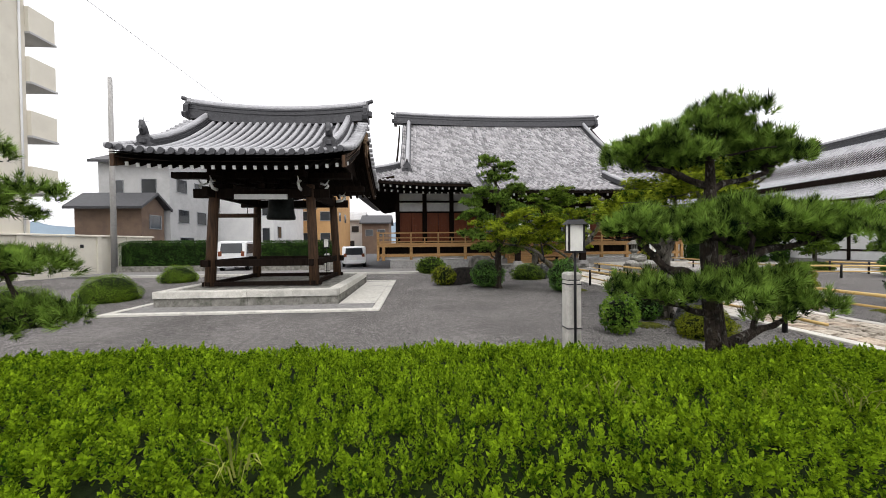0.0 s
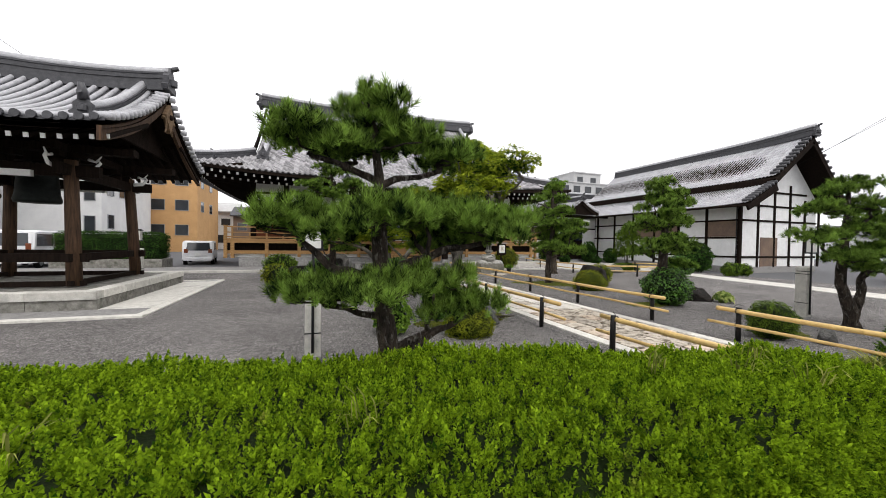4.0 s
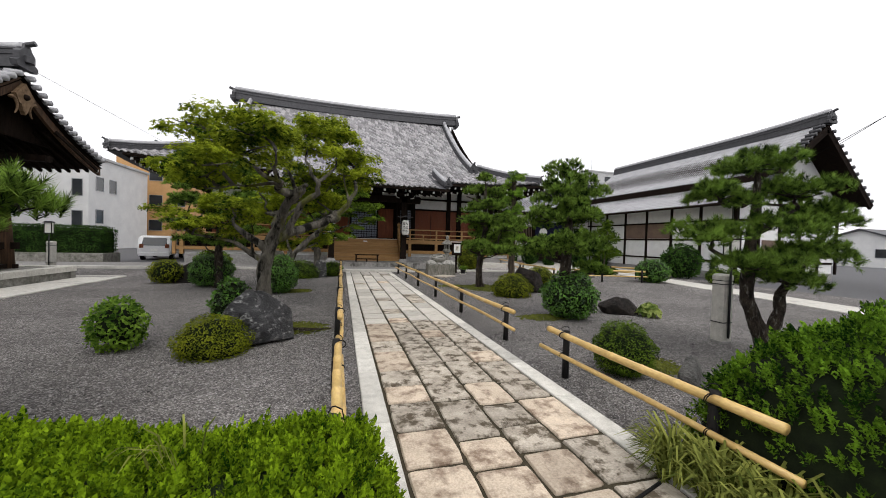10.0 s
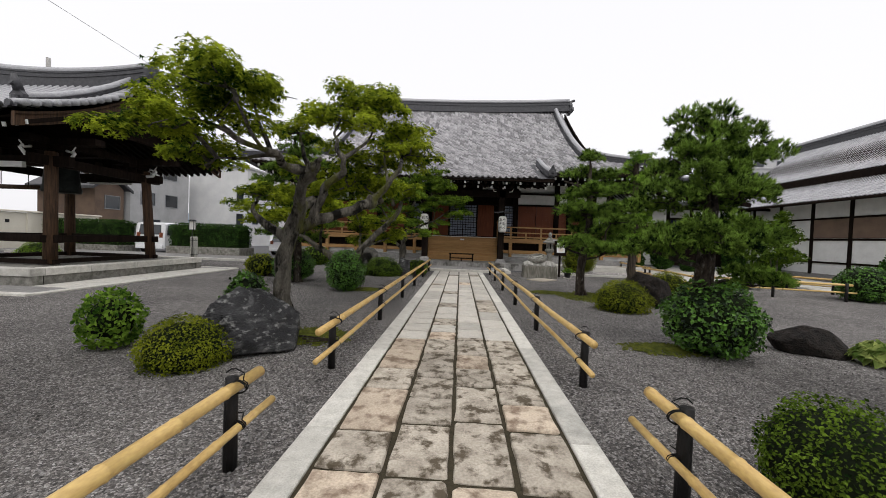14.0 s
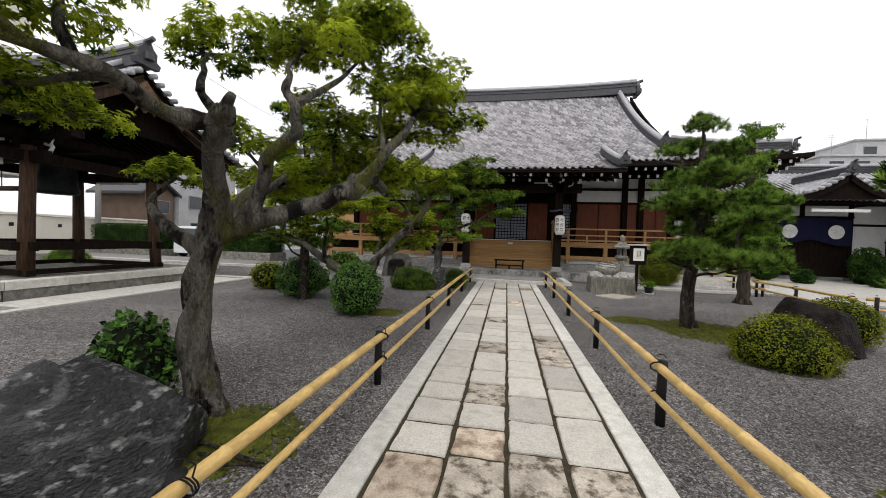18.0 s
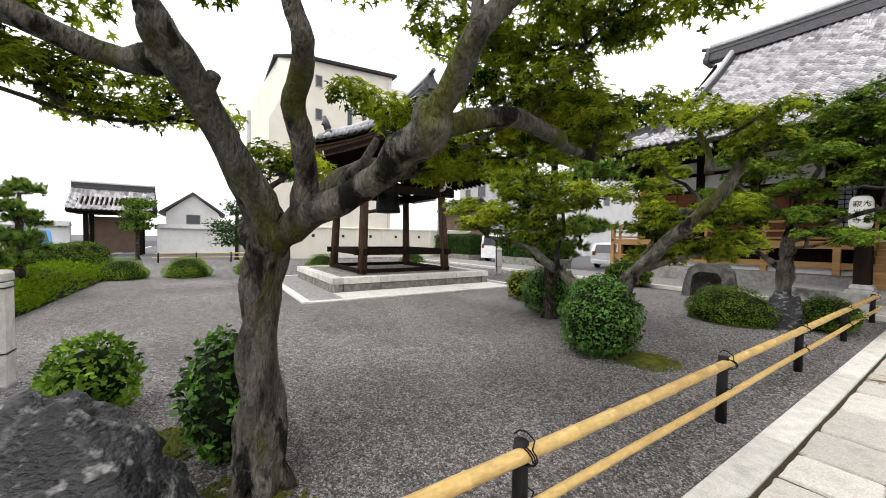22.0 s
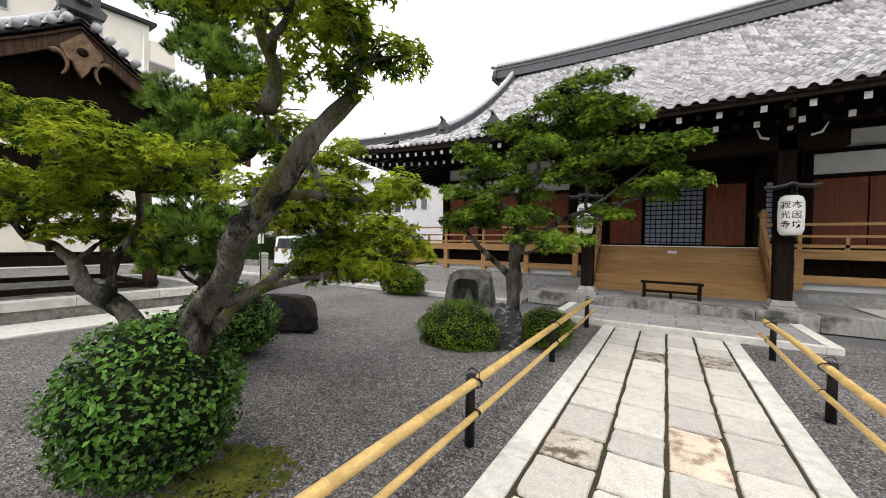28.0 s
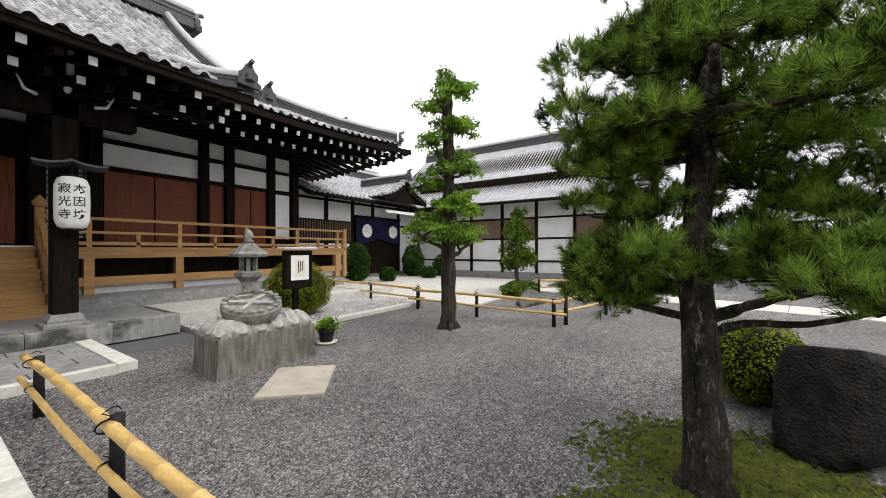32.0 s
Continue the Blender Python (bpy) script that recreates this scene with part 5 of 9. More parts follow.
for sy in (-1, 1):
    g = bell_roof(sy)
    vs, fs = [], []
    for i in range(9):
        for k in range(9):
            q = g(np.array(2.85 * (k / 4 - 1)), np.array(3.3 * i / 8))
            vs.append((q[0], q[1], q[2] - 0.08))
    for i in range(8):
        for k in range(8):
            a = i * 9 + k
            fs.append((a, a + 1, a + 10, a + 9))
    d = Shape()
    d.add(vs, fs, True)
    d.add([(x, y, z - 0.1) for x, y, z in vs], [q[::-1] for q in fs], True)
    part("roof_deck", d, M["dark_wood"], bell)
    tiled("roof_tiles", g, 24, 13, -2.85, 2.85, 0.0, 3.3, lambda u, d: u < 99, M["tile_dark"], bell, 0.03, 0.03)
    for k in range(24):
        x = -2.85 + (k + 0.3) * 5.7 / 24
        part("round_tile", Shape().tube([tuple(g(np.array(x), np.array(3.3 * i / 9)) + np.array((0, 0, 0.055))) for i in range(10)], 0.062, 8), M["tile_bright"], bell, "pale row of round tiles")
    for k in range(23):
        x = -2.8 + k * 5.6 / 22
        z = EH + 0.16 * max(0, (abs(x) - 1.2) / 1.9) ** 2
        part("rafter", Shape().beam((x, sy * 3.1, z - 0.28), (x, sy * 1.2, z + 0.5), 0.07, 0.09), M["dark_wood"], bell)
        part("rafter_end", Shape().beam((x, sy * 3.12, z - 0.285), (x, sy * 3.095, z - 0.28), 0.074, 0.094), M["white_paint"], bell)
    for k in range(24):
        x = -2.85 + (k + 0.3) * 5.7 / 24
        z = EH + 0.16 * max(0, (abs(x) - 1.2) / 1.9) ** 2
        e = Shape().lathe([(0.02, -0.02), (0.078, -0.02), (0.078, 0.03), (0.02, 0.03)], 10, (0, 0, 0), True)
        e.v = [(x + a, sy * 3.32 + sy * c, z + 0.06 + b2) for a, b2, c in e.v]
        part("eave_end_tile", e, M["tile_dark"], bell)
    for sx in (-1, 1):
        line = [tuple(g(np.array(sx * 2.3), np.array(d)) + np.array((0, 0, 0.05))) for d in (0.55, 1.2, 1.9, 2.6, 3.2)]
        ridge(bell, line, 0.22, 0.24, "descending_ridge")
        c = Shape()
        for i in range(16):
            q = g(np.array(sx * 2.88), np.array(0.1 + i * 0.2))
            c.tube([(q[0] - sx * 0.25, q[1], q[2] + 0.07), (q[0] + sx * 0.08, q[1], q[2] + 0.06)], 0.075, 8)
        part("verge_tiles", c, M["tile_bright"], bell, "round verge tiles")
        at = g(np.array(sx * 2.3), np.array(0.45))
        ridge_end(bell, (at[0], at[1] - 0.0, at[2] + 0.05), 0.42, 0 if sy < 0 else 180)
        s2 = Shape()
        s2.tube([(at[0], at[1], at[2] + 0.4), (at[0], at[1] + sy * 0.05, at[2] + 0.55), (at[0], at[1] + sy * 0.1, at[2] + 0.72)], [0.1, 0.09, 0.05], 8)
        part("ridge_figure", s2, M["tile_dark"], bell)
ridge(bell, [(-2.9 + i * 0.58, 0, RH - 0.04 + 0.2 * abs(i / 5 - 1) ** 2) for i in range(11)], 0.3, 0.55, "main_ridge")
for sx in (-1, 1):
    ridge_end(bell, (sx * 2.88, 0, RH + 0.1), 0.62, sx * 90)
    for sy in (-1, 1):
        g = bell_roof(sy)
        line = [tuple(g(np.array(sx * 2.75), np.array(3.3 * i / 10)) + np.array((0, 0, -0.26))) for i in range(11)]
        part("bargeboard", sweep(line, [(-0.045, -0.15), (0.045, -0.15), (0.045, 0.15), (-0.045, 0.15)]), M["post_wood"], bell, "brown curved bargeboard")
    # board behind the pendant, made dark to stand for the shaded gable interior
    gp = Shape()
    gp.prism([(-1.9, 4.05), (1.9, 4.05), (0.9, 4.75), (0, RH - 0.25), (-0.9, 4.75)], 'x', sx * 2.2, sx * 2.28)
    part("gable_board", gp, M["dark_wood"], bell)
    x0, x1 = min(sx * 2.82, sx * 2.92), max(sx * 2.82, sx * 2.92)
    gp = Shape()
    gp.prism([(-0.3, 5.0), (-0.2, 4.8), (-0.13, 4.78), (-0.09, 4.66), (0, 4.52), (0.09, 4.66), (0.13, 4.78), (0.2, 4.8), (0.3, 5.0), (0.16, 5.16), (0, 5.34), (-0.16, 5.16)], 'x', x0, x1)
    pendant = part("gable_pendant", gp, M["carved_wood"], bell, "brown carved wooden gable pendant")
    for sg in (-1, 1):
        part("carved_scroll", Shape().tube([(sx * 2.87, sg * (0.27 + 0.13 * math.cos(a / 3) * (1 - a / 22)), 4.86 - 0.3 * a / 14 + 0.14 * math.sin(a / 3) * (1 - a / 22)) for a in range(0, 15)], [0.05 - 0.0022 * a for a in range(15)], 6), M["carved_wood"], pendant)
    part("boss", Shape().tube([(sx * 2.9, 0, 4.98), (sx * 2.98, 0, 4.98)], [0.09, 0.06], 10), M["dark_wood"], pendant)
bl = thing("temple_bell", "dark bronze temple bell hanging in the tower", "bell", (BX, BY, 0.2))
p = Shape()
p.lathe([(0.44, 2.28), (0.46, 2.36), (0.42, 2.5), (0.4, 2.8), (0.37, 3.1), (0.3, 3.25), (0.1, 3.32)], 24)
part("bell_body", p, M["bronze"], bl)
p = Shape()
p.tube([(-0.1, 0, 3.3), (-0.09, 0, 3.42), (0, 0, 3.5), (0.09, 0, 3.42), (0.1, 0, 3.3)], 0.035, 8)
part("crown_loop", p, M["bronze"], bl)
st = single("bell_striker", Shape().tube([(-2.3, 0, 2.42), (-0.75, 0, 2.42)], 0.07, 12), M["post_wood"], "round wooden bell striker hung level beside the bell", "striker", loc=(BX, BY, 0.2))
rp2 = Shape()
for x in (-2.0, -1.1):
    rp2.tube([(x, 0, 2.42), (x, 0.0, 3.5)], 0.012, 5)
part("rope", rp2, M["rope"], st)

# ---- east building ----
east = thing("east_building", "long white-plastered temple building with dark timbers and tiled roof", "temple building", (-0.3, -2.5, -0.2))
EX0, EX1, EYS, EYN, VG = 19.5, 27.4, 17.5, 31.8, 16.2


def east_up(u, d):
    t = d / 3.6
    return np.stack([20.4 + d, u, 5.95 + 2.8 * (0.85 * t + 0.15 * t * t) + 0.12 * np.clip((19 - u) / 3, 0, 1) ** 2], -1)


def east_low(u, d):
    return np.stack([18.0 + d, u, 4.25 + 1.35 * d / 2.6 + 0.12 * np.clip((19 - u) / 3, 0, 1) ** 2], -1)


def east_back(u, d):
    return np.stack([28.0 - d, u, 4.7 + 4.05 * d / 4.0], -1)


for g, name, d1, nv in ((east_up, "upper_roof_tiles", 3.6, 14), (east_low, "lower_roof_tiles", 2.6, 10), (east_back, "back_roof_tiles", 4.0, 15)):
    tiled(name, g, 84, nv, VG, EYN, 0.0, d1, lambda u, d: u < 99, M["tile_bright"], east, 0.03, 0.022)
p = Shape()
p.prism([(17.95, 4.1), (20.5, 5.38), (20.5, 5.72), (24.0, 8.5), (28.0, 4.5), (28.0, 4.62), (24.0, 8.66), (20.35, 5.86), (20.35, 5.5), (17.95, 4.2)], 'y', VG - 0.05, EYN)
part("roof_deck", p, M["dark_wood"], east)
ridge(east, [(24.0, VG - 0.1 + i * (EYN - VG) / 8, 8.6 + 0.2 * max(0, 1 - i / 3) ** 2) for i in range(9)], 0.4, 0.6, "main_ridge")
ridge_end(east, (24.0, VG - 0.15, 8.7), 0.62, 0)
for i in range(12):
    q = east_up(np.array(VG), np.array(0.15 + i * 0.3))
    part("verge_tile", Shape().tube([(q[0], VG - 0.1, q[2] + 0.08), (q[0], VG + 0.35, q[2] + 0.08)], 0.09, 8), M["tile_dark"], east)
    t = i / 11
    part("verge_tile", Shape().tube([(24.1 + 3.8 * t, VG - 0.1, 8.7 - 3.9 * t), (24.1 + 3.8 * t, VG + 0.35, 8.7 - 3.9 * t)], 0.1, 8), M["tile_dark"], east)
    if i < 9:
        q = east_low(np.array(VG), np.array(0.1 + i * 0.28))
        part("verge_tile", Shape().tube([(q[0], VG - 0.1, q[2] + 0.08), (q[0], VG + 0.35, q[2] + 0.08)], 0.09, 8), M["tile_dark"], east)
for q in ((20.4, 5.7), (28.0, 4.45)):
    part("bargeboard", Shape().beam((24.0, VG + 0.02, 8.4), (q[0], VG + 0.02, q[1]), 0.12, 0.34), M["dark_wood"], east)
part("bargeboard", Shape().beam((20.6, VG + 0.02, 5.3), (18.0, VG + 0.02, 4.02), 0.12, 0.3), M["dark_wood"], east)
w = Shape()
w.box(EX0, EX0 + 0.15, EYS, EYN, 0.55, 4.6)
w.prism([(EX0, 0.55), (EX1, 0.55), (EX1, 5.0), (24.0, 8.3), (20.45, 5.5), (EX0, 4.8)], 'y', EYS, EYS + 0.15)
part("plaster_wall", w, M["plaster"], east)
w = Shape()
w.box(EX0 - 0.05, EX1, EYS - 0.05, EYN, -0.05, 0.55)
part("stone_base", w, M["stone"], east)
w = Shape()
for k in range(8):
    y = EYS + k * 1.95
    w.box(EX0 - 0.06, EX0 + 0.02, y - 0.08, y + 0.08, 0.5, 4.5)
for z in (1.15, 2.35, 3.45, 4.35):
    w.box(EX0 - 0.05, EX0 + 0.02, EYS, EYN, z - 0.05, z + 0.05)
for k in range(6):
    x = EX0 + 0.1 + k * 1.62
    w.box(x - 0.08, x + 0.08, EYS - 0.06, EYS + 0.02, 0.5, 4.4 if k in (0, 5) else 6.3 - 0.9 * abs(k - 2.5))
for z in (1.15, 3.45, 4.4, 5.3):
    x0 = EX0 if z < 4.6 else 20.6
    w.box(x0, EX1 if z < 4.6 else 26.2, EYS - 0.05, EYS + 0.02, z - 0.06, z + 0.06)
part("timber_frame", w, M["dark_wood"], east)
for k in (0, 2, 3):
    p = Shape()
    y = EYS + k * 1.95
    p.box(EX0 - 0.04, EX0 + 0.02, y + 0.1, y + 1.85, 2.42, 3.4)
    part("wooden_shutter", p, M["brown_wall"], east, "dark brown wooden shutter")
p = Shape()
p.box(21.5, 23.2, EYS - 0.04, EYS + 0.05, 0.2, 2.4)
part("door", p, M["brown_wall"], east, "dark boarded door")
part("downpipe", Shape().tube([(EX0 - 0.1, 17.6, 4.25), (EX0 - 0.1, 17.6, 3.9), (EX0 - 0.09, 17.6, 0.1)], 0.03, 6), M["dark_metal"], east)

# ---- entrance wing between hall and east building ----
gen = thing("entrance_wing", "low white-walled entrance wing with a gabled tiled porch", "temple building", (1.3, -2.1, 0.15))
GY = 29.2


def gen_roof(u, d):
    return np.stack([u, 27.7 + d, 3.95 + 2.2 * (0.8 * d / 4.6 + 0.2 * (d / 4.6) ** 2)], -1)


tiled("roof_tiles", gen_roof, 42, 17, 8.9, 20.5, 0.0, 4.6, lambda u, d: u < 99, M["tile_bright"], gen, 0.06, 0.03)
p = Shape()
p.prism([(27.65, 3.75), (27.65, 3.88), (32.3, 6.05), (36.8, 3.85), (36.8, 3.7), (32.3, 5.9)], 'x', 8.8, 20.5)
part("roof_deck", p, M["dark_wood"], gen)
ridge(gen, [(8.8 + i * 1.17, 32.3, 6.1) for i in range(11)], 0.35, 0.5)
w = Shape()
w.box(9.0, 19.0, GY, GY + 0.2, 0.1, 4.2)
part("plaster_wall", w, M["plaster"], gen)
w = Shape()
for x in (9.2, 10.9, 12.6, 14.1, 16.3, 18.0):
    w.box(x - 0.1, x + 0.1, GY - 0.07, GY + 0.02, 0.1, 4.2)
for z in (2.85, 3.9):
    w.box(9.0, 19.0, GY - 0.05, GY + 0.02, z - 0.06, z + 0.06)
w.box(9.3, 12.5, GY - 0.04, GY + 0.02, 1.75, 2.9)
part("timber_frame", w, M["dark_wood"], gen)
w = Shape()
for k in range(22):
    x = 9.35 + k * 0.145
    w.box(x, x + 0.05, GY - 0.08, GY - 0.04, 1.85, 2.85)
part("window_lattice", w, M["brown_wall"], gen, "dark wooden window lattice")
w = Shape()
w.box(12.7, 16.2, GY - 0.03, GY + 0.03, 0.1, 3.3)
part("doorway", w, M["dark_wood"], gen)
cur = thing("entrance_curtain", "navy curtain with two round white crests over the entrance", "curtain", (15.7, GY - 2.35, 0.15))
p = Shape()
vs, fs = [], []
for i in range(33):
    x = -1.75 + i * 3.5 / 32
    yy = 0.05 * math.sin(i * 1.9)
    vs += [(x, yy, 3.2 - 0.05 * abs(x)), (x, yy - 0.03, 1.75 + 0.3 * max(0, 1 - abs(x) / 1.2))]
for i in range(32):
    fs.append((2 * i, 2 * i + 2, 2 * i + 3, 2 * i + 1))
p.add(vs, fs, True)
part("cloth", p, M["navy"], cur)
for x in (-1.05, 1.05):
    p = Shape()
    o = Shape().lathe([(0.2, 0), (0.36, 0), (0.36, 0.02), (0.2, 0.02)], 24)
    p.add([(x + a, -0.1 - c, 2.45 + b2) for a, b2, c in o.v], o.f)
    for k in range(6):
        q = k * math.pi / 3
        p.tube([(x + 0.05 * math.cos(q), -0.12, 2.45 + 0.05 * math.sin(q)), (x + 0.3 * math.cos(q + 0.6), -0.12, 2.45 + 0.3 * math.sin(q + 0.6))], 0.035, 6)
    part("crest", p, M["white_paint"], cur, "round white crest")
p = Shape()
p.tube([(-1.9, 0, 3.24), (1.9, 0, 3.24)], 0.03, 8)
part("curtain_rod", p, M["dark_wood"], cur)


def por(sx):
    def grid(u, d):
        t = d / 1.75
        return np.stack([14.4 + sx * (1.75 - d), u, 4.15 + 1.0 * (0.4 * t + 0.6 * t * t)], -1)
    return grid


for sx in (-1, 1):
    tiled("porch_tiles", por(sx), 11, 8, 26.9, 30.5, 0.0, 1.75, lambda u, d: u < 99, M["tile_bright"], gen, 0.06, 0.03)
    q = Shape()
    for i in range(8):
        a, c = por(sx)(np.array(26.95), np.array(1.75 * i / 8)), por(sx)(np.array(26.95), np.array(1.75 * (i + 1) / 8))
        q.beam((a[0], a[1], a[2] - 0.16), (c[0], c[1], c[2] - 0.16), 0.1, 0.24)
    part("porch_bargeboard", q, M["dark_wood"], gen)
    for i in range(7):
        a = por(sx)(np.array(26.9), np.array(0.1 + i * 0.25))
        part("porch_verge_tile", Shape().tube([(a[0], 26.8, a[2] + 0.08), (a[0], 27.2, a[2] + 0.08)], 0.085, 8), M["tile_bright"], gen)
q = Shape()
q.prism([(12.75, 3.95), (16.05, 3.95), (15.2, 4.4), (14.4, 4.95), (13.6, 4.4)], 'y', 27.05, 27.15)
part("porch_gable", q, M["dark_wood"], gen)
ridge(gen, [(14.4, 26.85, 5.12), (14.4, 28.5, 5.15), (14.4, 30.3, 5.15)], 0.26, 0.36, "porch_ridge")
ridge_end(gen, (14.4, 26.8, 5.15), 0.5, 0)
q = Shape()
q.box(13.2, 15.6, 27.3, 27.4, 3.35, 3.5)
part("name_board", q, M["white_paint"], gen, "pale board over the entrance")

# ---- hedges ----
def hedge_block(name, label, x0, x1, y0, y1, h, leaf, per, size, base=0.0, proto=LEAF, rnd=0.3):
    t = thing(name, label, "hedge", ((x0 + x1) / 2, (y0 + y1) / 2, 0))
    a, b = (x1 - x0) / 2, (y1 - y0) / 2
    if base:
        part("stone_base", Shape().box(-a - 0.1, a + 0.1, -b - 0.1, b + 0.1, -0.04, base, 0.02), M["old_stone"], t, "low stone wall base")
    # core is near-black for the shade behind the hedge leaves
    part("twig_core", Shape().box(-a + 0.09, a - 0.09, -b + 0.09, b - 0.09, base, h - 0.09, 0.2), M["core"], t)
    faces = [(2 * a * 2 * b, 2), (2 * a * (h - base), 1), (2 * a * (h - base), -1), (2 * b * (h - base), 0), (2 * b * (h - base), -3)]
    ps, ns = [], []
    for area, k in faces:
        m = int(area * per)
        q = RNG.uniform(-1, 1, (m, 3))
        nn = np.zeros((m, 3))
        if k == 2:
            q[:, 2] = 1
            nn[:, 2] = 1
        else:
            ax, sg = (1, -1 if k == 1 else 1) if abs(k) == 1 else (0, 1 if k == 0 else -1)
            q[:, ax] = sg
            nn[:, ax] = sg
        ps.append(q * np.array((a, b, (h - base) / 2)) + np.array((0, 0, (h + base) / 2)) + RNG.normal(size=(m, 3)) * 0.035)
        ns.append(nn + np.array((0, 0, 0.4)))
    pts, nr = np.concatenate(ps), np.concatenate(ns)
    e = np.maximum(0, np.abs(pts[:, :2]) - np.array((a - rnd, b - rnd))) / rnd
    pts[:, 2] -= np.where(pts[:, 2] > h - 0.1, (e ** 2).sum(1) * rnd * 0.35, 0)
    scatter("leaves", proto, pts, turns(len(pts), nr, 0.5), RNG.uniform(0.7, 1.3, len(pts)) * size, leaf, t)
    return t


hedge_block("clipped_hedge", "dark green clipped box-shaped hedge on a low stone wall", -25.6, -20.8, 23.2, 24.5, 1.9, M["hedge"], 700, 0.06, 0.4)
hedge_block("clipped_hedge", "dark green clipped box-shaped hedge on a low stone wall", -17.3, -13.0, 22.9, 24.2, 1.85, M["hedge"], 700, 0.06, 0.5)

# big juniper bed in front


def mound_z(x, y, x0, x1, y0, y1, h, r):
    ex = np.minimum(x - x0, x1 - x)
    ey = np.minimum(y - y0, y1 - y)
    e = np.clip(np.minimum(ex, ey) / r, 0, 1)
    return h * np.sqrt(np.clip(1 - (1 - e) ** 2, 0, 1)) * (1 + 0.05 * np.sin(x * 1.9 + y) + 0.04 * np.sin(y * 3.1 - x * 1.3))


def mound(name, label, x0, x1, y0, y1, h, r, leaf, proto, per, size, res=0.12, category="hedge", lean=0.35, inner="core", far=None, focus=None, skirt=0.45):
    t = thing(name, label, category)
    xs, ys = np.arange(x0, x1 + res, res), np.arange(y0, y1 + res, res)
    X, Y = np.meshgrid(np.minimum(xs, x1), np.minimum(ys, y1), indexing="ij")
    Z = np.maximum(mound_z(X, Y, x0, x1, y0, y1, h, r) - 0.04, -0.02)
    idx = np.arange(X.size).reshape(X.shape)
    F = np.stack([idx[:-1, :-1], idx[1:, :-1], idx[1:, 1:], idx[:-1, 1:]], -1).reshape(-1, 4)
    if far is not None:
        Y = y0 + (Y - y0) * (np.interp(X, far[0], far[1]) - y0) / (y1 - y0)
    # dark sheet of inner shoots, coloured for the shade between sprays
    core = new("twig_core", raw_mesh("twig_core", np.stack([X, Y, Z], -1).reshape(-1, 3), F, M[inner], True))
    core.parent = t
    m = int((x1 - x0) * (y1 - y0) * per)
    m2 = int(m * skirt)
    x = np.concatenate([RNG.uniform(x0, x1, m), RNG.uniform(x0, x1, m2)])
    y = np.concatenate([RNG.uniform(y0, y1, m), np.where(RNG.uniform(0, 1, m2) < 0.7, y0 + RNG.uniform(0, r * 0.35, m2), y1 - RNG.uniform(0, r * 0.35, m2))])
    if focus is not None:
        x = np.where(RNG.uniform(0, 1, m + m2) < 0.86, focus + (x - x0) * (x1 - focus) / (x1 - x0), x0 + (x - x0) * (focus - x0) / (x1 - x0))
    z = mound_z(x, y, x0, x1, y0, y1, h, r)
    e = 0.02
    nx = -(mound_z(x + e, y, x0, x1, y0, y1, h, r) - z) / e
    ny = -(mound_z(x, y + e, x0, x1, y0, y1, h, r) - z) / e
    nr = np.stack([nx, ny, np.ones_like(nx)], 1)
    nr /= np.linalg.norm(nr, axis=1, keepdims=True)
    if far is not None:
        k = (np.interp(x, far[0], far[1]) - y0) / (y1 - y0)
        y = y0 + (y - y0) * k
    clump = np.sin(x * 11 + np.sin(y * 7) * 2) * np.sin(y * 12 + np.sin(x * 8) * 2)
    z = z + clump * 0.035 + 0.03 * np.sin(x * 5.3 + np.sin(y * 4) * 1.5) * np.sin(y * 6.1 + 1) + RNG.normal(size=len(x)) * 0.02
    pts = np.stack([x, y, np.maximum(z, 0.01)], 1)
    scatter("leaves", proto, pts, turns(len(pts), nr * 0.8 + np.array((0, 0, 0.7)), lean), RNG.uniform(0.6, 1.35, len(pts)) * size, leaf, t)
    return t


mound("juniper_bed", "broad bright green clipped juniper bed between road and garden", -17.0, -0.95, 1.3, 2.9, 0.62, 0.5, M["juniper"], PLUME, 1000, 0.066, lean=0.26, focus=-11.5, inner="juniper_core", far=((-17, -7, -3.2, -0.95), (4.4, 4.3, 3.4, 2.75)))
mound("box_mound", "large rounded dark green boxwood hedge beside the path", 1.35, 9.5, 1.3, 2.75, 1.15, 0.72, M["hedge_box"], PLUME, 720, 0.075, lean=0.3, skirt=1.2)


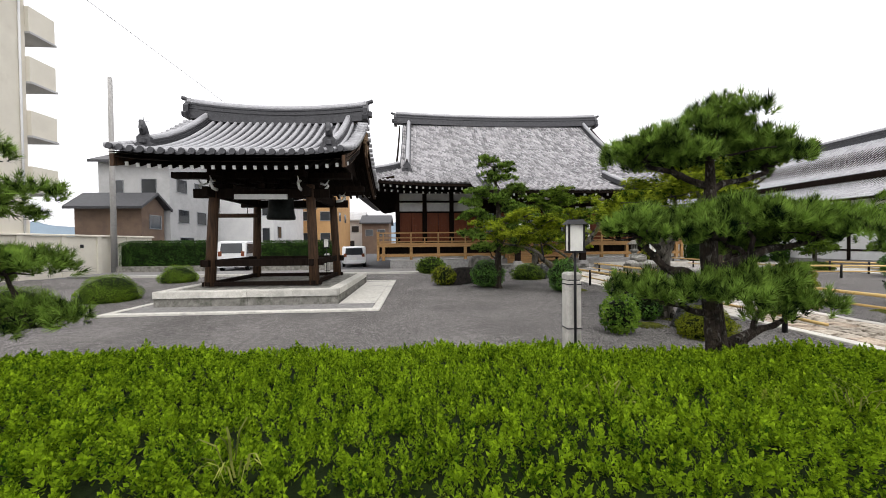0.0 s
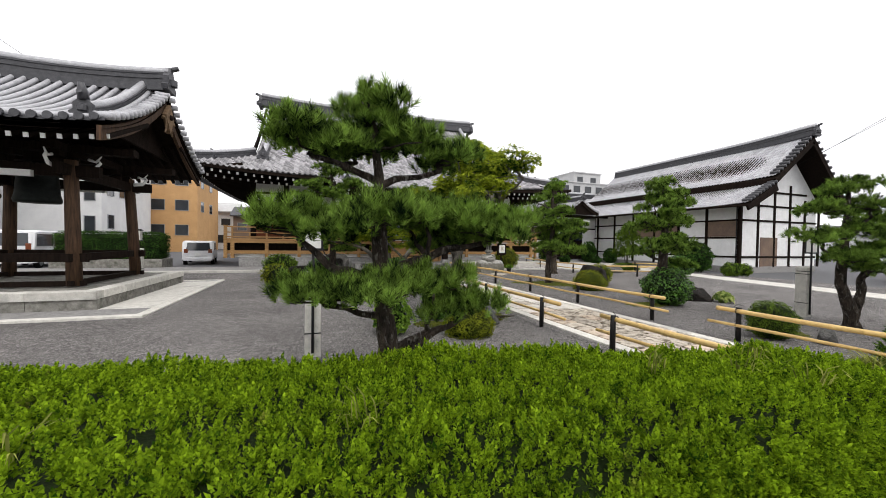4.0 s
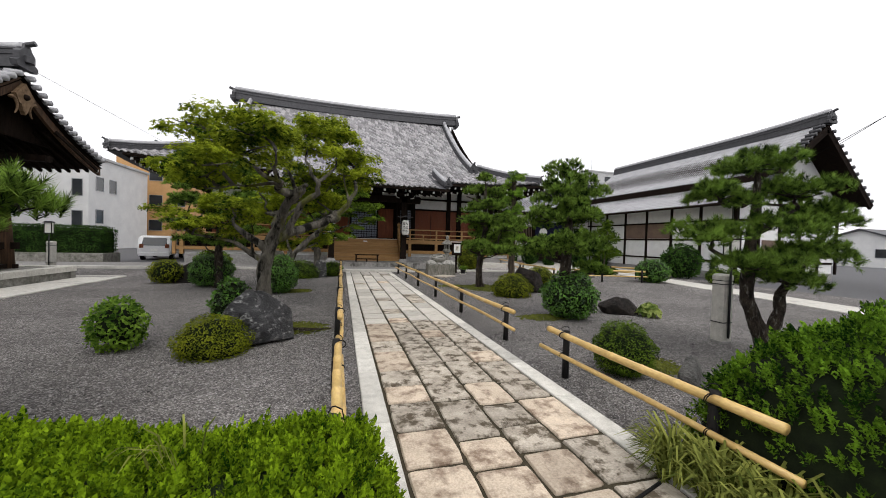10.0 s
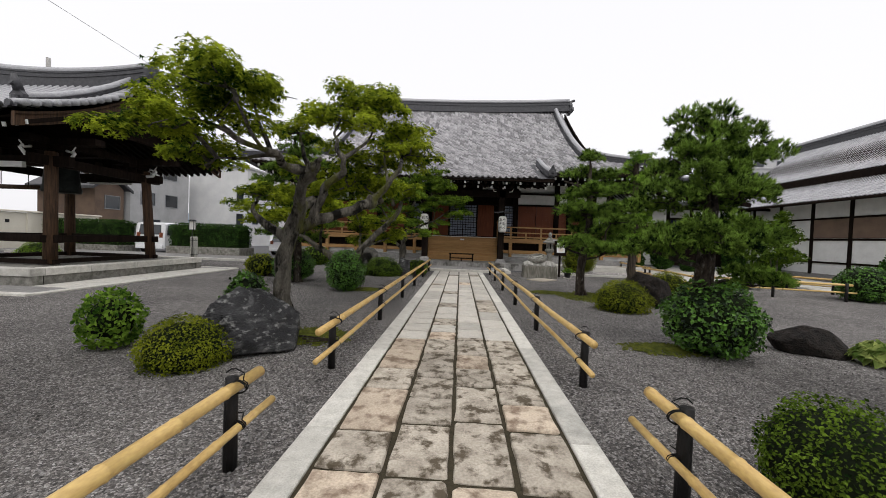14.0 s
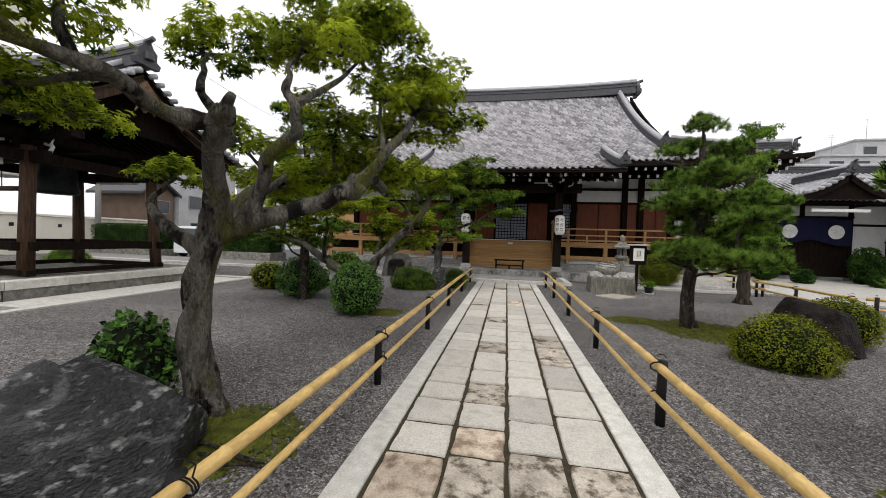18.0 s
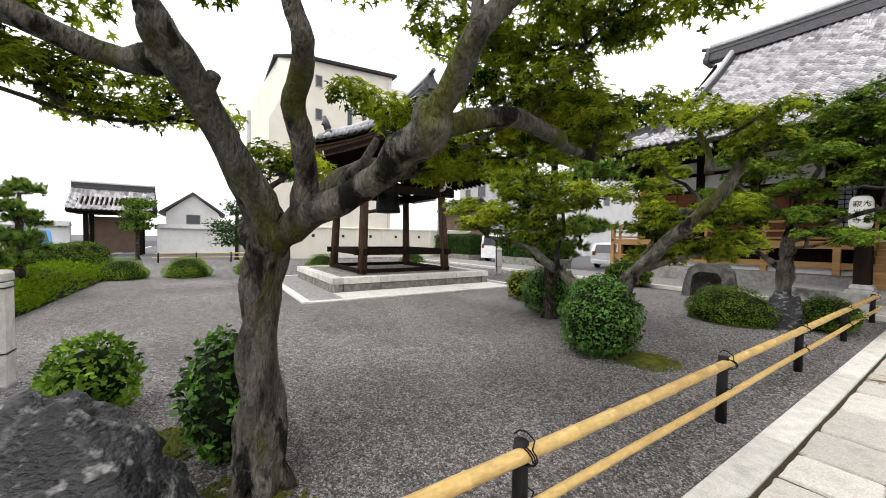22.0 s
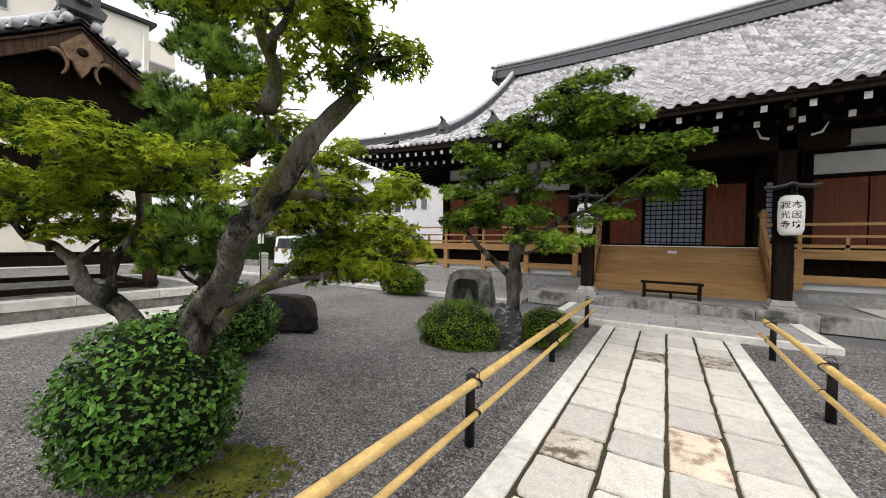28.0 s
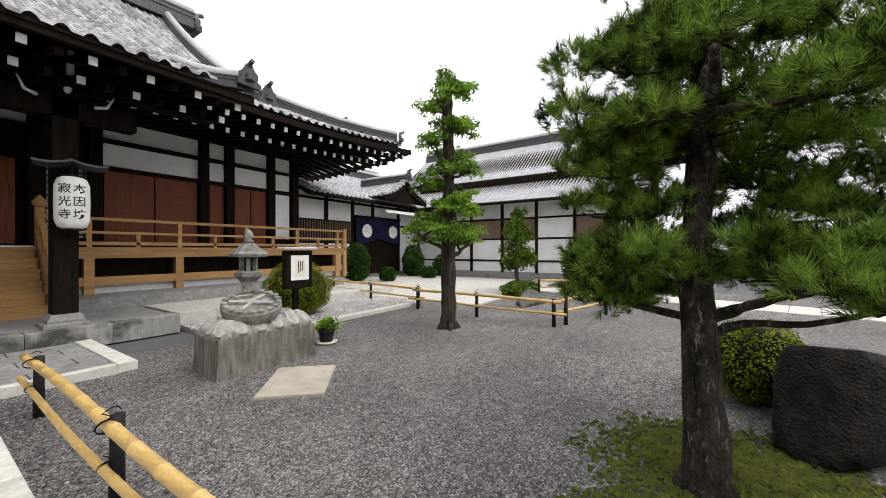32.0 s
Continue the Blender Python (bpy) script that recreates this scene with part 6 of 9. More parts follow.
# ---- trees ----
tree("garden_pine", "old cloud-pruned black pine with layered dark green pads", (-4.72, 3.68, 0),
     [(0, 0, -0.1, 0.12), (-0.03, 0.0, 0.5, 0.1), (-0.08, 0, 1.0, 0.085), (-0.14, -0.02, 1.6, 0.07), (-0.15, -0.05, 2.15, 0.05), (-0.2, -0.1, 2.45, 0.03)],
     [((-0.02, 0, 0.4), (0.3, 0.05, 0.62), 0.065, 0.05), ((0.3, 0.05, 0.62), (0.75, 0.0, 0.85), 0.05, 0.02), ((-0.02, 0, 0.55), (0.35, 0.0, 0.72), 0.045, 0.03), ((-0.1, 0, 1.2), (-0.55, 0.0, 1.35), 0.055, 0.04), ((-0.55, 0, 1.35), (-0.85, 0.0, 1.62), 0.04, 0.02),
      ((-0.1, 0, 1.3), (0.35, 0.05, 1.45), 0.055, 0.045), ((0.35, 0.05, 1.45), (1.1, 0.0, 1.65), 0.045, 0.02), ((-0.08, 0, 0.9), (-0.6, 0.0, 1.02), 0.04, 0.018), ((-0.15, -0.05, 2.1), (0.45, -0.05, 2.3), 0.04, 0.02), ((-0.15, -0.05, 2.15), (-0.75, 0.0, 2.35), 0.04, 0.02)],
     [(-0.2, -0.1, 2.5, 0.52, 0.48, 0.2), (-0.75, 0.0, 2.45, 0.42, 0.42, 0.16), (0.4, -0.05, 2.4, 0.4, 0.4, 0.15), (-0.3, 0.35, 2.52, 0.48, 0.4, 0.18), (-0.25, -0.25, 2.72, 0.32, 0.32, 0.13),
      (-0.8, 0.0, 1.72, 0.46, 0.42, 0.17), (-0.2, -0.4, 1.78, 0.46, 0.4, 0.17), (0.35, 0.05, 1.85, 0.48, 0.42, 0.17), (0.95, -0.1, 1.74, 0.46, 0.42, 0.18), (1.2, 0.1, 1.78, 0.34, 0.34, 0.14), (0.2, 0.4, 1.8, 0.46, 0.38, 0.16), (0.65, 0.3, 1.58, 0.42, 0.38, 0.14),
      (-0.65, 0.0, 1.1, 0.42, 0.4, 0.12), (-0.1, -0.3, 1.15, 0.42, 0.36, 0.12), (0.4, 0.0, 1.18, 0.4, 0.36, 0.12), (0.7, 0.0, 0.93, 0.44, 0.36, 0.12)],
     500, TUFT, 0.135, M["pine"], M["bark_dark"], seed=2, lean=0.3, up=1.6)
tree("garden_maple", "old maple with a mossy forked grey trunk and sawn-off stem", (-2.5, 7.52, 0),
     [(0.03, 0, -0.1, 0.15), (0, 0, 0.2, 0.135), (-0.06, 0.02, 0.5, 0.125), (-0.05, 0.01, 0.95, 0.115), (0.02, 0.02, 1.35, 0.12), (0.1, 0.02, 1.62, 0.115), (0.2, -0.12, 1.9, 0.088), (0.3, -0.26, 2.15, 0.08), (0.45, -0.36, 2.3, 0.095), (0.54, -0.42, 2.38, 0.08), (0.57, -0.43, 2.43, 0.055)],
     [((0.05, 0.06, 1.5), (0.36, 0.25, 1.7), 0.098, 0.084), ((0.35, 0.25, 1.69), (0.59, 0.38, 1.79), 0.082, 0.076), ((0.58, 0.37, 1.78), (0.85, 0.46, 1.88), 0.076, 0.078), ((0.84, 0.46, 1.87), (1.1, 0.52, 2.0), 0.078, 0.095), ((1.08, 0.51, 1.98), (1.14, 0.53, 2.1), 0.1, 0.075),
      ((1.12, 0.52, 2.06), (1.36, 0.56, 2.3), 0.058, 0.046), ((1.36, 0.56, 2.3), (1.5, 0.9, 2.7), 0.045, 0.033), ((1.5, 0.9, 2.7), (1.48, 1.4, 3.15), 0.032, 0.015), ((1.36, 0.56, 2.3), (1.25, 0.75, 2.85), 0.028, 0.013),
      ((1.1, 0.54, 2.02), (1.12, 1.0, 2.16), 0.055, 0.045), ((1.12, 1.0, 2.16), (1.09, 1.37, 2.12), 0.045, 0.04), ((1.09, 1.37, 2.12), (0.91, 1.98, 2.13), 0.038, 0.028), ((0.91, 1.98, 2.13), (0.5, 2.5, 2.3), 0.027, 0.014), ((1.1, 1.2, 2.14), (0.7, 1.6, 2.4), 0.028, 0.012),
      ((0.28, 0.2, 1.68), (0.36, 0.19, 1.89), 0.072, 0.062), ((0.36, 0.19, 1.89), (0.52, 0.09, 2.2), 0.06, 0.052), ((0.52, 0.09, 2.2), (0.78, 0.08, 2.4), 0.052, 0.05), ((0.78, 0.08, 2.4), (0.8, 0.02, 2.6), 0.048, 0.04), ((0.8, 0.02, 2.6), (0.55, 0.3, 3.05), 0.036, 0.02), ((0.55, 0.3, 3.05), (0.5, 0.7, 3.6), 0.022, 0.012), ((0.8, 0.02, 2.6), (1.1, 0.35, 3.0), 0.034, 0.016), ((1.1, 0.35, 3.0), (0.95, 1.0, 3.6), 0.018, 0.01),
      ((0.5, -0.38, 2.32), (0.24, -0.62, 2.35), 0.066, 0.055), ((0.24, -0.62, 2.35), (0.32, -0.94, 2.41), 0.053, 0.047), ((0.32, -0.94, 2.41), (0.34, -1.32, 2.39), 0.045, 0.032), ((0.34, -1.32, 2.39), (-0.05, -1.77, 2.55), 0.03, 0.015), ((0.32, -0.94, 2.41), (-0.25, -1.22, 2.3), 0.028, 0.013), ((0.34, -1.32, 2.39), (0.4, -1.9, 2.7), 0.025, 0.012), ((-0.25, -1.22, 2.3), (-0.75, -0.7, 2.3), 0.02, 0.01),
      ((0.5, -0.4, 2.36), (0.66, -0.48, 2.48), 0.05, 0.03), ((0.5, -0.38, 2.36), (0.44, -0.5, 2.5), 0.045, 0.024), ((0.36, -0.28, 2.16), (0.5, -0.24, 2.27), 0.045, 0.03),
      ((0.0, 0.08, 1.5), (0.1, 0.62, 2.03), 0.08, 0.06), ((0.1, 0.62, 2.03), (-0.19, 1.03, 2.07), 0.058, 0.045), ((-0.19, 1.03, 2.07), (-0.5, 1.5, 2.15), 0.042, 0.018), ((-0.19, 1.03, 2.07), (0.35, 1.6, 2.4), 0.034, 0.014), ((0.08, 0.5, 1.92), (0.36, 0.6, 2.15), 0.05, 0.02),
      ((-0.02, 0.05, 1.32), (-0.3, -0.05, 1.58), 0.075, 0.06), ((-0.3, -0.05, 1.58), (-0.55, 0.0, 1.78), 0.055, 0.028)],
     [(-0.15, -1.4, 2.8, 0.75, 0.6, 0.32), (-0.65, -1.1, 2.5, 0.55, 0.5, 0.26), (0.25, -1.8, 2.95, 0.55, 0.5, 0.28), (-0.85, -0.5, 2.45, 0.5, 0.45, 0.2), (-0.45, -1.9, 2.5, 0.5, 0.45, 0.22), (-0.55, -1.3, 3.1, 0.6, 0.5, 0.28), (0.1, -1.1, 3.15, 0.5, 0.45, 0.24), (0.3, -0.3, 2.92, 0.32, 0.32, 0.2),
      (0.55, 0.8, 3.75, 0.6, 0.6, 0.32), (0.95, 0.5, 3.3, 0.5, 0.5, 0.26), (0.2, 0.7, 3.4, 0.5, 0.5, 0.26), (0.85, 1.4, 4.05, 0.6, 0.5, 0.32), (1.15, 1.0, 3.75, 0.5, 0.5, 0.28),
      (1.45, 1.4, 3.3, 0.6, 0.6, 0.32), (1.72, 1.7, 2.95, 0.48, 0.48, 0.26), (1.25, 1.9, 3.6, 0.5, 0.5, 0.28), (1.6, 1.15, 3.0, 0.42, 0.42, 0.22), (1.3, 0.75, 2.95, 0.32, 0.32, 0.18),
      (0.45, 1.7, 2.55, 0.7, 0.7, 0.3), (0.85, 2.1, 2.4, 0.55, 0.55, 0.24), (-0.15, 2.0, 2.4, 0.6, 0.55, 0.25), (0.4, 1.5, 3.0, 0.65, 0.6, 0.3), (0.95, 1.8, 2.9, 0.5, 0.5, 0.26), (-0.45, 1.5, 2.2, 0.5, 0.45, 0.18), (0.2, 2.4, 2.6, 0.55, 0.5, 0.22), (-0.15, 1.2, 2.15, 0.5, 0.45, 0.16), (-0.6, 0.3, 2.1, 0.4, 0.4, 0.16), (-0.35, 0.95, 2.6, 0.5, 0.45, 0.2)],
     840, MAPLE5, 0.052, M["maple"], M["bark"], seed=5, lean=0.42, strands=4)
tree("garden_maple", "leaning maple with a twisted split trunk", (-2.85, 11.98, 0),
     [(0, 0, -0.1, 0.14), (0.02, -0.02, 0.4, 0.115), (0.1, -0.08, 0.8, 0.1), (0.24, -0.12, 1.1, 0.095), (0.52, -0.1, 1.39, 0.092), (0.72, -0.16, 1.6, 0.078), (0.98, -0.1, 1.86, 0.08), (1.2, -0.04, 2.15, 0.068), (1.25, 0.25, 2.5, 0.05)],
     [((-0.02, 0, 0.2), (-0.5, -0.2, 0.85), 0.11, 0.09), ((-0.5, -0.2, 0.85), (-1.2, -0.4, 1.4), 0.09, 0.05), ((-1.2, -0.4, 1.4), (-2.2, -0.5, 1.6), 0.05, 0.025), ((0.45, -0.1, 1.35), (0.9, -0.2, 1.72), 0.06, 0.07), ((1.1, -0.2, 2.3), (1.0, -0.1, 3.0), 0.045, 0.02), ((0.8, -0.1, 1.9), (1.0, 0.8, 1.95), 0.04, 0.02), ((0.4, -0.05, 1.2), (0.9, 0.75, 1.5), 0.035, 0.015), ((-0.8, -0.3, 1.1), (-0.9, -0.1, 2.1), 0.04, 0.02), ((0.25, -0.05, 1.0), (-0.05, 0.85, 1.45), 0.05, 0.03), ((-0.05, 0.85, 1.45), (-0.25, 1.7, 1.7), 0.03, 0.015)],
     [(1.35, -0.25, 2.75, 0.5, 0.5, 0.24), (0.9, -0.15, 3.0, 0.42, 0.42, 0.2), (1.5, 0.05, 2.6, 0.35, 0.35, 0.18), (0.8, 1.0, 1.45, 0.5, 0.45, 0.24), (-0.9, -0.3, 2.1, 0.6, 0.5, 0.26), (-1.6, -0.5, 1.95, 0.6, 0.5, 0.24), (-2.3, -0.5, 1.8, 0.5, 0.45, 0.2), (-0.35, -0.1, 2.2, 0.4, 0.4, 0.2), (-1.3, -0.2, 1.65, 0.5, 0.4, 0.18), (-2.0, -0.2, 2.3, 0.4, 0.4, 0.16), (-1.55, -0.65, 2.5, 0.6, 0.5, 0.26), (-0.7, -0.6, 2.35, 0.55, 0.5, 0.26), (-2.7, -0.6, 2.15, 0.55, 0.5, 0.22), (0.95, 0.75, 1.55, 0.55, 0.45, 0.26), (1.0, 0.85, 2.0, 0.5, 0.45, 0.22), (0.5, 0.3, 1.9, 0.5, 0.45, 0.24), (-2.0, -0.6, 1.9, 0.6, 0.5, 0.22), (-0.15, 1.15, 1.8, 0.5, 0.5, 0.28), (-0.2, 1.55, 1.38, 0.5, 0.45, 0.28), (-0.1, 1.05, 1.35, 0.42, 0.42, 0.24), (-0.35, 1.85, 2.0, 0.5, 0.45, 0.26), (-0.25, 0.95, 2.3, 0.45, 0.45, 0.26), (0.05, 1.65, 1.75, 0.5, 0.45, 0.24), (-0.2, 1.45, 2.5, 0.42, 0.42, 0.24), (0.4, 0.2, 2.6, 0.45, 0.42, 0.24)],
     900, MAPLE5, 0.05, M["maple"], M["bark"], seed=8, lean=0.42, strands=3)
tree("garden_maple", "broad dark green maple before the hall stairs", (-2.3, 16.75, 0),
     [(0, 0, -0.1, 0.17), (0.02, 0, 0.4, 0.15), (0.05, 0, 0.9, 0.13), (0.1, -0.1, 1.5, 0.11), (0.2, -0.15, 2.2, 0.09), (0.5, -0.2, 2.9, 0.05)],
     [((0.05, 0, 1.0), (-0.9, -0.1, 1.9), 0.07, 0.03), ((0.1, -0.1, 1.6), (1.3, -0.4, 2.15), 0.065, 0.03), ((0.2, -0.1, 2.0), (-0.9, 0, 2.9), 0.05, 0.02), ((0.3, -0.2, 2.5), (1.2, -0.2, 3.0), 0.045, 0.02), ((0.1, -0.1, 1.3), (0.5, -0.9, 1.5), 0.045, 0.02)],
     [(1.1, -0.3, 3.5, 0.65, 0.55, 0.3), (0.45, -0.1, 3.4, 0.6, 0.55, 0.28), (1.8, -0.4, 2.97, 0.6, 0.5, 0.26), (2.1, -0.5, 2.42, 0.42, 0.42, 0.2), (1.25, -0.6, 2.72, 0.7, 0.5, 0.28), (-0.35, -0.1, 3.02, 0.65, 0.55, 0.26), (-0.95, 0, 2.62, 0.6, 0.5, 0.24), (0.25, -0.5, 2.52, 0.65, 0.5, 0.26), (-0.55, -0.3, 2.07, 0.55, 0.5, 0.22), (-1.25, 0.1, 2.02, 0.45, 0.45, 0.2), (0.95, -1.2, 1.67, 0.55, 0.5, 0.2), (0.55, -1, 2.02, 0.45, 0.45, 0.18), (1.55, -0.4, 2.07, 0.5, 0.45, 0.2), (0.75, -0.2, 3.9, 0.55, 0.5, 0.28), (1.4, -0.3, 3.7, 0.55, 0.5, 0.26), (-0.05, 0, 3.7, 0.6, 0.5, 0.26), (2.15, -0.4, 2.87, 0.45, 0.45, 0.22), (-0.75, 0, 3.3, 0.55, 0.5, 0.24), (0.75, -0.7, 3.07, 0.6, 0.5, 0.24), (1.6, -0.3, 3.5, 0.6, 0.5, 0.3), (2.2, -0.3, 3, 0.5, 0.45, 0.24), (2.45, -0.3, 2.5, 0.42, 0.42, 0.2), (1.3, -0.3, 4.05, 0.5, 0.45, 0.26), (-0.6, -0.2, 2.2, 0.6, 0.5, 0.24), (0.3, -0.4, 2.1, 0.5, 0.45, 0.2)],
     900, MAPLE5, 0.052, M["maple_dark"], M["bark"], seed=11, lean=0.42, strands=3)
tree("garden_pine", "tall cloud-pruned pine between the clipped bushes", (-4.85, 12.95, 0),
     [(0, 0, -0.1, 0.13), (0, 0, 1.0, 0.11), (0.05, 0, 2.2, 0.09), (0, 0.05, 3.2, 0.06), (-0.15, -0.05, 4.3, 0.03)],
     [((0, 0, 1.3), (0.8, -0.2, 1.5), 0.045, 0.02), ((0.02, 0, 1.8), (-0.8, 0, 2.0), 0.045, 0.02), ((0.03, 0, 2.5), (0.8, 0.1, 2.6), 0.04, 0.02), ((0, 0, 3.1), (-0.6, 0, 3.25), 0.035, 0.02)],
     [(0, 0, 3.95, 0.6, 0.55, 0.24), (0.6, 0, 3.5, 0.5, 0.5, 0.22), (-0.6, 0, 3.4, 0.55, 0.5, 0.22), (0.75, 0.1, 2.75, 0.62, 0.55, 0.24), (-0.75, 0, 2.6, 0.62, 0.55, 0.24), (0.8, -0.2, 1.75, 0.6, 0.5, 0.22), (-0.85, 0, 1.9, 0.55, 0.5, 0.22), (0.15, -0.4, 2.2, 0.55, 0.45, 0.22), (0.1, -0.2, 3.1, 0.5, 0.45, 0.2), (-0.4, -0.15, 4.45, 0.45, 0.42, 0.22), (0.25, -0.1, 4.25, 0.42, 0.4, 0.2), (-0.9, -0.1, 3.0, 0.42, 0.4, 0.18), (0.45, -0.35, 1.35, 0.5, 0.42, 0.18), (-0.5, -0.3, 1.45, 0.5, 0.42, 0.18)],
     420, TUFT, 0.125, M["pine"], M["bark_dark"], seed=13)
tree("garden_pine", "pruned pine with open drooping pads on a mossy mound", (3.5, 12.5, 0),
     [(0, 0, -0.1, 0.14), (-0.05, 0, 0.6, 0.112), (0.05, 0.05, 1.4, 0.1), (0.15, 0, 2.2, 0.09), (0.1, 0, 3.0, 0.065), (0.1, 0, 3.7, 0.035)],
     [((0.0, 0, 1.0), (0.2, -0.8, 1.2), 0.032, 0.014), ((0.02, 0, 1.1), (0.1, 0.55, 1.18), 0.035, 0.015), ((0.05, 0, 1.1), (-0.55, -0.3, 1.35), 0.04, 0.02), ((0.1, 0, 1.3), (1.0, 0, 1.4), 0.05, 0.02), ((0.15, 0, 2.2), (-0.9, 0, 2.45), 0.05, 0.02), ((0.12, 0, 2.4), (1.1, -0.2, 2.5), 0.05, 0.02), ((0.1, 0, 3.0), (-0.6, 0, 3.2), 0.04, 0.02)],
     [(0.1, 0, 3.85, 0.35, 0.35, 0.16), (-0.15, 0.2, 3.45, 0.42, 0.42, 0.18), (0.6, 0.2, 3.4, 0.42, 0.42, 0.18),
      (0.1, 0.5, 2.95, 0.5, 0.48, 0.22), (0.1, -0.65, 2.85, 0.46, 0.42, 0.18), (-0.3, 0.0, 2.8, 0.45, 0.42, 0.18), (0.65, 0.0, 2.95, 0.42, 0.42, 0.17),
      (-0.15, 0.42, 2.4, 0.55, 0.48, 0.2), (-0.3, -0.55, 2.4, 0.55, 0.5, 0.2), (0.7, 0.4, 2.4, 0.55, 0.5, 0.22), (0.7, -0.6, 2.4, 0.55, 0.5, 0.22), (0.1, 0.0, 2.35, 0.5, 0.45, 0.2),
      (0.0, 0.4, 1.5, 0.52, 0.48, 0.22), (-0.3, -0.6, 1.5, 0.52, 0.48, 0.22), (0.75, 0.15, 1.5, 0.55, 0.5, 0.22), (0.25, 0.6, 1.2, 0.42, 0.4, 0.15), (0.25, -0.95, 1.3, 0.48, 0.42, 0.17), (0.9, -0.6, 1.35, 0.5, 0.45, 0.18), (0.4, -0.5, 1.8, 0.5, 0.45, 0.2), (0.2, 0.45, 1.85, 0.48, 0.45, 0.18), (0.8, -0.35, 2.1, 0.5, 0.45, 0.18), (0.35, -0.95, 2.05, 0.42, 0.4, 0.16), (0.1, 0.55, 2.15, 0.42, 0.4, 0.16)],
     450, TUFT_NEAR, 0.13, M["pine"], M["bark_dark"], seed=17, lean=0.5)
tree("garden_pine", "dense tiered dark pine rising from a clipped shrub", (3.5, 7.5, 0),
     [(0, 0, -0.1, 0.13), (0, 0, 1.0, 0.115), (0.05, 0, 2.0, 0.09), (0, 0, 3.2, 0.04)],
     [((0, 0, 1.2), (-0.7, 0, 1.4), 0.04, 0.02), ((0, 0, 1.5), (0.8, 0, 1.6), 0.04, 0.02), ((0.03, 0, 2.1), (-0.8, 0, 2.25), 0.04, 0.02), ((0.03, 0, 2.3), (0.8, 0, 2.4), 0.04, 0.02)],
     [(0.00, 0.00, 3.13, 0.53, 0.51, 0.33), (-0.36, 0.00, 2.73, 0.51, 0.47, 0.30), (0.40, 0.00, 2.73, 0.51, 0.47, 0.30), (-0.50, 0.00, 2.18, 0.55, 0.51, 0.30), (0.50, 0.08, 2.23, 0.55, 0.51, 0.30), (0.00, -0.32, 2.38, 0.51, 0.42, 0.30), (-0.47, -0.08, 1.53, 0.55, 0.51, 0.30), (0.54, 0.00, 1.58, 0.55, 0.51, 0.30), (0.00, -0.40, 1.63, 0.51, 0.42, 0.30), (0.65, 0.00, 1.03, 0.42, 0.42, 0.25)],
     900, TUFT_FAR, 0.085, M["pine"], M["bark_dark"], seed=19)
tree("garden_pine", "low spreading pine with a forked trunk and flat pads", (4.5, 4.2, 0),
     [(0, 0, -0.1, 0.12), (-0.1, 0, 0.4, 0.1), (-0.3, 0.05, 0.9, 0.085), (-0.38, 0, 1.5, 0.075), (-0.3, 0, 2.3, 0.05), (-0.3, 0, 2.7, 0.03)],
     [((0, 0, 0.2), (0.25, 0, 1.0), 0.09, 0.06), ((0.25, 0, 1.0), (1.1, 0, 1.8), 0.06, 0.03), ((-0.38, 0, 1.3), (-1.1, 0, 1.6), 0.05, 0.02), ((-0.35, 0, 1.8), (0.5, 0, 2.2), 0.045, 0.02)],
     [(-0.35, 0, 2.75, 0.55, 0.5, 0.2), (-0.85, 0.1, 2.3, 0.5, 0.48, 0.18), (0.3, -0.1, 2.42, 0.55, 0.5, 0.18), (1.0, 0, 2.12, 0.6, 0.5, 0.18), (-1.05, 0, 1.78, 0.5, 0.45, 0.17), (-0.1, -0.35, 1.9, 0.52, 0.45, 0.17),
      (0.85, -0.1, 1.58, 0.55, 0.45, 0.17), (-0.65, -0.25, 1.4, 0.48, 0.42, 0.16), (0.3, 0.15, 1.45, 0.5, 0.42, 0.15), (0.1, -0.2, 1.2, 0.42, 0.38, 0.13)],
     430, TUFT, 0.115, M["pine_light"], M["bark_dark"], seed=23, lean=0.55)
slim = [(0.55 * math.cos(i * 2.2) * (1.15 - i * 0.05), 0.55 * math.sin(i * 2.2) * (1.15 - i * 0.05), 1.75 + i * 0.27, 0.36 - i * 0.012, 0.36 - i * 0.012, 0.17) for i in range(12)]
tree("slender_tree", "slender hard-pruned tree with bright green feathery tufts", (6.72, 16.5, 0),
     [(0, 0, -0.1, 0.18), (0, 0, 0.5, 0.15), (0, 0, 1.6, 0.135), (0.03, 0, 3.0, 0.12), (0, 0, 4.3, 0.11), (0, 0, 4.85, 0.1)],
     [((0, 0, 1.4), (0.75, -0.1, 1.7), 0.05, 0.03), ((0, 0, 1.5), (-0.6, 0.2, 1.8), 0.05, 0.03)],
     slim + [(0.3 * math.cos(i * 1.9), 0.3 * math.sin(i * 1.9), 2.0 + i * 0.22, 0.34, 0.34, 0.16) for i in range(14)] + [(0, 0, 4.95, 0.33, 0.33, 0.22), (-0.15, -0.1, 1.9, 0.75, 0.7, 0.25), (0.1, -0.1, 2.5, 0.55, 0.55, 0.22)], 1500, LEAF, 0.052, M["fresh"], M["bark_brown"], seed=29, lean=0.8)
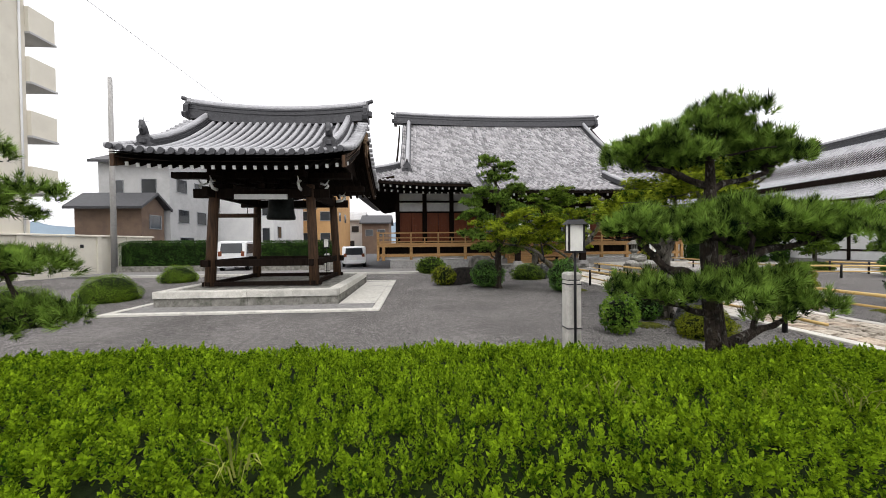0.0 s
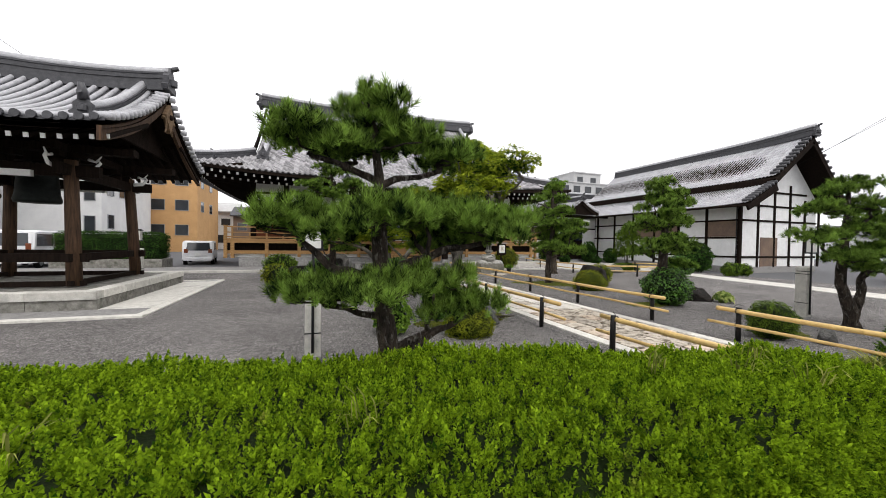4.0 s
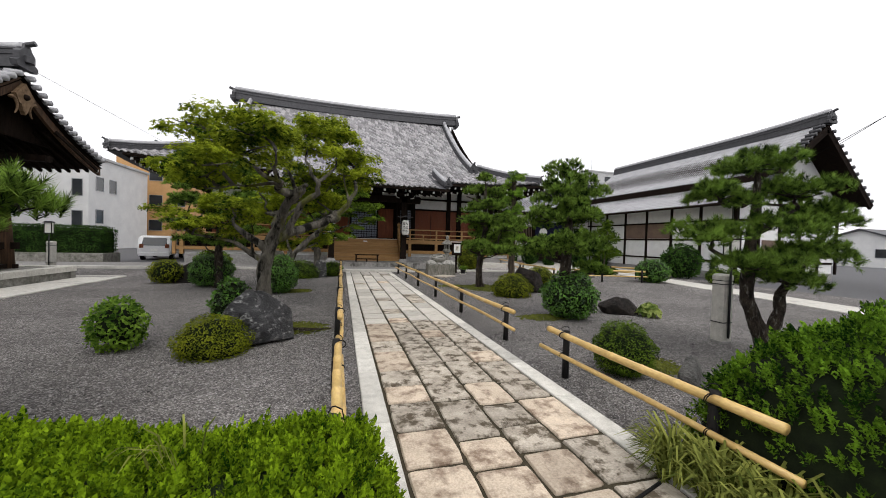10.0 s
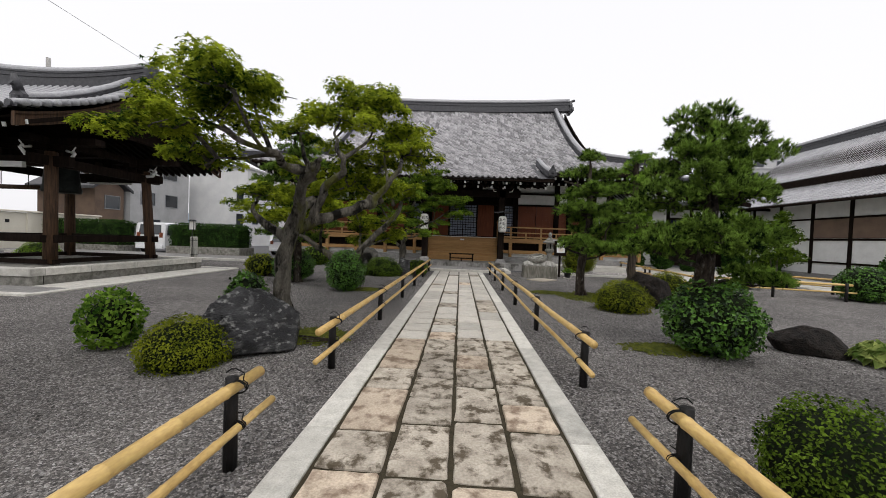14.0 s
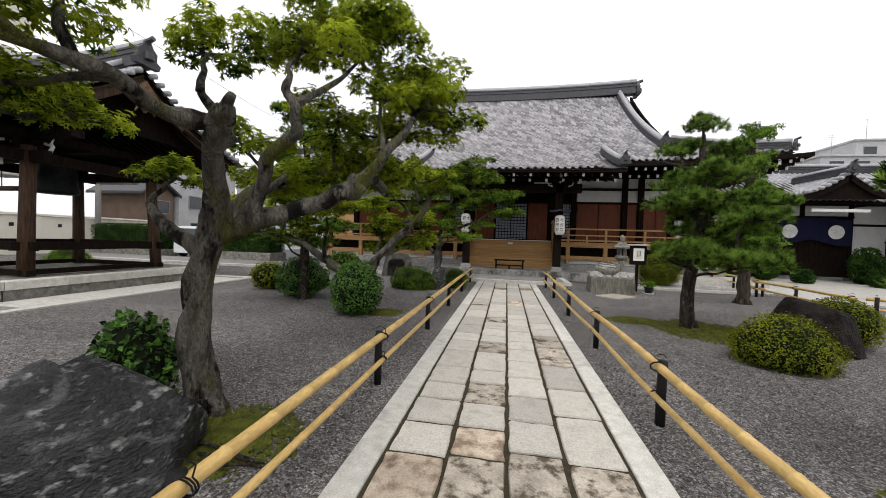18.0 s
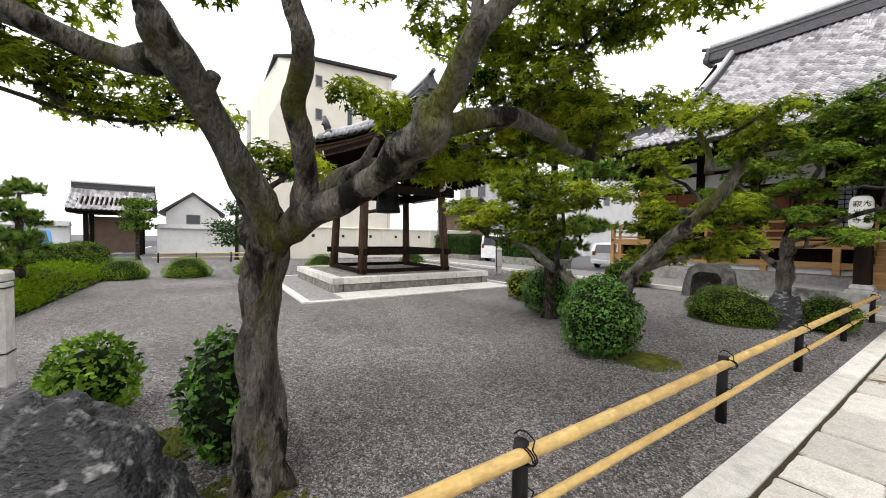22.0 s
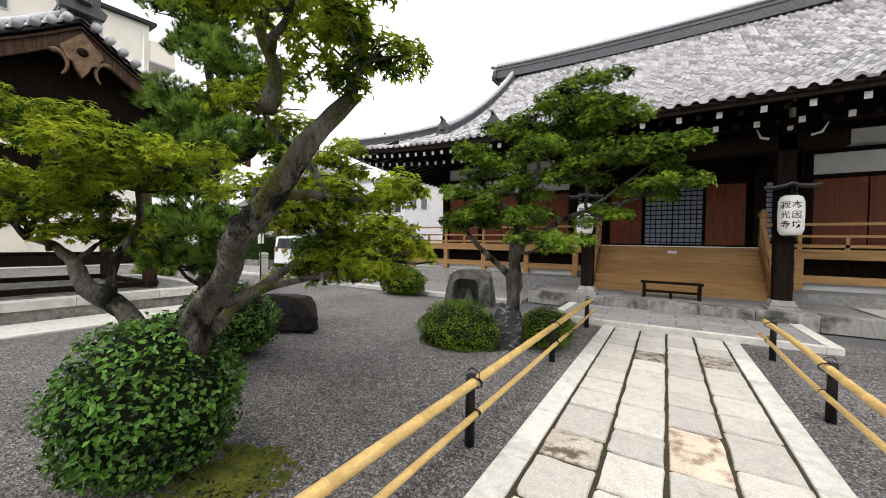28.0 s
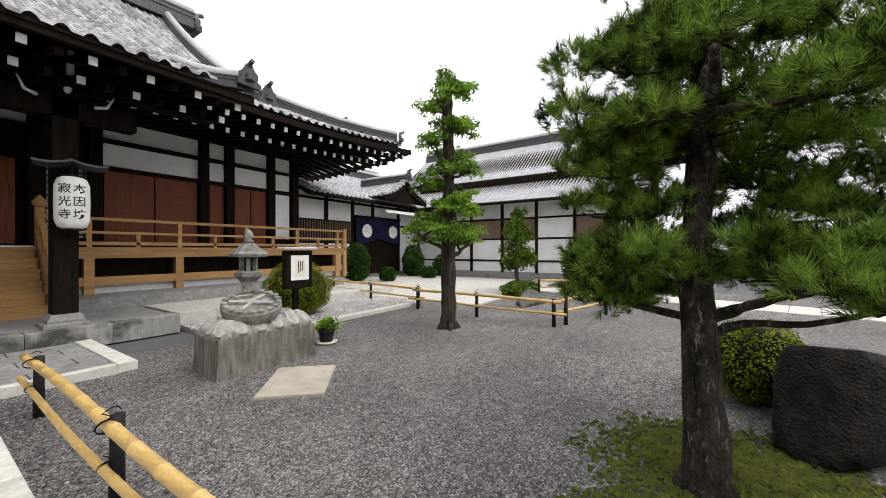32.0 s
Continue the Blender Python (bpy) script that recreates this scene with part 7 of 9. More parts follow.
tree("shrub_tree", "loose grey-green shrub by the entrance fence", (12.9, 17.5, 0), [(0, 0, -0.05, 0.05), (0.05, 0, 1.0, 0.04), (0, 0, 2.0, 0.02)],
     [((0, 0, 0.3), (-0.5, 0, 1.6), 0.03, 0.012), ((0, 0, 0.3), (0.5, 0.2, 1.7), 0.03, 0.012)],
     [(0, 0, 2.3, 0.5, 0.5, 0.6), (-0.5, 0, 1.9, 0.45, 0.5, 0.65), (0.55, 0.1, 2.0, 0.45, 0.5, 0.65), (0, -0.2, 1.3, 0.7, 0.6, 0.5), (-0.6, 0, 1.1, 0.5, 0.5, 0.4), (0.6, 0, 1.2, 0.5, 0.5, 0.45), (0.2, 0, 2.8, 0.3, 0.3, 0.4)], 700, LEAF, 0.08, M["azalea"], M["bark"], seed=31, lean=0.8)
tree("garden_pine", "small cloud-pruned pine at the garden's west side", (-12.0, 3.75, 0),
     [(0, 0, -0.1, 0.11), (0.05, 0, 0.7, 0.09), (0, 0, 1.5, 0.07), (0, 0, 2.45, 0.03)], [((0, 0, 0.8), (0.7, 0.1, 1.0), 0.04, 0.02), ((0, 0, 1.3), (-0.6, 0, 1.55), 0.04, 0.02), ((0, 0, 1.0), (-0.5, -0.3, 1.1), 0.03, 0.015)],
     [(0, 0, 2.5, 0.55, 0.5, 0.24), (0.45, 0, 2.05, 0.5, 0.45, 0.22), (-0.5, 0, 1.85, 0.5, 0.45, 0.22), (0.65, 0, 1.45, 0.5, 0.45, 0.2), (-0.45, 0, 1.25, 0.5, 0.45, 0.2), (0.75, 0.1, 0.95, 0.5, 0.4, 0.18)], 400, TUFT, 0.12, M["pine"], M["bark_dark"], seed=37)
tree("street_tree", "round-crowned dark pine by the west gate", (-29.5, 3.6, 0), [(0, 0, -0.1, 0.12), (0, 0, 2.0, 0.1), (0, 0, 3.4, 0.05)], [((0, 0, 1.8), (0.8, 0, 2.2), 0.04, 0.02)],
     [(0, 0, 3.4, 0.9, 0.9, 0.4), (0.8, 0, 2.7, 0.8, 0.7, 0.3), (-0.8, 0, 2.6, 0.8, 0.7, 0.3), (0, 0, 2.0, 0.9, 0.8, 0.3)], 110, TUFT_FAR, 0.26, M["pine"], M["bark_dark"], seed=41)
tree("street_tree", "dark leafy tree beside the cream wall", (-27.6, 8.9, 0), [(0, 0, -0.1, 0.12), (0, 0, 2.0, 0.1), (0, 0, 3.4, 0.05)], [((0, 0, 1.0), (0.6, 0.6, 2.2), 0.05, 0.02)],
     [(0, 0, 3.4, 0.9, 0.9, 0.7), (0.3, 0.6, 2.4, 1.0, 0.9, 0.7), (0, -0.8, 2.1, 0.9, 0.9, 0.7), (0, 0, 1.3, 1.1, 1.3, 0.6)], 130, LEAF, 0.16, M["hedge"], M["bark_dark"], seed=43, lean=0.8)
for x, y, h in ((22.5, 8.6, 2.2), (26, 8.4, 2.6), (30, 8.0, 2.4)):
    tree("roadside_tree", "low dark green trees beyond the parking place", (x, y, 0), [(0, 0, -0.1, 0.1), (0, 0, h, 0.05)], [],
         [(0, 0, h, 1.0, 1.0, 0.7), (0.9, 0.2, h * 0.7, 0.9, 0.9, 0.6), (-0.8, 0, h * 0.7, 0.9, 0.9, 0.6)], 110, LEAF, 0.17, M["hedge"], M["bark_dark"], seed=47, lean=0.8, group="trees beyond the parking place")

# ---- bushes ----
ball("ball_bush", "dark glossy clipped ball bush", (-2.95, 11.72, 0), (0.5, 0.54, 0.56), M["box"], 0.044, 1600, lean=0.75)
ball("ball_bush", "dark glossy clipped ball bush beside the tall pine", (-5.15, 13.35, 0), (0.62, 0.65, 0.52), M["box"], 0.046, 1400, lean=0.75)
ball("azalea_bush", "loose brownish-green azalea bush", (-6.7, 14.2, 0), (0.5, 0.5, 0.4), M["box_yellow"], 0.06, 500)
ball("azalea_bush", "low rounded azalea bush around an upright stone", (-2.85, 15.85, 0), (0.75, 0.6, 0.49), M["azalea"], 0.032, 2200, sit=0.4)
ball("azalea_bush", "small rounded azalea bush by the rail end", (-1.6, 16.5, 0), (0.42, 0.5, 0.32), M["azalea"], 0.032, 2200)
ball("azalea_bush", "yellow-green clipped azalea in front of the rock", (-2.88, 6.02, 0), (0.46, 0.4, 0.37), M["box_yellow"], 0.026, 4200, sit=0.4)
ball("shrub", "dark green broad-leaved shrub behind the rock", (-3.02, 7.38, 0), (0.32, 0.3, 0.45), M["box"], 0.06, 900, lean=0.9)
ball("nandina_shrub", "airy light green nandina shrub", (-4.15, 6.45, 0), (0.32, 0.32, 0.36), M["fresh"], 0.06, 1000, lean=1.2, core=0.72)
ball("azalea_bush", "yellow-green clipped azalea beside the path", (3.75, 10.5, 0), (0.6, 0.55, 0.49), M["box_yellow"], 0.032, 2200, sit=0.4)
ball("clipped_shrub", "broad dark camellia shrub under the pine", (3.6, 7.45, 0), (0.6, 0.62, 0.52), M["box"], 0.06, 850, lean=0.8)
ball("azalea_bush", "round clipped azalea near the path rail", (2.15, 4.28, 0), (0.37, 0.37, 0.34), M["azalea"], 0.022, 4600, lean=0.8)
ball("ball_bush", "round dark bush on the gravel", (12.6, 13.9, 0), (0.75, 0.7, 0.55), M["box"], 0.07, 600, lean=0.75)
ball("azalea_bush", "low clipped azalea mound under the shrub tree", (12.5, 17.2, 0), (1.1, 0.6, 0.26), M["azalea"], 0.05, 900)
ball("ball_bush", "clipped round bush behind the stone basin", (5.95, 20.3, 0.02), (0.8, 0.75, 0.66), M["box_yellow"], 0.032, 2200)
ball("azalea_bush", "azalea bush beside the big rock", (5.55, 11.95, 0), (0.5, 0.48, 0.42), M["box_yellow"], 0.034, 2000)
ball("shrub", "grey-green bush before the hall veranda", (-7.0, 19.6, 0), (0.8, 0.6, 0.45), M["azalea"], 0.08, 450, lean=0.9)
ball("shrub", "leafy shrub against the east building wall", (16.6, 15.9, 0), (0.95, 0.95, 0.95), M["hedge"], 0.12, 260, lean=0.9)
for x, y, r in ((15.6, 13.2, 0.45), (17.0, 13.4, 0.4)):
    ball("ball_bush", "small round bush by the east building", (x, y, 0), (r, r, r * 0.85), M["azalea"], 0.08, 500)
for x, y, r in ((-16.55, 4.8, 0.6), (-16.45, 6.65, 0.62), (-16.7, 8.9, 0.62), (-16.9, 11.7, 0.64), (-18.4, 17.2, 0.62)):
    ball("dome_bush", "bright green clipped dome-shaped azalea on the gravel", (x, y, 0), (r * 1.24, r * 1.24, r * 1.02), M["dome"], 0.026, 2600, sit=0.2, group="row of clipped dome bushes")
for k in range(6):
    ball("hedge_bush", "rounded dark green clipped bush along the west lane", (-13.6 - k * 1.7, 2.3 + 0.1 * k, 0), (1.0, 0.8, 0.85), M["azalea"], 0.07, 600, sit=0.4, group="row of bushes along the west lane")
for x, y, h in ((12.9, 25.7, 1.35), (17.2, 25.6, 1.3), (11.4, 26.0, 0.8), (13.8, 24.5, 0.5), (16.4, 23.9, 0.45), (18.3, 24.3, 0.9)):
    ball("shrub", "dark shrub before the entrance wing", (x, y, 0.03), (0.3 + h * 0.28, 0.3 + h * 0.25, h * 0.72), M["hedge"], 0.085, 600, lean=1.0, core=0.75)

# ---- rocks ----
boulder("garden_rock", "big dark wet-looking rock with white veins under the maple", (-2.5, 6.62, 0), (0.84, 0.5, 0.6), M["rock"], 12, 0.83, 0.34, cut=(0.62, 0.88))
boulder("garden_rock", "dark rough lava rock by the ball bush", (-5.95, 14.75, 0), (0.95, 0.6, 0.72), M["lava"], 9, 0.2, 0.3)
boulder("garden_rock", "big dark rock between azaleas", (4.75, 11.55, 0), (0.72, 0.5, 0.78), M["lava"], 5, 2.2, 0.24, cut=(0.6, 0.88))
boulder("garden_rock", "flat dark rock beside the pine shrub", (5.25, 7.75, 0), (0.65, 0.45, 0.38), M["lava"], 14, 0.2, 0.2)
boulder("garden_rock", "small grey rock beside the azalea", (2.6, 3.75, 0), (0.2, 0.16, 0.36), M["rock_grey"], 21, 0.5, 0.2)
boulder("garden_rock", "dark standing stone half hidden in azaleas", (-2.1, 15.95, 0), (0.34, 0.2, 0.58), M["rock"], 24, 0.1, 0.12)
boulder("garden_rock", "low dark rock by the entrance fence", (10.8, 16.3, 0), (0.9, 0.5, 0.4), M["rock_grey"], 33, 0.1, 0.22)
for x, y, rx, ry in ((-2.05, 7.3, 0.62, 0.5), (-2.5, 12.0, 0.45, 0.4), (3.75, 12.3, 0.95, 1.0), (3.0, 7.5, 0.6, 0.35), (2.75, 4.5, 0.5, 0.45), (2.7, 12.9, 0.6, 0.4), (-3.3, 6.9, 0.35, 0.3)):
    m = int(1500 * rx * ry * 4)
    q = RNG.normal(size=(m, 2)) * 0.45
    w = np.array([0.25 * noise.noise(Vector((a * 3 + x, b * 3 + y, 0))) for a, b in q])
    q = q[np.hypot(q[:, 0], q[:, 1]) + w < 1.0]
    pts = np.concatenate([q * np.array((rx, ry)), np.full((len(q), 1), 0.0)], 1)
    pts[:, 2] = 0.03 * np.exp(-(q ** 2).sum(1) * 2.0) - 0.004
    ob = scatter("moss_patch", PEB, pts, turns(len(pts), np.array((0, 0, 2.5)), 0.5), RNG.uniform(0.01, 0.035, len(pts)), M["moss"])
    ob.location = (x, y, 0.008)
    tagged(ob, "yellow-green moss patch on the gravel", "moss", kind="stuff")


# ---- garden lamps ----
def garden_lamp(x, y):
    t = thing("garden_lamp", "small box lantern on a pole strapped to a granite post", "lamp", (x, y, 0), "garden lamps")
    part("granite_post", Shape().box(-0.12, 0.12, -0.12, 0.12, -0.05, 1.06, 0.012), M["kerb"], t, "pale granite post")
    part("post_cap", Shape().box(-0.125, 0.125, -0.125, 0.125, 1.075, 1.18, 0.03), M["kerb"], t)
    part("post_groove", Shape().box(-0.105, 0.105, -0.105, 0.105, 1.06, 1.075), M["dark_metal"], t)
    part("foot_band", Shape().box(-0.13, 0.13, -0.13, 0.13, 0.0, 0.04, 0.01), M["stone"], t)
    for z in (0.35, 1.0):
        part("strap", Shape().box(-0.13, 0.13, -0.13, 0.13, z, z + 0.015), M["dark_metal"], t, "thin black strap")
    part("pole", Shape().tube([(0.0, -0.15, 0.1), (0.0, -0.15, 1.6)], 0.022, 8), M["dark_metal"], t, "thin dark pole")
    lamp = part("lamp_box", Shape().box(-0.14, 0.14, -0.21, -0.09, 1.5, 1.88, 0.01), M["lantern"], t, "pale frosted lamp box")
    for sx in (-1, 1):
        for sy in (-1, 1):
            part("frame_bar", Shape().box(sx * 0.13 - 0.014, sx * 0.13 + 0.014, -0.15 + sy * 0.06 - 0.014, -0.15 + sy * 0.06 + 0.014, 1.48, 1.9), M["dark_metal"], lamp)
    part("lamp_roof", Shape().add([(-0.19, -0.26, 1.88), (0.19, -0.26, 1.88), (0.19, -0.04, 1.88), (-0.19, -0.04, 1.88), (-0.12, -0.19, 1.95), (0.12, -0.19, 1.95), (0.12, -0.11, 1.95), (-0.12, -0.11, 1.95)],
                                 [(3, 2, 1, 0), (4, 5, 6, 7), (0, 1, 5, 4), (1, 2, 6, 5), (2, 3, 7, 6), (3, 0, 4, 7)]), M["dark_metal"], t, "dark hipped lamp roof")
    part("lamp_floor", Shape().box(-0.16, 0.16, -0.23, -0.07, 1.47, 1.498), M["dark_metal"], t)
    t.scale = (0.84, 0.84, 1.0)
    return t


for x, y in ((-5.44, 5.5), (5.05, 5.22), (-12.1, 18.15)):
    garden_lamp(x, y)
s = Shape().lathe([(0.12, -0.02), (0.125, 0.02), (0.11, 0.035), (0.08, 0.037)], 20)
single("drain_cap", s, M["white_paint"], "round white cap set in the gravel", "cap", loc=(-5.66, 4.98, 0))

# ---- stone basin with wheel ----
basin = thing("stone_monument", "weathered granite block with lotus petals and a carved stone wheel", "monument", (3.42, 17.55, 0))
basin.rotation_euler, basin.scale = (0, 0, -0.03), (0.86, 0.82, 0.86)
b = Shape()
n = 9
vs, fs = [], []
for r, (sc, z) in enumerate(((1.03, -0.04), (1.0, 0.2), (0.985, 0.52), (0.97, 0.56))):
    for x, y in [(-0.78 + 1.56 * k / n, -0.42) for k in range(n)] + [(0.78, -0.42 + 0.84 * k / 5) for k in range(5)] + [(0.78 - 1.56 * k / n, 0.42) for k in range(n)] + [(-0.78, 0.42 - 0.84 * k / 5) for k in range(5)]:
        w = 1 + 0.02 * noise.noise(Vector((x * 5, y * 5, z * 4)))
        vs.append((x * sc * w, y * sc * w, z))
m = 2 * n + 10
fs = [(r * m + k, r * m + (k + 1) % m, (r + 1) * m + (k + 1) % m, (r + 1) * m + k) for r in range(3) for k in range(m)] + [tuple(range(3 * m, 4 * m))]
b.add(vs, fs)
part("base_block", b, mat("streaked_granite", (0.27, 0.255, 0.22), (0.11, 0.105, 0.085), 0.9, 5, 0.6, stretch=(3, 3, 0.5), dist=0.03, stain=(0.08, 0.08, 0.06), stain_scale=2.0, stain_low=0.5, stain_high=0.75), basin, "rough granite block with dark streaks")
bed = Shape()
bed.add([(sx * w, sy * d, z) for w, d, z in ((0.74, 0.4, 0.54), (0.72, 0.38, 0.6), (0.5, 0.24, 0.76)) for sx, sy in ((-1, -1), (1, -1), (1, 1), (-1, 1))],
        [(k, (k + 1) % 4, (k + 1) % 4 + 4, k + 4) for k in range(4)] + [(k + 4, (k + 1) % 4 + 4, (k + 1) % 4 + 8, k + 8) for k in range(4)] + [(8, 9, 10, 11)])
part("lotus_bed", bed, M["old_stone"], basin)


def petal(cx, cy, yaw, w):
    """A broad carved lotus petal lying on the sloping bed, with a raised boss."""
    s = Shape()
    vs, n = [], 9
    prof = ((0.0, 0.215), (0.06, 0.2), (0.12, 0.16), (0.18, 0.115), (0.235, 0.06), (0.26, 0.02))
    for i, (r, z) in enumerate(prof):
        for k in range(n):
            q = k / (n - 1) * 2 - 1
            wide = w * (0.72, 0.86, 0.98, 1.0, 0.92, 0.55)[i]
            lift = 0.028 * (1 - q * q) + (0.02 if 2 <= i <= 3 and abs(q) < 0.45 else 0.0) + (0.012 if 0.6 < abs(q) < 0.9 else 0.0)
            vs.append((q * wide, -r + 0.05 * q * q * (i / 5) ** 2, z + lift - (0.03 if abs(q) == 1 else 0)))
    vs += [(x, y + 0.05, z - 0.06) for x, y, z in vs]
    m, rows = len(prof) * n, len(prof)
    fs = [(i * n + k, i * n + k + 1, (i + 1) * n + k + 1, (i + 1) * n + k) for i in range(rows - 1) for k in range(n - 1)]
    fs += [tuple(v + m for v in f[::-1]) for f in fs]
    rim = list(range(n)) + [i * n + n - 1 for i in range(1, rows)] + list(range(rows * n - 2, (rows - 1) * n - 1, -1)) + [i * n for i in range(rows - 2, 0, -1)]
    fs += [(rim[k], rim[(k + 1) % len(rim)], rim[(k + 1) % len(rim)] + m, rim[k] + m) for k in range(len(rim))]
    s.add(vs, fs)
    ob = part("lotus_petal", s, M["petal_stone"], basin)
    ob.location, ob.rotation_euler = (cx, cy, 0.56), (0, 0, yaw)


for k in range(4):
    x = -0.42 + k * 0.28
    petal(x, -0.18, 0, 0.145)
    petal(x, 0.18, math.pi, 0.145)
for sx in (-1, 1):
    petal(sx * 0.5, 0.0, sx * math.pi / 2, 0.16)
    for sy in (-1, 1):
        petal(sx * 0.54, sy * 0.2, math.atan2(sx * 0.8, -sy * 0.6), 0.15)
wheel = part("wheel", Shape().lathe([(0.02, -0.13), (0.34, -0.13), (0.42, -0.1), (0.44, -0.02), (0.44, 0.05), (0.41, 0.1), (0.35, 0.1), (0.335, 0.04), (0.02, 0.04)], 40, flat=True), M["old_stone"], basin, "carved round stone wheel, tilted")
wheel.location, wheel.rotation_euler = (-0.12, -0.04, 0.93), (0.3, -0.14, 0)
for k in range(18):
    a = k * math.pi / 9
    part("rim_boss", Shape().lathe([(0.05, -0.005), (0.045, 0.012), (0.02, 0.02)], 8, (0.385 * math.cos(a), 0.385 * math.sin(a), 0.1)), M["old_stone"], wheel)
for x0, y0, x1, y1, w in ((-0.26, 0.2, 0.24, -0.2, 0.07), (-0.02, 0.02, 0.27, 0.14, 0.06), (-0.24, -0.16, 0.0, 0.0, 0.06), (-0.12, 0.3, 0.12, 0.22, 0.05)):
    part("carved_bar", Shape().beam((x0, y0, 0.06), (x1, y1, 0.06), w, 0.06), M["petal_stone"], wheel)
part("prop_stone", Shape().box(-0.3, 0.12, -0.16, 0.2, 0.7, 0.84, 0.03), M["old_stone"], basin)
single("ground_slab", Shape().box(-0.48, 0.48, -0.36, 0.36, -0.05, 0.035, 0.012), M["tan_slab"], "flat square tan stone slab in the gravel", "slab", loc=(3.28, 16.42, 0)).rotation_euler = (0, 0, 0.75)
pot = thing("potted_plant", "leafy green plant in a black pot by the monument", "potted plant", (4.62, 17.6, 0))
part("pot", Shape().lathe([(0.1, 0), (0.13, 0.2), (0.145, 0.2), (0.145, 0.23), (0.12, 0.23)], 14), M["dark_metal"], pot, "black plastic pot")
part("saucer", Shape().lathe([(0.15, 0), (0.18, 0.03), (0.16, 0.035)], 14), M["kerb"], pot)
q = RNG.normal(size=(260, 3)) * np.array((0.09, 0.09, 0.05)) + np.array((0, 0, 0.32))
scatter("leaves", LEAF, q, turns(len(q), np.array((0, 0, 0.8)), 0.7), RNG.uniform(0.05, 0.09, len(q)), M["fresh"], pot)

# ---- stone lantern ----
toro = thing("stone_lantern", "grey stone lantern with a hexagonal roof and jewel finial", "stone lantern", (4.28, 19.4, 0.04))
toro.scale = (0.68, 0.68, 0.84)
for nm, prof in (("foot_stone", [(0.42, -0.04), (0.4, 0.14), (0.3, 0.24)]), ("shaft", [(0.19, 0.24), (0.16, 0.6), (0.16, 0.85), (0.19, 1.12)]), ("platform", [(0.2, 1.12), (0.34, 1.24), (0.34, 1.33), (0.24, 1.36)]),
                 ("roof", [(0.2, 1.66), (0.48, 1.68), (0.5, 1.74), (0.3, 1.86), (0.14, 1.98)]), ("finial", [(0.1, 1.98), (0.13, 2.03), (0.08, 2.06), (0.13, 2.14), (0.1, 2.22), (0.02, 2.29)])):
    part(nm, Shape().lathe(prof, 6 if nm in ("platform", "roof") else 12, (0, 0, 0), nm in ("platform", "roof")), M["old_stone"], toro)
for k in range(6):
    a = k * math.pi / 3
    part("firebox_post", Shape().box(-0.05, 0.05, -0.05, 0.05, 1.36, 1.66, 0, Matrix.Translation((0.19 * math.cos(a), 0.19 * math.sin(a), 0)) @ Matrix.Rotation(a, 4, 'Z')), M["old_stone"], toro)
# added dark plug: stands for the shade inside the open firebox
part("firebox_core", Shape().lathe([(0.12, 1.36), (0.12, 1.66)], 6, (0, 0, 0), True), M["core"], toro)

# ---- sign box ----
sg = thing("sign_box", "roofed notice box with a framed paper on a post", "sign", (4.42, 18.1, 0.0))
part("post", Shape().box(-0.04, 0.04, 0.03, 0.1, -0.1, 1.0), M["dark_wood"], sg)
part("case", Shape().box(-0.25, 0.25, -0.06, 0.06, 0.92, 1.56), M["dark_wood"], sg)
part("roof_board", Shape().box(-0.32, 0.32, -0.14, 0.12, 1.58, 1.62, 0.02), M["tile_bright"], sg)
pp2 = part("paper", Shape().box(-0.17, 0.17, -0.072, -0.062, 1.06, 1.48), M["white_paint"], sg, "white paper notice")
part("notice_panel", Shape().box(-0.09, 0.09, -0.08, -0.0725, 1.12, 1.42), M["cream"], pp2)
for k in range(3):
    part("text_bar", Shape().box(-0.045 + k * 0.04, -0.03 + k * 0.04, -0.084, -0.0805, 1.18 + 0.02 * k, 1.38), M["ink"], pp2)

# ---- paper lanterns on the porch ----
def glyphs(text, size):
    """Flat outlines of built-in letters as a mesh."""
    cu = bpy.data.curves.new("letters", 'FONT')
    cu.body, cu.size, cu.align_x, cu.align_y, cu.offset = text, size, 'CENTER', 'CENTER', 0.001
    tmp = bpy.data.objects.new("letters", cu)
    me = bpy.data.meshes.new_from_object(tmp)
    bpy.data.objects.remove(tmp)
    return me


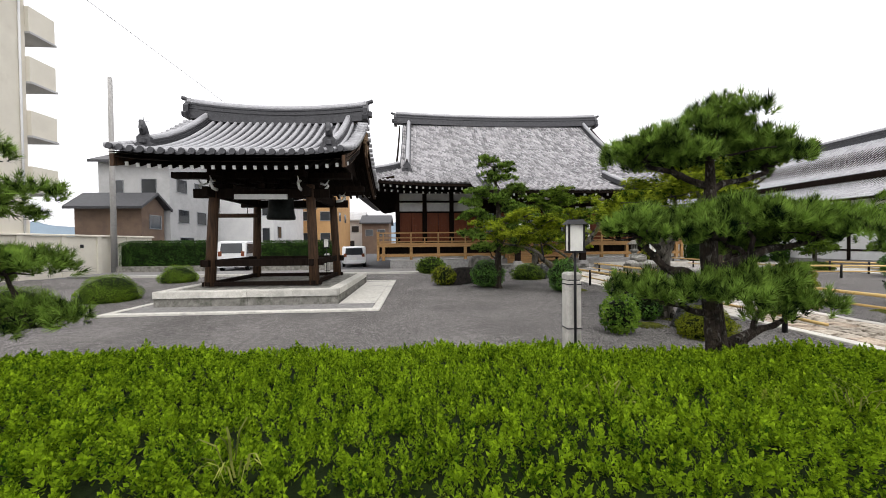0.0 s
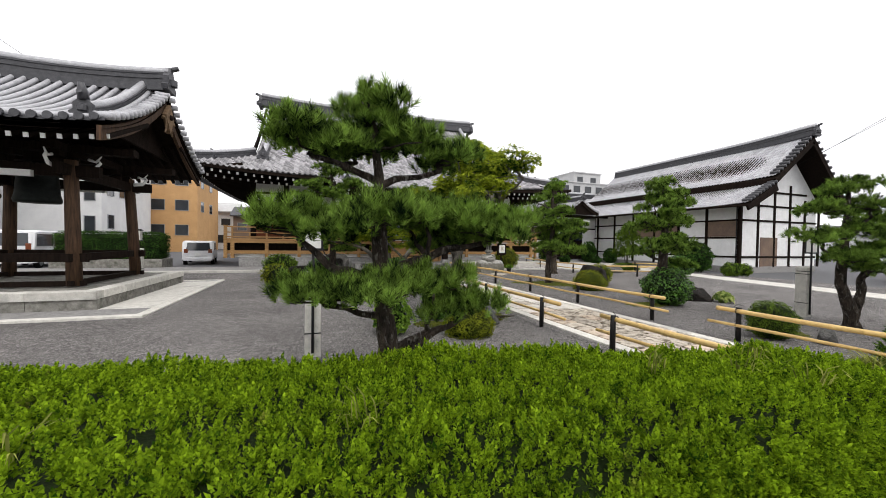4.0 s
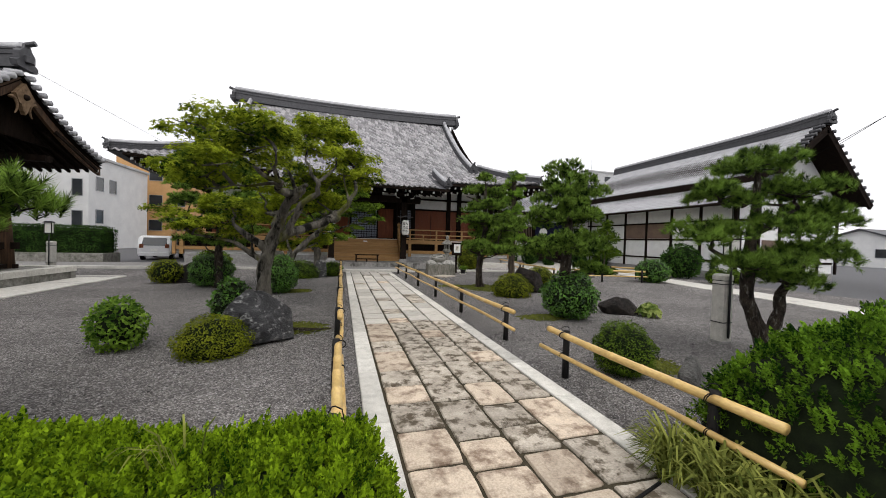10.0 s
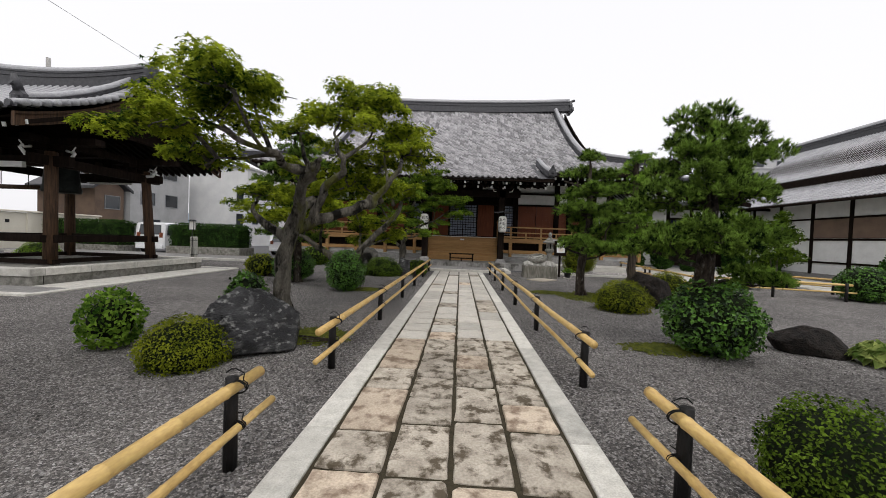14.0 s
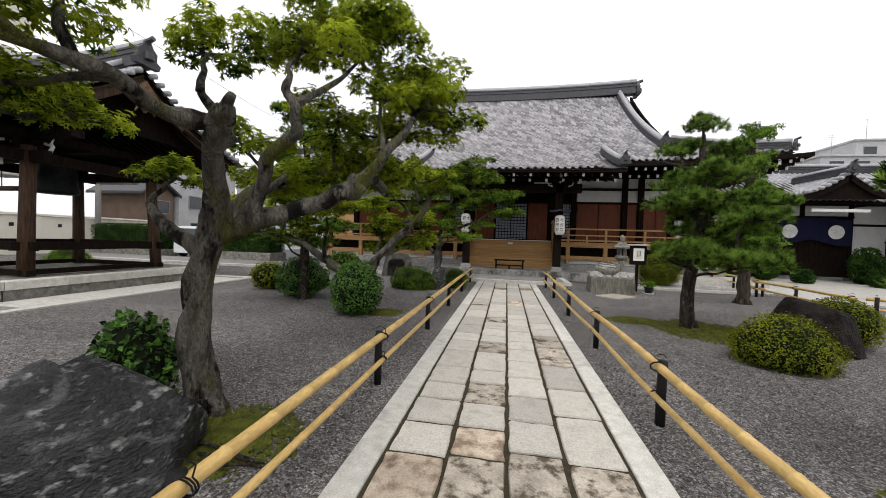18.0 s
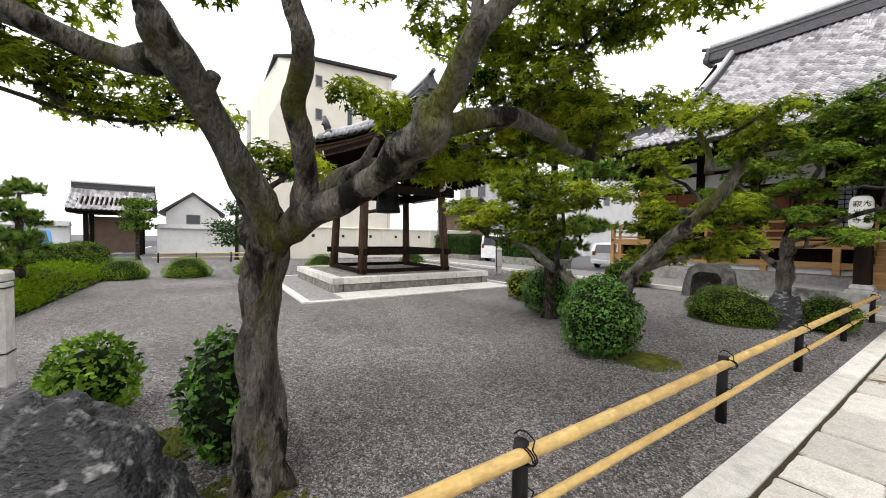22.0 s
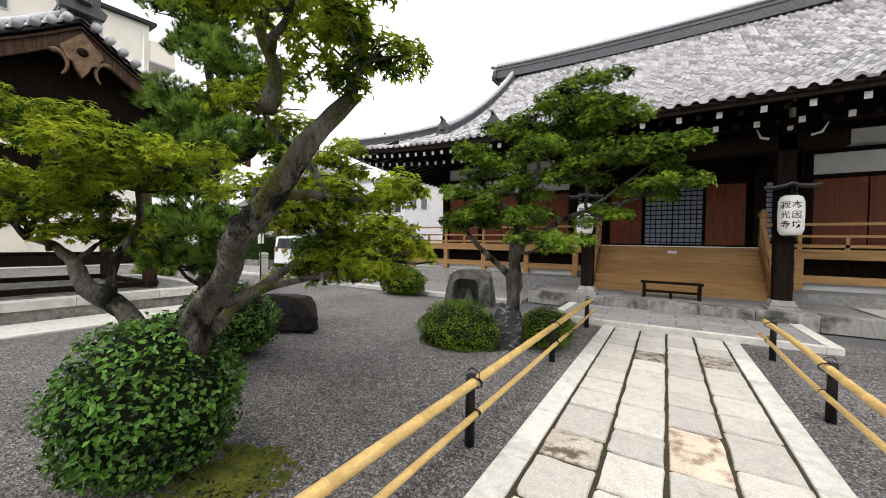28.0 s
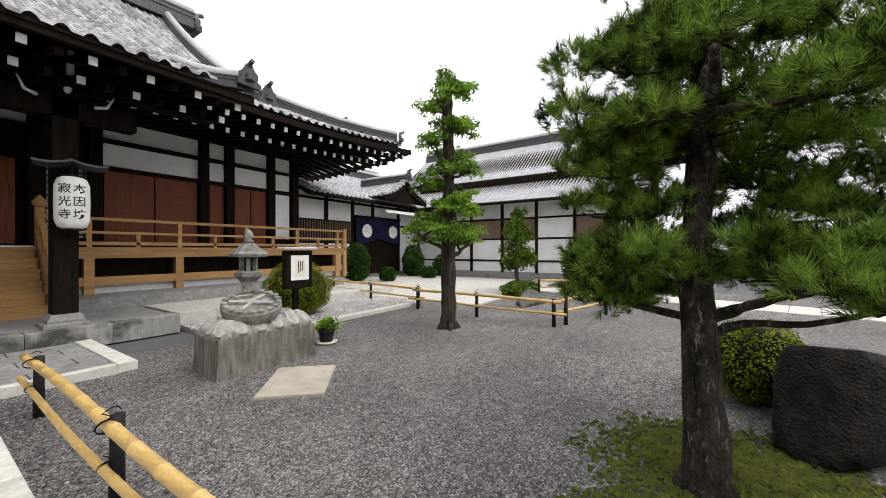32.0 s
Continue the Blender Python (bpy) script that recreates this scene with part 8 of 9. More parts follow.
def paper_lantern(x, y, z):
    t = thing("paper_lantern", "white paper lantern with black characters under a small dark roof", "lantern", (x, y, z), "lanterns on the porch pillars")
    t.rotation_euler = (0, 0, -0.2 if x > 0 else 0.2)
    prof = [(0.12, -0.41), (0.17, -0.38), (0.205, -0.28), (0.21, 0.0), (0.205, 0.28), (0.17, 0.38), (0.12, 0.41)]
    part("paper_body", Shape().lathe(prof, 26), M["lantern"], t)
    for zz in (-0.44, 0.39):
        part("end_ring", Shape().lathe([(0.1, zz), (0.12, zz), (0.12, zz + 0.05), (0.1, zz + 0.05)], 18), M["ink"], t, "black end ring")
    part("bracket", Shape().beam((0, 0.0, -0.47), (0, 0.3, -0.47), 0.06, 0.06), M["dark_wood"], t)
    part("hanger", Shape().tube([(0, 0, 0.41), (0, 0, 0.62)], 0.012, 6), M["dark_metal"], t)
    for sx in (-1, 1):
        line = [(sx * 0.42 * k / 5, 0, 0.64 - 0.1 * (k / 5) ** 0.6 + 0.05 * (k / 5) ** 4) for k in range(6)]
        r = Shape()
        for k in range(5):
            r.add([(line[k][0], -0.22, line[k][2]), (line[k + 1][0], -0.22, line[k + 1][2]), (line[k + 1][0], 0.25, line[k + 1][2]), (line[k][0], 0.25, line[k][2]),
                   (line[k][0], -0.22, line[k][2] + 0.035), (line[k + 1][0], -0.22, line[k + 1][2] + 0.035), (line[k + 1][0], 0.25, line[k + 1][2] + 0.035), (line[k][0], 0.25, line[k][2] + 0.035)],
                  [(3, 2, 1, 0), (4, 5, 6, 7), (0, 1, 5, 4), (1, 2, 6, 5), (2, 3, 7, 6), (3, 0, 4, 7)])
        part("lantern_roof", r, M["tile_dark"], t, "dark curved roof over the lantern")
    for col, word in ((0.082, "\u672c\u56e0\u574a"), (-0.082, "\u5bc2\u5149\u5bfa")):
        for k, ch in enumerate(word):
            me = glyphs(ch, 0.165)
            turn = math.asin(col / 0.212)
            for v in me.vertices:
                u, vz = v.co.x, v.co.y + 0.2 - 0.2 * k
                v.co = (0.213 * math.sin(turn) + u * math.cos(turn), -0.213 * math.cos(turn) + u * math.sin(turn), vz)
            me.materials.append(M["ink"])
            ob = new("character", me)
            ob.parent = t
    return t


paper_lantern(2.18, 20.72, 2.33)
paper_lantern(-1.82, 20.72, 2.33)
bench = thing("bench", "low dark wooden bench before the stairs", "bench", (0.15, 21.6, 0.322))
part("seat", Shape().box(-0.68, 0.68, -0.14, 0.14, 0.37, 0.42, 0.008), M["dark_wood"], bench)
for x in (-0.6, 0.6):
    part("leg", Shape().box(x - 0.035, x + 0.035, -0.12, 0.12, 0.0, 0.37), M["dark_wood"], bench)
part("stretcher", Shape().box(-0.57, 0.57, -0.025, 0.025, 0.13, 0.19), M["dark_wood"], bench)
part("middle_leg", Shape().box(-0.035, 0.035, -0.05, 0.05, 0.0, 0.13), M["dark_wood"], bench)

# ---- stone with a carved hollow ----
M["dark_stone"] = mat("dark_weathered_stone", (0.2, 0.19, 0.175), (0.06, 0.058, 0.05), 0.9, 5, 0.7, dist=0.03, stain=(0.03, 0.03, 0.026), stain_scale=1.8, stain_low=0.46, stain_high=0.64)
hol = thing("hollowed_stone", "weathered arched stone with a dark carved hollow", "carved stone", (-4.4, 19.2, 0))
hol.rotation_euler = (0, 0, 0.25)
outer = [(-0.64, 0), (-0.58, 0.4), (-0.48, 0.8), (-0.3, 0.93), (0, 0.96), (0.36, 0.92), (0.54, 0.75), (0.6, 0.4), (0.66, 0)]
inner = [(-0.42, 0.0), (-0.41, 0.35), (-0.37, 0.6), (-0.28, 0.7), (0, 0.72), (0.2, 0.7), (0.28, 0.58), (0.3, 0.35), (0.31, 0.0)]
vs = [(x, y, z) for y, loop in ((-0.3, outer), (0.3, outer), (-0.3, inner), (0.12, inner)) for x, z in loop]
k = 9
fs = []
for i in range(8):
    fs += [(i, i + 1, k + i + 1, k + i), (i, i + 1, 2 * k + i + 1, 2 * k + i), (2 * k + i, 2 * k + i + 1, 3 * k + i + 1, 3 * k + i)]
fs += [tuple(range(k, 2 * k)), tuple(range(3 * k, 4 * k))]
part("stone_shell", Shape().add(vs, fs), M["dark_stone"], hol)
part("niche_figure", Shape().lathe([(0.14, 0), (0.16, 0.1), (0.08, 0.28), (0.07, 0.36), (0.02, 0.42)], 10, (-0.02, 0.0, 0.0)), M["rock_grey"], hol, "small worn dark carving")
single("stone_post", Shape().lathe([(0.13, -0.03), (0.12, 0.7), (0.15, 0.72), (0.15, 0.85), (0.08, 0.9)], 4, (0, 0, 0), True), M["old_stone"], "weathered square stone post behind the hollowed stone", "post", loc=(-4.3, 20.0, 0))

# ---- bamboo fences ----
def fence(x0, y0, x1, y1, n):
    ln = math.hypot(x1 - x0, y1 - y0)
    f = bamboo_rail(0, -0.15, ln + 0.15, [ln * k / (n - 1) for k in range(n)], -1)
    f.location, f.rotation_euler = (x0, y0, 0), (0, 0, math.atan2(y1 - y0, x1 - x0) - math.pi / 2)
    f.name = "bamboo_fence"
    tagged(f, "low bamboo fence with charred posts on the gravel", "fence", "bamboo fences")


fence(7.95, 14.75, 8.2, 18.4, 3)
fence(8.5, 18.6, 9.1, 22.8, 3)
fence(12.6, 16.6, 13.8, 14.4, 3)
fence(8.3, 14.6, 11.7, 13.6, 3)
fence(-25.2, 5.0, -25.2, 10.2, 4)

# ---- hose, cable and grasses ----
s = Shape()
s.tube([(-0.2 + (0.26 - 0.012 * i * 0.2) * math.cos(i * 0.42), (0.26 - 0.0024 * i) * math.sin(i * 0.42), 0.02 + 0.0016 * i) for i in range(66)] + [(0.2, 0.35, 0.02), (0.4, 0.3, 0.015), (0.75, -0.1, 0.015), (1.05, -0.45, 0.02)], 0.011, 6)
single("hose_coil", s, M["rope"], "coiled black garden hose on the gravel", "hose", loc=(-2.3, 2.98, 0))
s = Shape()
s.tube([(-1.25, 2.5, 0.02), (-0.95, 2.36, 0.034), (-0.5, 2.33, 0.03), (0.1, 2.31, 0.03), (0.45, 2.36, 0.03), (0.8, 2.47, 0.034), (1.05, 2.6, 0.04), (1.3, 2.75, 0.02)], 0.011, 6)
single("black_cable", s, M["rope"], "black cable lying across the stone path", "cable")
BLADE = ([(-0.03, 0, 0), (0.03, 0, 0), (0.035, 0.22, 0.55), (-0.035, 0.22, 0.55), (0.025, 0.6, 0.72), (-0.025, 0.6, 0.72), (0.004, 0.95, 0.55), (-0.004, 0.95, 0.55)], [(0, 1, 2, 3), (3, 2, 4, 5), (5, 4, 6, 7)])


def grass_clump(x, y, r, cnt, size, leaf, name="grass_clump", label="arching yellow-green grass clump at the hedge foot", lean=0.16, z=0.0):
    a = RNG.uniform(0, 6.28, cnt)
    d = RNG.uniform(0, 1, cnt) ** 0.5 * r
    p = np.stack([d * np.cos(a), d * np.sin(a), np.zeros(cnt)], 1)
    rot = np.zeros((cnt, 3, 3))
    b = a + RNG.normal(size=cnt) * 0.7 - math.pi / 2
    rot[:, 0, 0], rot[:, 0, 1], rot[:, 1, 0], rot[:, 1, 1], rot[:, 2, 2] = np.cos(b), -np.sin(b), np.sin(b), np.cos(b), RNG.uniform(0.8, 1.5, cnt)
    ob = scatter(name, BLADE, p, rot, RNG.uniform(0.6, 1.2, cnt) * size, leaf)
    ob.location = (x, y, z)
    return tagged(ob, label, "grass", "grass clumps", "stuff" if name == "weed" else "")


rg = random.Random(9)
for k in range(13):
    grass_clump(1.05 + rg.uniform(-0.12, 0.22), 1.45 + k * 0.105, 0.1, 90, 0.26, M["grass"])
for x, y in ((-8.5, 1.9), (-5.2, 2.2), (-2.4, 2.1), (-2.1, 1.8), (-3.0, 2.3), (-6.6, 2.3), (-1.9, 2.3)):
    grass_clump(x, y, 0.1, 12, 0.15, M["grass"], "weed", "thin tall weed grass growing out of the juniper", z=0.66)
t = thing("variegated_plant", "low clump of yellow-variegated leaves beside the rock", "plant", (5.6, 7.25, 0))
a = RNG.uniform(0, 6.28, 170)
e = RNG.uniform(0.3, 1.25, 170)
rot = turns(170, np.stack([np.cos(a) * np.sin(e), np.sin(a) * np.sin(e), np.cos(e)], 1), 0.2)
q = np.stack([np.cos(a) * np.sin(e) * 0.22, np.sin(a) * np.sin(e) * 0.22, 0.05 + 0.2 * np.cos(e)], 1)
scatter("leaves", LEAF, q, rot, RNG.uniform(0.12, 0.2, 170), M["hosta"], t)
grass_clump(5.6, 7.25, 0.12, 60, 0.2, M["hosta"], "variegated_grass", "arching cream-striped leaves", z=0.0)
for k in range(3):
    s = Shape().tube([(0, 0, 0.03), (0.25, 0.06 * k - 0.05, 0.035), (0.5, 0.1 * k - 0.1, 0.03)], [0.014, 0.012, 0.008], 6, 0.2)
    single("fallen_stick", s, M["bark_dark"], "thin fallen stick on the moss", "stick", loc=(-2.1 + 0.1 * k, 7.1 - 0.12 * k, 0.03))


# ---- buildings around ----
def pane_window(parent, face, a, z, w, h, at, frame_mat="metal"):
    """A window on a wall: face 'x' or 'y' with at its outer plane; a along the wall, z the sill. out is the sign of the way outwards."""
    plane, out = at
    lo, hi = sorted((plane, plane + out * 0.05))
    g0, g1 = sorted((plane + out * 0.005, plane + out * 0.02))
    fr = Shape()
    for u0, u1, v0, v1 in ((a - w / 2 - 0.05, a + w / 2 + 0.05, z + h, z + h + 0.05), (a - w / 2 - 0.05, a + w / 2 + 0.05, z - 0.06, z), (a - w / 2 - 0.05, a - w / 2, z, z + h), (a + w / 2, a + w / 2 + 0.05, z, z + h)):
        if face == 'x':
            fr.box(lo, hi, u0, u1, v0, v1)
        else:
            fr.box(u0, u1, lo, hi, v0, v1)
    win = part("window", fr, M[frame_mat], parent)
    g = Shape()
    if face == 'x':
        g.box(g0, g1, a - w / 2, a + w / 2, z, z + h)
    else:
        g.box(a - w / 2, a + w / 2, g0, g1, z, z + h)
    part("pane", g, M["glass"], win)


apt = thing("apartment_building", "cream five-storey apartment building with tall narrow windows", "apartment building", (0.6, -2.1, 0))
part("wall", Shape().add([(-39, 12.9, -0.05), (-27.8, 12.9, -0.05), (-27.8, 22, -0.05), (-39, 22, -0.05), (-39, 12.9, 14.0), (-28.6, 13.6, 14.2), (-27.8, 15.0, 14.2), (-27.8, 22, 14.6), (-39, 22, 14.6), (-27.8, 12.9, 9.5)],
                         [(0, 1, 9, 5, 4), (9, 5, 6), (1, 2, 7, 6, 9), (2, 3, 8, 7), (3, 0, 4, 8), (4, 5, 6, 7, 8)]), M["cream"], apt)
part("roof_edge", Shape().add([(-28.7, 13.3, 14.18), (-27.5, 14.9, 14.18), (-27.5, 22.3, 14.6), (-39, 22.3, 14.6), (-39, 13.3, 14.0), (-28.7, 13.3, 14.36), (-27.5, 14.9, 14.36), (-27.5, 22.3, 14.8), (-39, 22.3, 14.8), (-39, 13.3, 14.2)],
                              [(4, 3, 2, 1, 0), (5, 6, 7, 8, 9), (0, 1, 6, 5), (1, 2, 7, 6), (2, 3, 8, 7), (3, 4, 9, 8), (4, 0, 5, 9)]), M["dark_metal"], apt)
for z in (3.7, 7.1, 9.8, 12.2):
    for y in (18.5, 19.65):
        pane_window(apt, 'x', y, z, 0.3, 1.5, (-27.8, 1), "metal")
    pane_window(apt, 'x', 16.2, z + 0.3, 0.4, 0.75, (-27.8, 1), "metal")
for z in (4.6, 7.4, 10.1, 12.6):
    bal = part("balcony", Shape().box(-29.6, -27.6, 22.0, 23.3, z - 0.15, z + 1.1), M["cream"], apt)
    part("balcony_floor", Shape().box(-29.65, -27.55, 22.0, 23.35, z - 0.25, z - 0.15), M["grey_wall"], bal)
part("downpipe", Shape().tube([(-27.74, 21.7, 14.2), (-27.74, 21.7, 0)], 0.05, 8), M["white_wall"], apt)

bw = thing("boundary_wall", "cream rendered boundary wall with a flat coping and small vents", "wall", kind="structure")
for k in range(8):
    y0 = 10.4 + k * 2.2
    part("wall_bay", Shape().box(-27.25, -27.05, y0 + 0.01, y0 + 2.19, -0.05, 2.2), M["cream"], bw)
    part("pier", Shape().box(-27.05, -26.98, y0 - 0.13, y0 + 0.13, -0.05, 2.22), M["cream"], bw)
    part("vent", Shape().box(-27.05, -27.03, y0 + 1.0, y0 + 1.2, 1.55, 1.75), M["dark_metal"], bw)
part("coping", Shape().box(-27.32, -26.94, 10.3, 28.1, 2.22, 2.32, 0.03), M["cream"], bw)


def pole(x, y, h, r, label, arms=()):
    t = thing("utility_pole", label, "pole", (x, y, 0))
    part("shaft", Shape().tube([(0, 0, -0.1), (0, 0, h)], [r, r * 0.7], 12), M["concrete"], t)
    for z, w in arms:
        part("cross_arm", Shape().beam((0, -w, z), (0, w, z), 0.08, 0.1), M["metal"], t)
        for d in (-0.9, 0, 0.9):
            part("insulator", Shape().lathe([(0.03, 0), (0.06, 0.05), (0.04, 0.1), (0.06, 0.15), (0.02, 0.2)], 8, (0, d * w, z + 0.05)), M["white_paint"], t)
    return t


pole(-26.0, 9.5, 9.5, 0.16, "pale concrete pole before the cream wall")
pole(-26.8, 24.4, 12.2, 0.17, "tall concrete utility pole by the lane")
pole(-34.5, 9.4, 8.5, 0.14, "concrete utility pole with a transformer by the gate", ((8.1, 0.7), (7.3, 0.6)))


def house(name, label, x0, x1, y0, y1, h, wall, roof="flat", rise=1.6, wins=(), category="house", roof_mat="tile_dark"):
    """wins: (face, a, z, w, h); face 's', 'e' or 'n'."""
    t = thing(name, label, category)
    part("wall", Shape().box(x0, x1, y0, y1, -0.05, h), M[wall], t)
    if roof == "flat":
        part("roof", Shape().box(x0 - 0.15, x1 + 0.15, y0 - 0.15, y1 + 0.15, h, h + 0.25, 0.03), M["grey_wall"], t)
    elif roof == "x":
        yc = (y0 + y1) / 2
        part("roof", Shape().prism([(y0 - 0.5, h - 0.2), (yc, h + rise), (y1 + 0.5, h - 0.2), (y1 + 0.5, h), (yc, h + rise + 0.2), (y0 - 0.5, h)], 'x', x0 - 0.4, x1 + 0.4), M[roof_mat], t)
        part("gable", Shape().prism([(y0, h), (y1, h), (yc, h + rise)], 'x', x0, x1), M[wall], t)
    else:
        xc = (x0 + x1) / 2
        part("roof", Shape().prism([(x0 - 0.5, h - 0.2), (xc, h + rise), (x1 + 0.5, h - 0.2), (x1 + 0.5, h), (xc, h + rise + 0.2), (x0 - 0.5, h)], 'y', y0 - 0.4, y1 + 0.4), M[roof_mat], t)
        part("gable", Shape().prism([(x0, h), (x1, h), (xc, h + rise)], 'y', y0, y1), M[wall], t)
    for face, a, z, w, hh in wins:
        if face == 's':
            pane_window(t, 'y', a, z, w, hh, (y0, -1))
        elif face == 'e':
            pane_window(t, 'x', a, z, w, hh, (x1, 1))
        else:
            pane_window(t, 'x', a, z, w, hh, (x0, -1))
    return t


house("grey_house", "grey rendered three-storey house with a gabled roof", -33.5, -28.0, 31.5, 38.0, 8.6, "grey_wall", "x", 1.4,
      [('e', 33.0, 6.2, 1.3, 1.1), ('e', 35.6, 6.2, 1.6, 1.1), ('e', 33.2, 3.6, 1.4, 1.1), ('e', 35.8, 3.6, 1.4, 1.1), ('e', 33.6, 1.0, 1.8, 1.3), ('s', -29.6, 6.0, 1.1, 1.1), ('s', -29.8, 3.5, 1.2, 1.1), ('s', -32.0, 6.0, 0.8, 1.0)])
house("brown_house", "low brown house with a balcony behind the cream wall", -33.0, -28.3, 28.8, 31.2, 4.6, "brown_wall", "x", 1.0, [('e', 30.2, 3.0, 1.2, 1.0)])
house("white_building", "white flat-roofed building with blank walls", -29.5, -23.0, 40.0, 50.0, 8.3, "white_wall", "flat", 0, [('e', 41.5, 5.4, 1.0, 1.2), ('e', 43.5, 5.4, 1.0, 1.2), ('e', 41.5, 2.4, 1.0, 1.2), ('s', -23.8, 4.8, 0.7, 1.4), ('s', -23.8, 2.0, 0.7, 1.4)], "building")
house("ochre_building", "ochre rendered building with square windows", -27.0, -19.0, 52.0, 62.0, 12.2, "orange_wall", "flat", 0,
      [('s', x, z, 1.3, 1.2) for x in (-25.6, -23.0, -20.6) for z in (2.0, 5.0, 8.0, 10.4)] + [('e', y, z, 1.2, 1.2) for y in (54.0, 58.0) for z in (5.0, 8.0, 10.4)], "building")
house("small_house", "small white two-storey house with a grey roof", -22.0, -17.5, 66.0, 72.0, 6.0, "white_wall", "x", 1.4, [('s', -20.8, 3.8, 1.2, 1.0), ('s', -18.8, 3.8, 1.2, 1.0), ('s', -19.8, 1.0, 1.6, 1.2)], roof_mat="grey_wall")
house("brown_house", "brown timber house beyond the lane", -17.0, -12.5, 62.0, 68.0, 5.2, "brown_wall", "x", 1.3, [('s', -15.8, 3.0, 1.2, 1.0), ('s', -13.8, 3.0, 1.2, 1.0)])
house("far_apartment_building", "grey concrete apartment block behind the roofs", 40.0, 55.0, 60.0, 72.0, 14.0, "grey_wall", "flat", 0, [('s', x, z, 1.6, 1.3) for x in (41.8, 44.6, 47.4, 50.2, 53.0) for z in (6.5, 9.3, 12.1)], "apartment building")
house("far_apartment_building", "upper floor of the grey apartment block", 45.0, 52.0, 61.5, 70.0, 16.4, "grey_wall", "flat", 0, [('s', 46.6, 14.6, 1.4, 1.0), ('s', 50.0, 14.6, 1.4, 1.0)], "apartment building")
for x, y, z, k in ((41.5, 60.5, 14.2, 0.3), (53.5, 60.5, 14.2, 1.0), (46.5, 62.0, 16.6, 0.5), (-31, 33, 9.9, 0.2)):
    t = thing("roof_antenna", "thin television antenna on a roof", "antenna", (x, y, z))
    part("mast", Shape().tube([(0, 0, 0), (0, 0, 2.8)], 0.025, 6), M["metal"], t)
    for q in range(5):
        part("antenna_rod", Shape().tube([(-0.5 + 0.07 * q, 0, 2.7 - 0.28 * q), (0.5 - 0.07 * q, 0.2 * k, 2.7 - 0.28 * q)], 0.012, 5), M["metal"], t)
house("white_low_house", "low white house beyond the parking place", 62.0, 76.0, 26.0, 34.0, 3.2, "white_wall", "x", 1.4, [('n', 28.0, 1.2, 1.2, 1.0), ('n', 31.0, 1.2, 1.2, 1.0), ('s', 65.5, 1.2, 1.4, 1.1), ('s', 70.0, 1.2, 1.4, 1.1)])
house("timber_house", "white gabled house with black exposed timbers by the gate", -46.0, -40.5, 4.2, 8.2, 3.6, "white_wall", "x", 1.7, [('e', 6.2, 2.6, 1.0, 0.8)])
ob = thing("temple_gate", "tiled temple gate with dark timbers and white flank walls", "gate", (-37, 1.4, 0))


def gate_roof(sx):
    def grid(u, d):
        t = d / 1.9
        return np.stack([sx * (1.9 - d), u, 3.3 + 1.7 * (0.6 * t + 0.4 * t * t) + 0.1 * np.clip(np.abs(u) - 1.4, 0, 2) ** 2], -1)
    return grid


for sx in (-1, 1):
    tiled("roof_tiles", gate_roof(sx), 18, 9, -2.4, 2.4, 0.0, 1.9, lambda u, d: u < 99, M["tile"], ob, 0.06, 0.03)
    for sy in (-1, 1):
        part("gate_post", Shape().box(sx * 0.8 - 0.13, sx * 0.8 + 0.13, sy * 1.5 - 0.13, sy * 1.5 + 0.13, -0.03, 3.4), M["dark_wood"], ob)
part("gate_deck", Shape().prism([(-1.9, 3.2), (0, 4.85), (1.9, 3.2), (1.5, 3.05), (-1.5, 3.05)], 'y', -2.35, 2.35), M["dark_wood"], ob)
ridge(ob, [(0, -2.4 + 0.8 * k, 4.95) for k in range(7)], 0.3, 0.45)
part("gate_leaf", Shape().box(-0.85, -0.78, -1.4, 1.4, 0.1, 2.9), M["brown_wall"], ob)
for y0, y1 in ((2.5, 8.2), (-7.5, -2.5)):
    part("flank_wall", Shape().box(-0.15, 0.15, y0, y1, -0.03, 2.1), M["plaster"], ob)
    part("flank_wall_roof", Shape().prism([(-0.5, 2.1), (0.5, 2.1), (0.1, 2.45), (-0.1, 2.45)], 'y', y0, y1), M["tile"], ob)

# small roofed gateway and pots beyond the parking place
ob = thing("side_gate", "small roofed wooden side gate beyond the parking place", "gate", (24.3, 5.4, 0))
for y in (-0.7, 0.7):
    part("gate_post", Shape().box(-0.1, 0.1, y - 0.1, y + 0.1, -0.03, 2.0), M["dark_wood"], ob)
part("gate_roof", Shape().prism([(-0.8, 2.0), (0.8, 2.0), (0.1, 2.5), (-0.1, 2.5)], 'y', -1.2, 1.2), M["tile_bright"], ob)
part("gate_leaf", Shape().box(-0.04, 0.04, -0.58, 0.58, 0.05, 1.9), M["brown_wall"], ob)


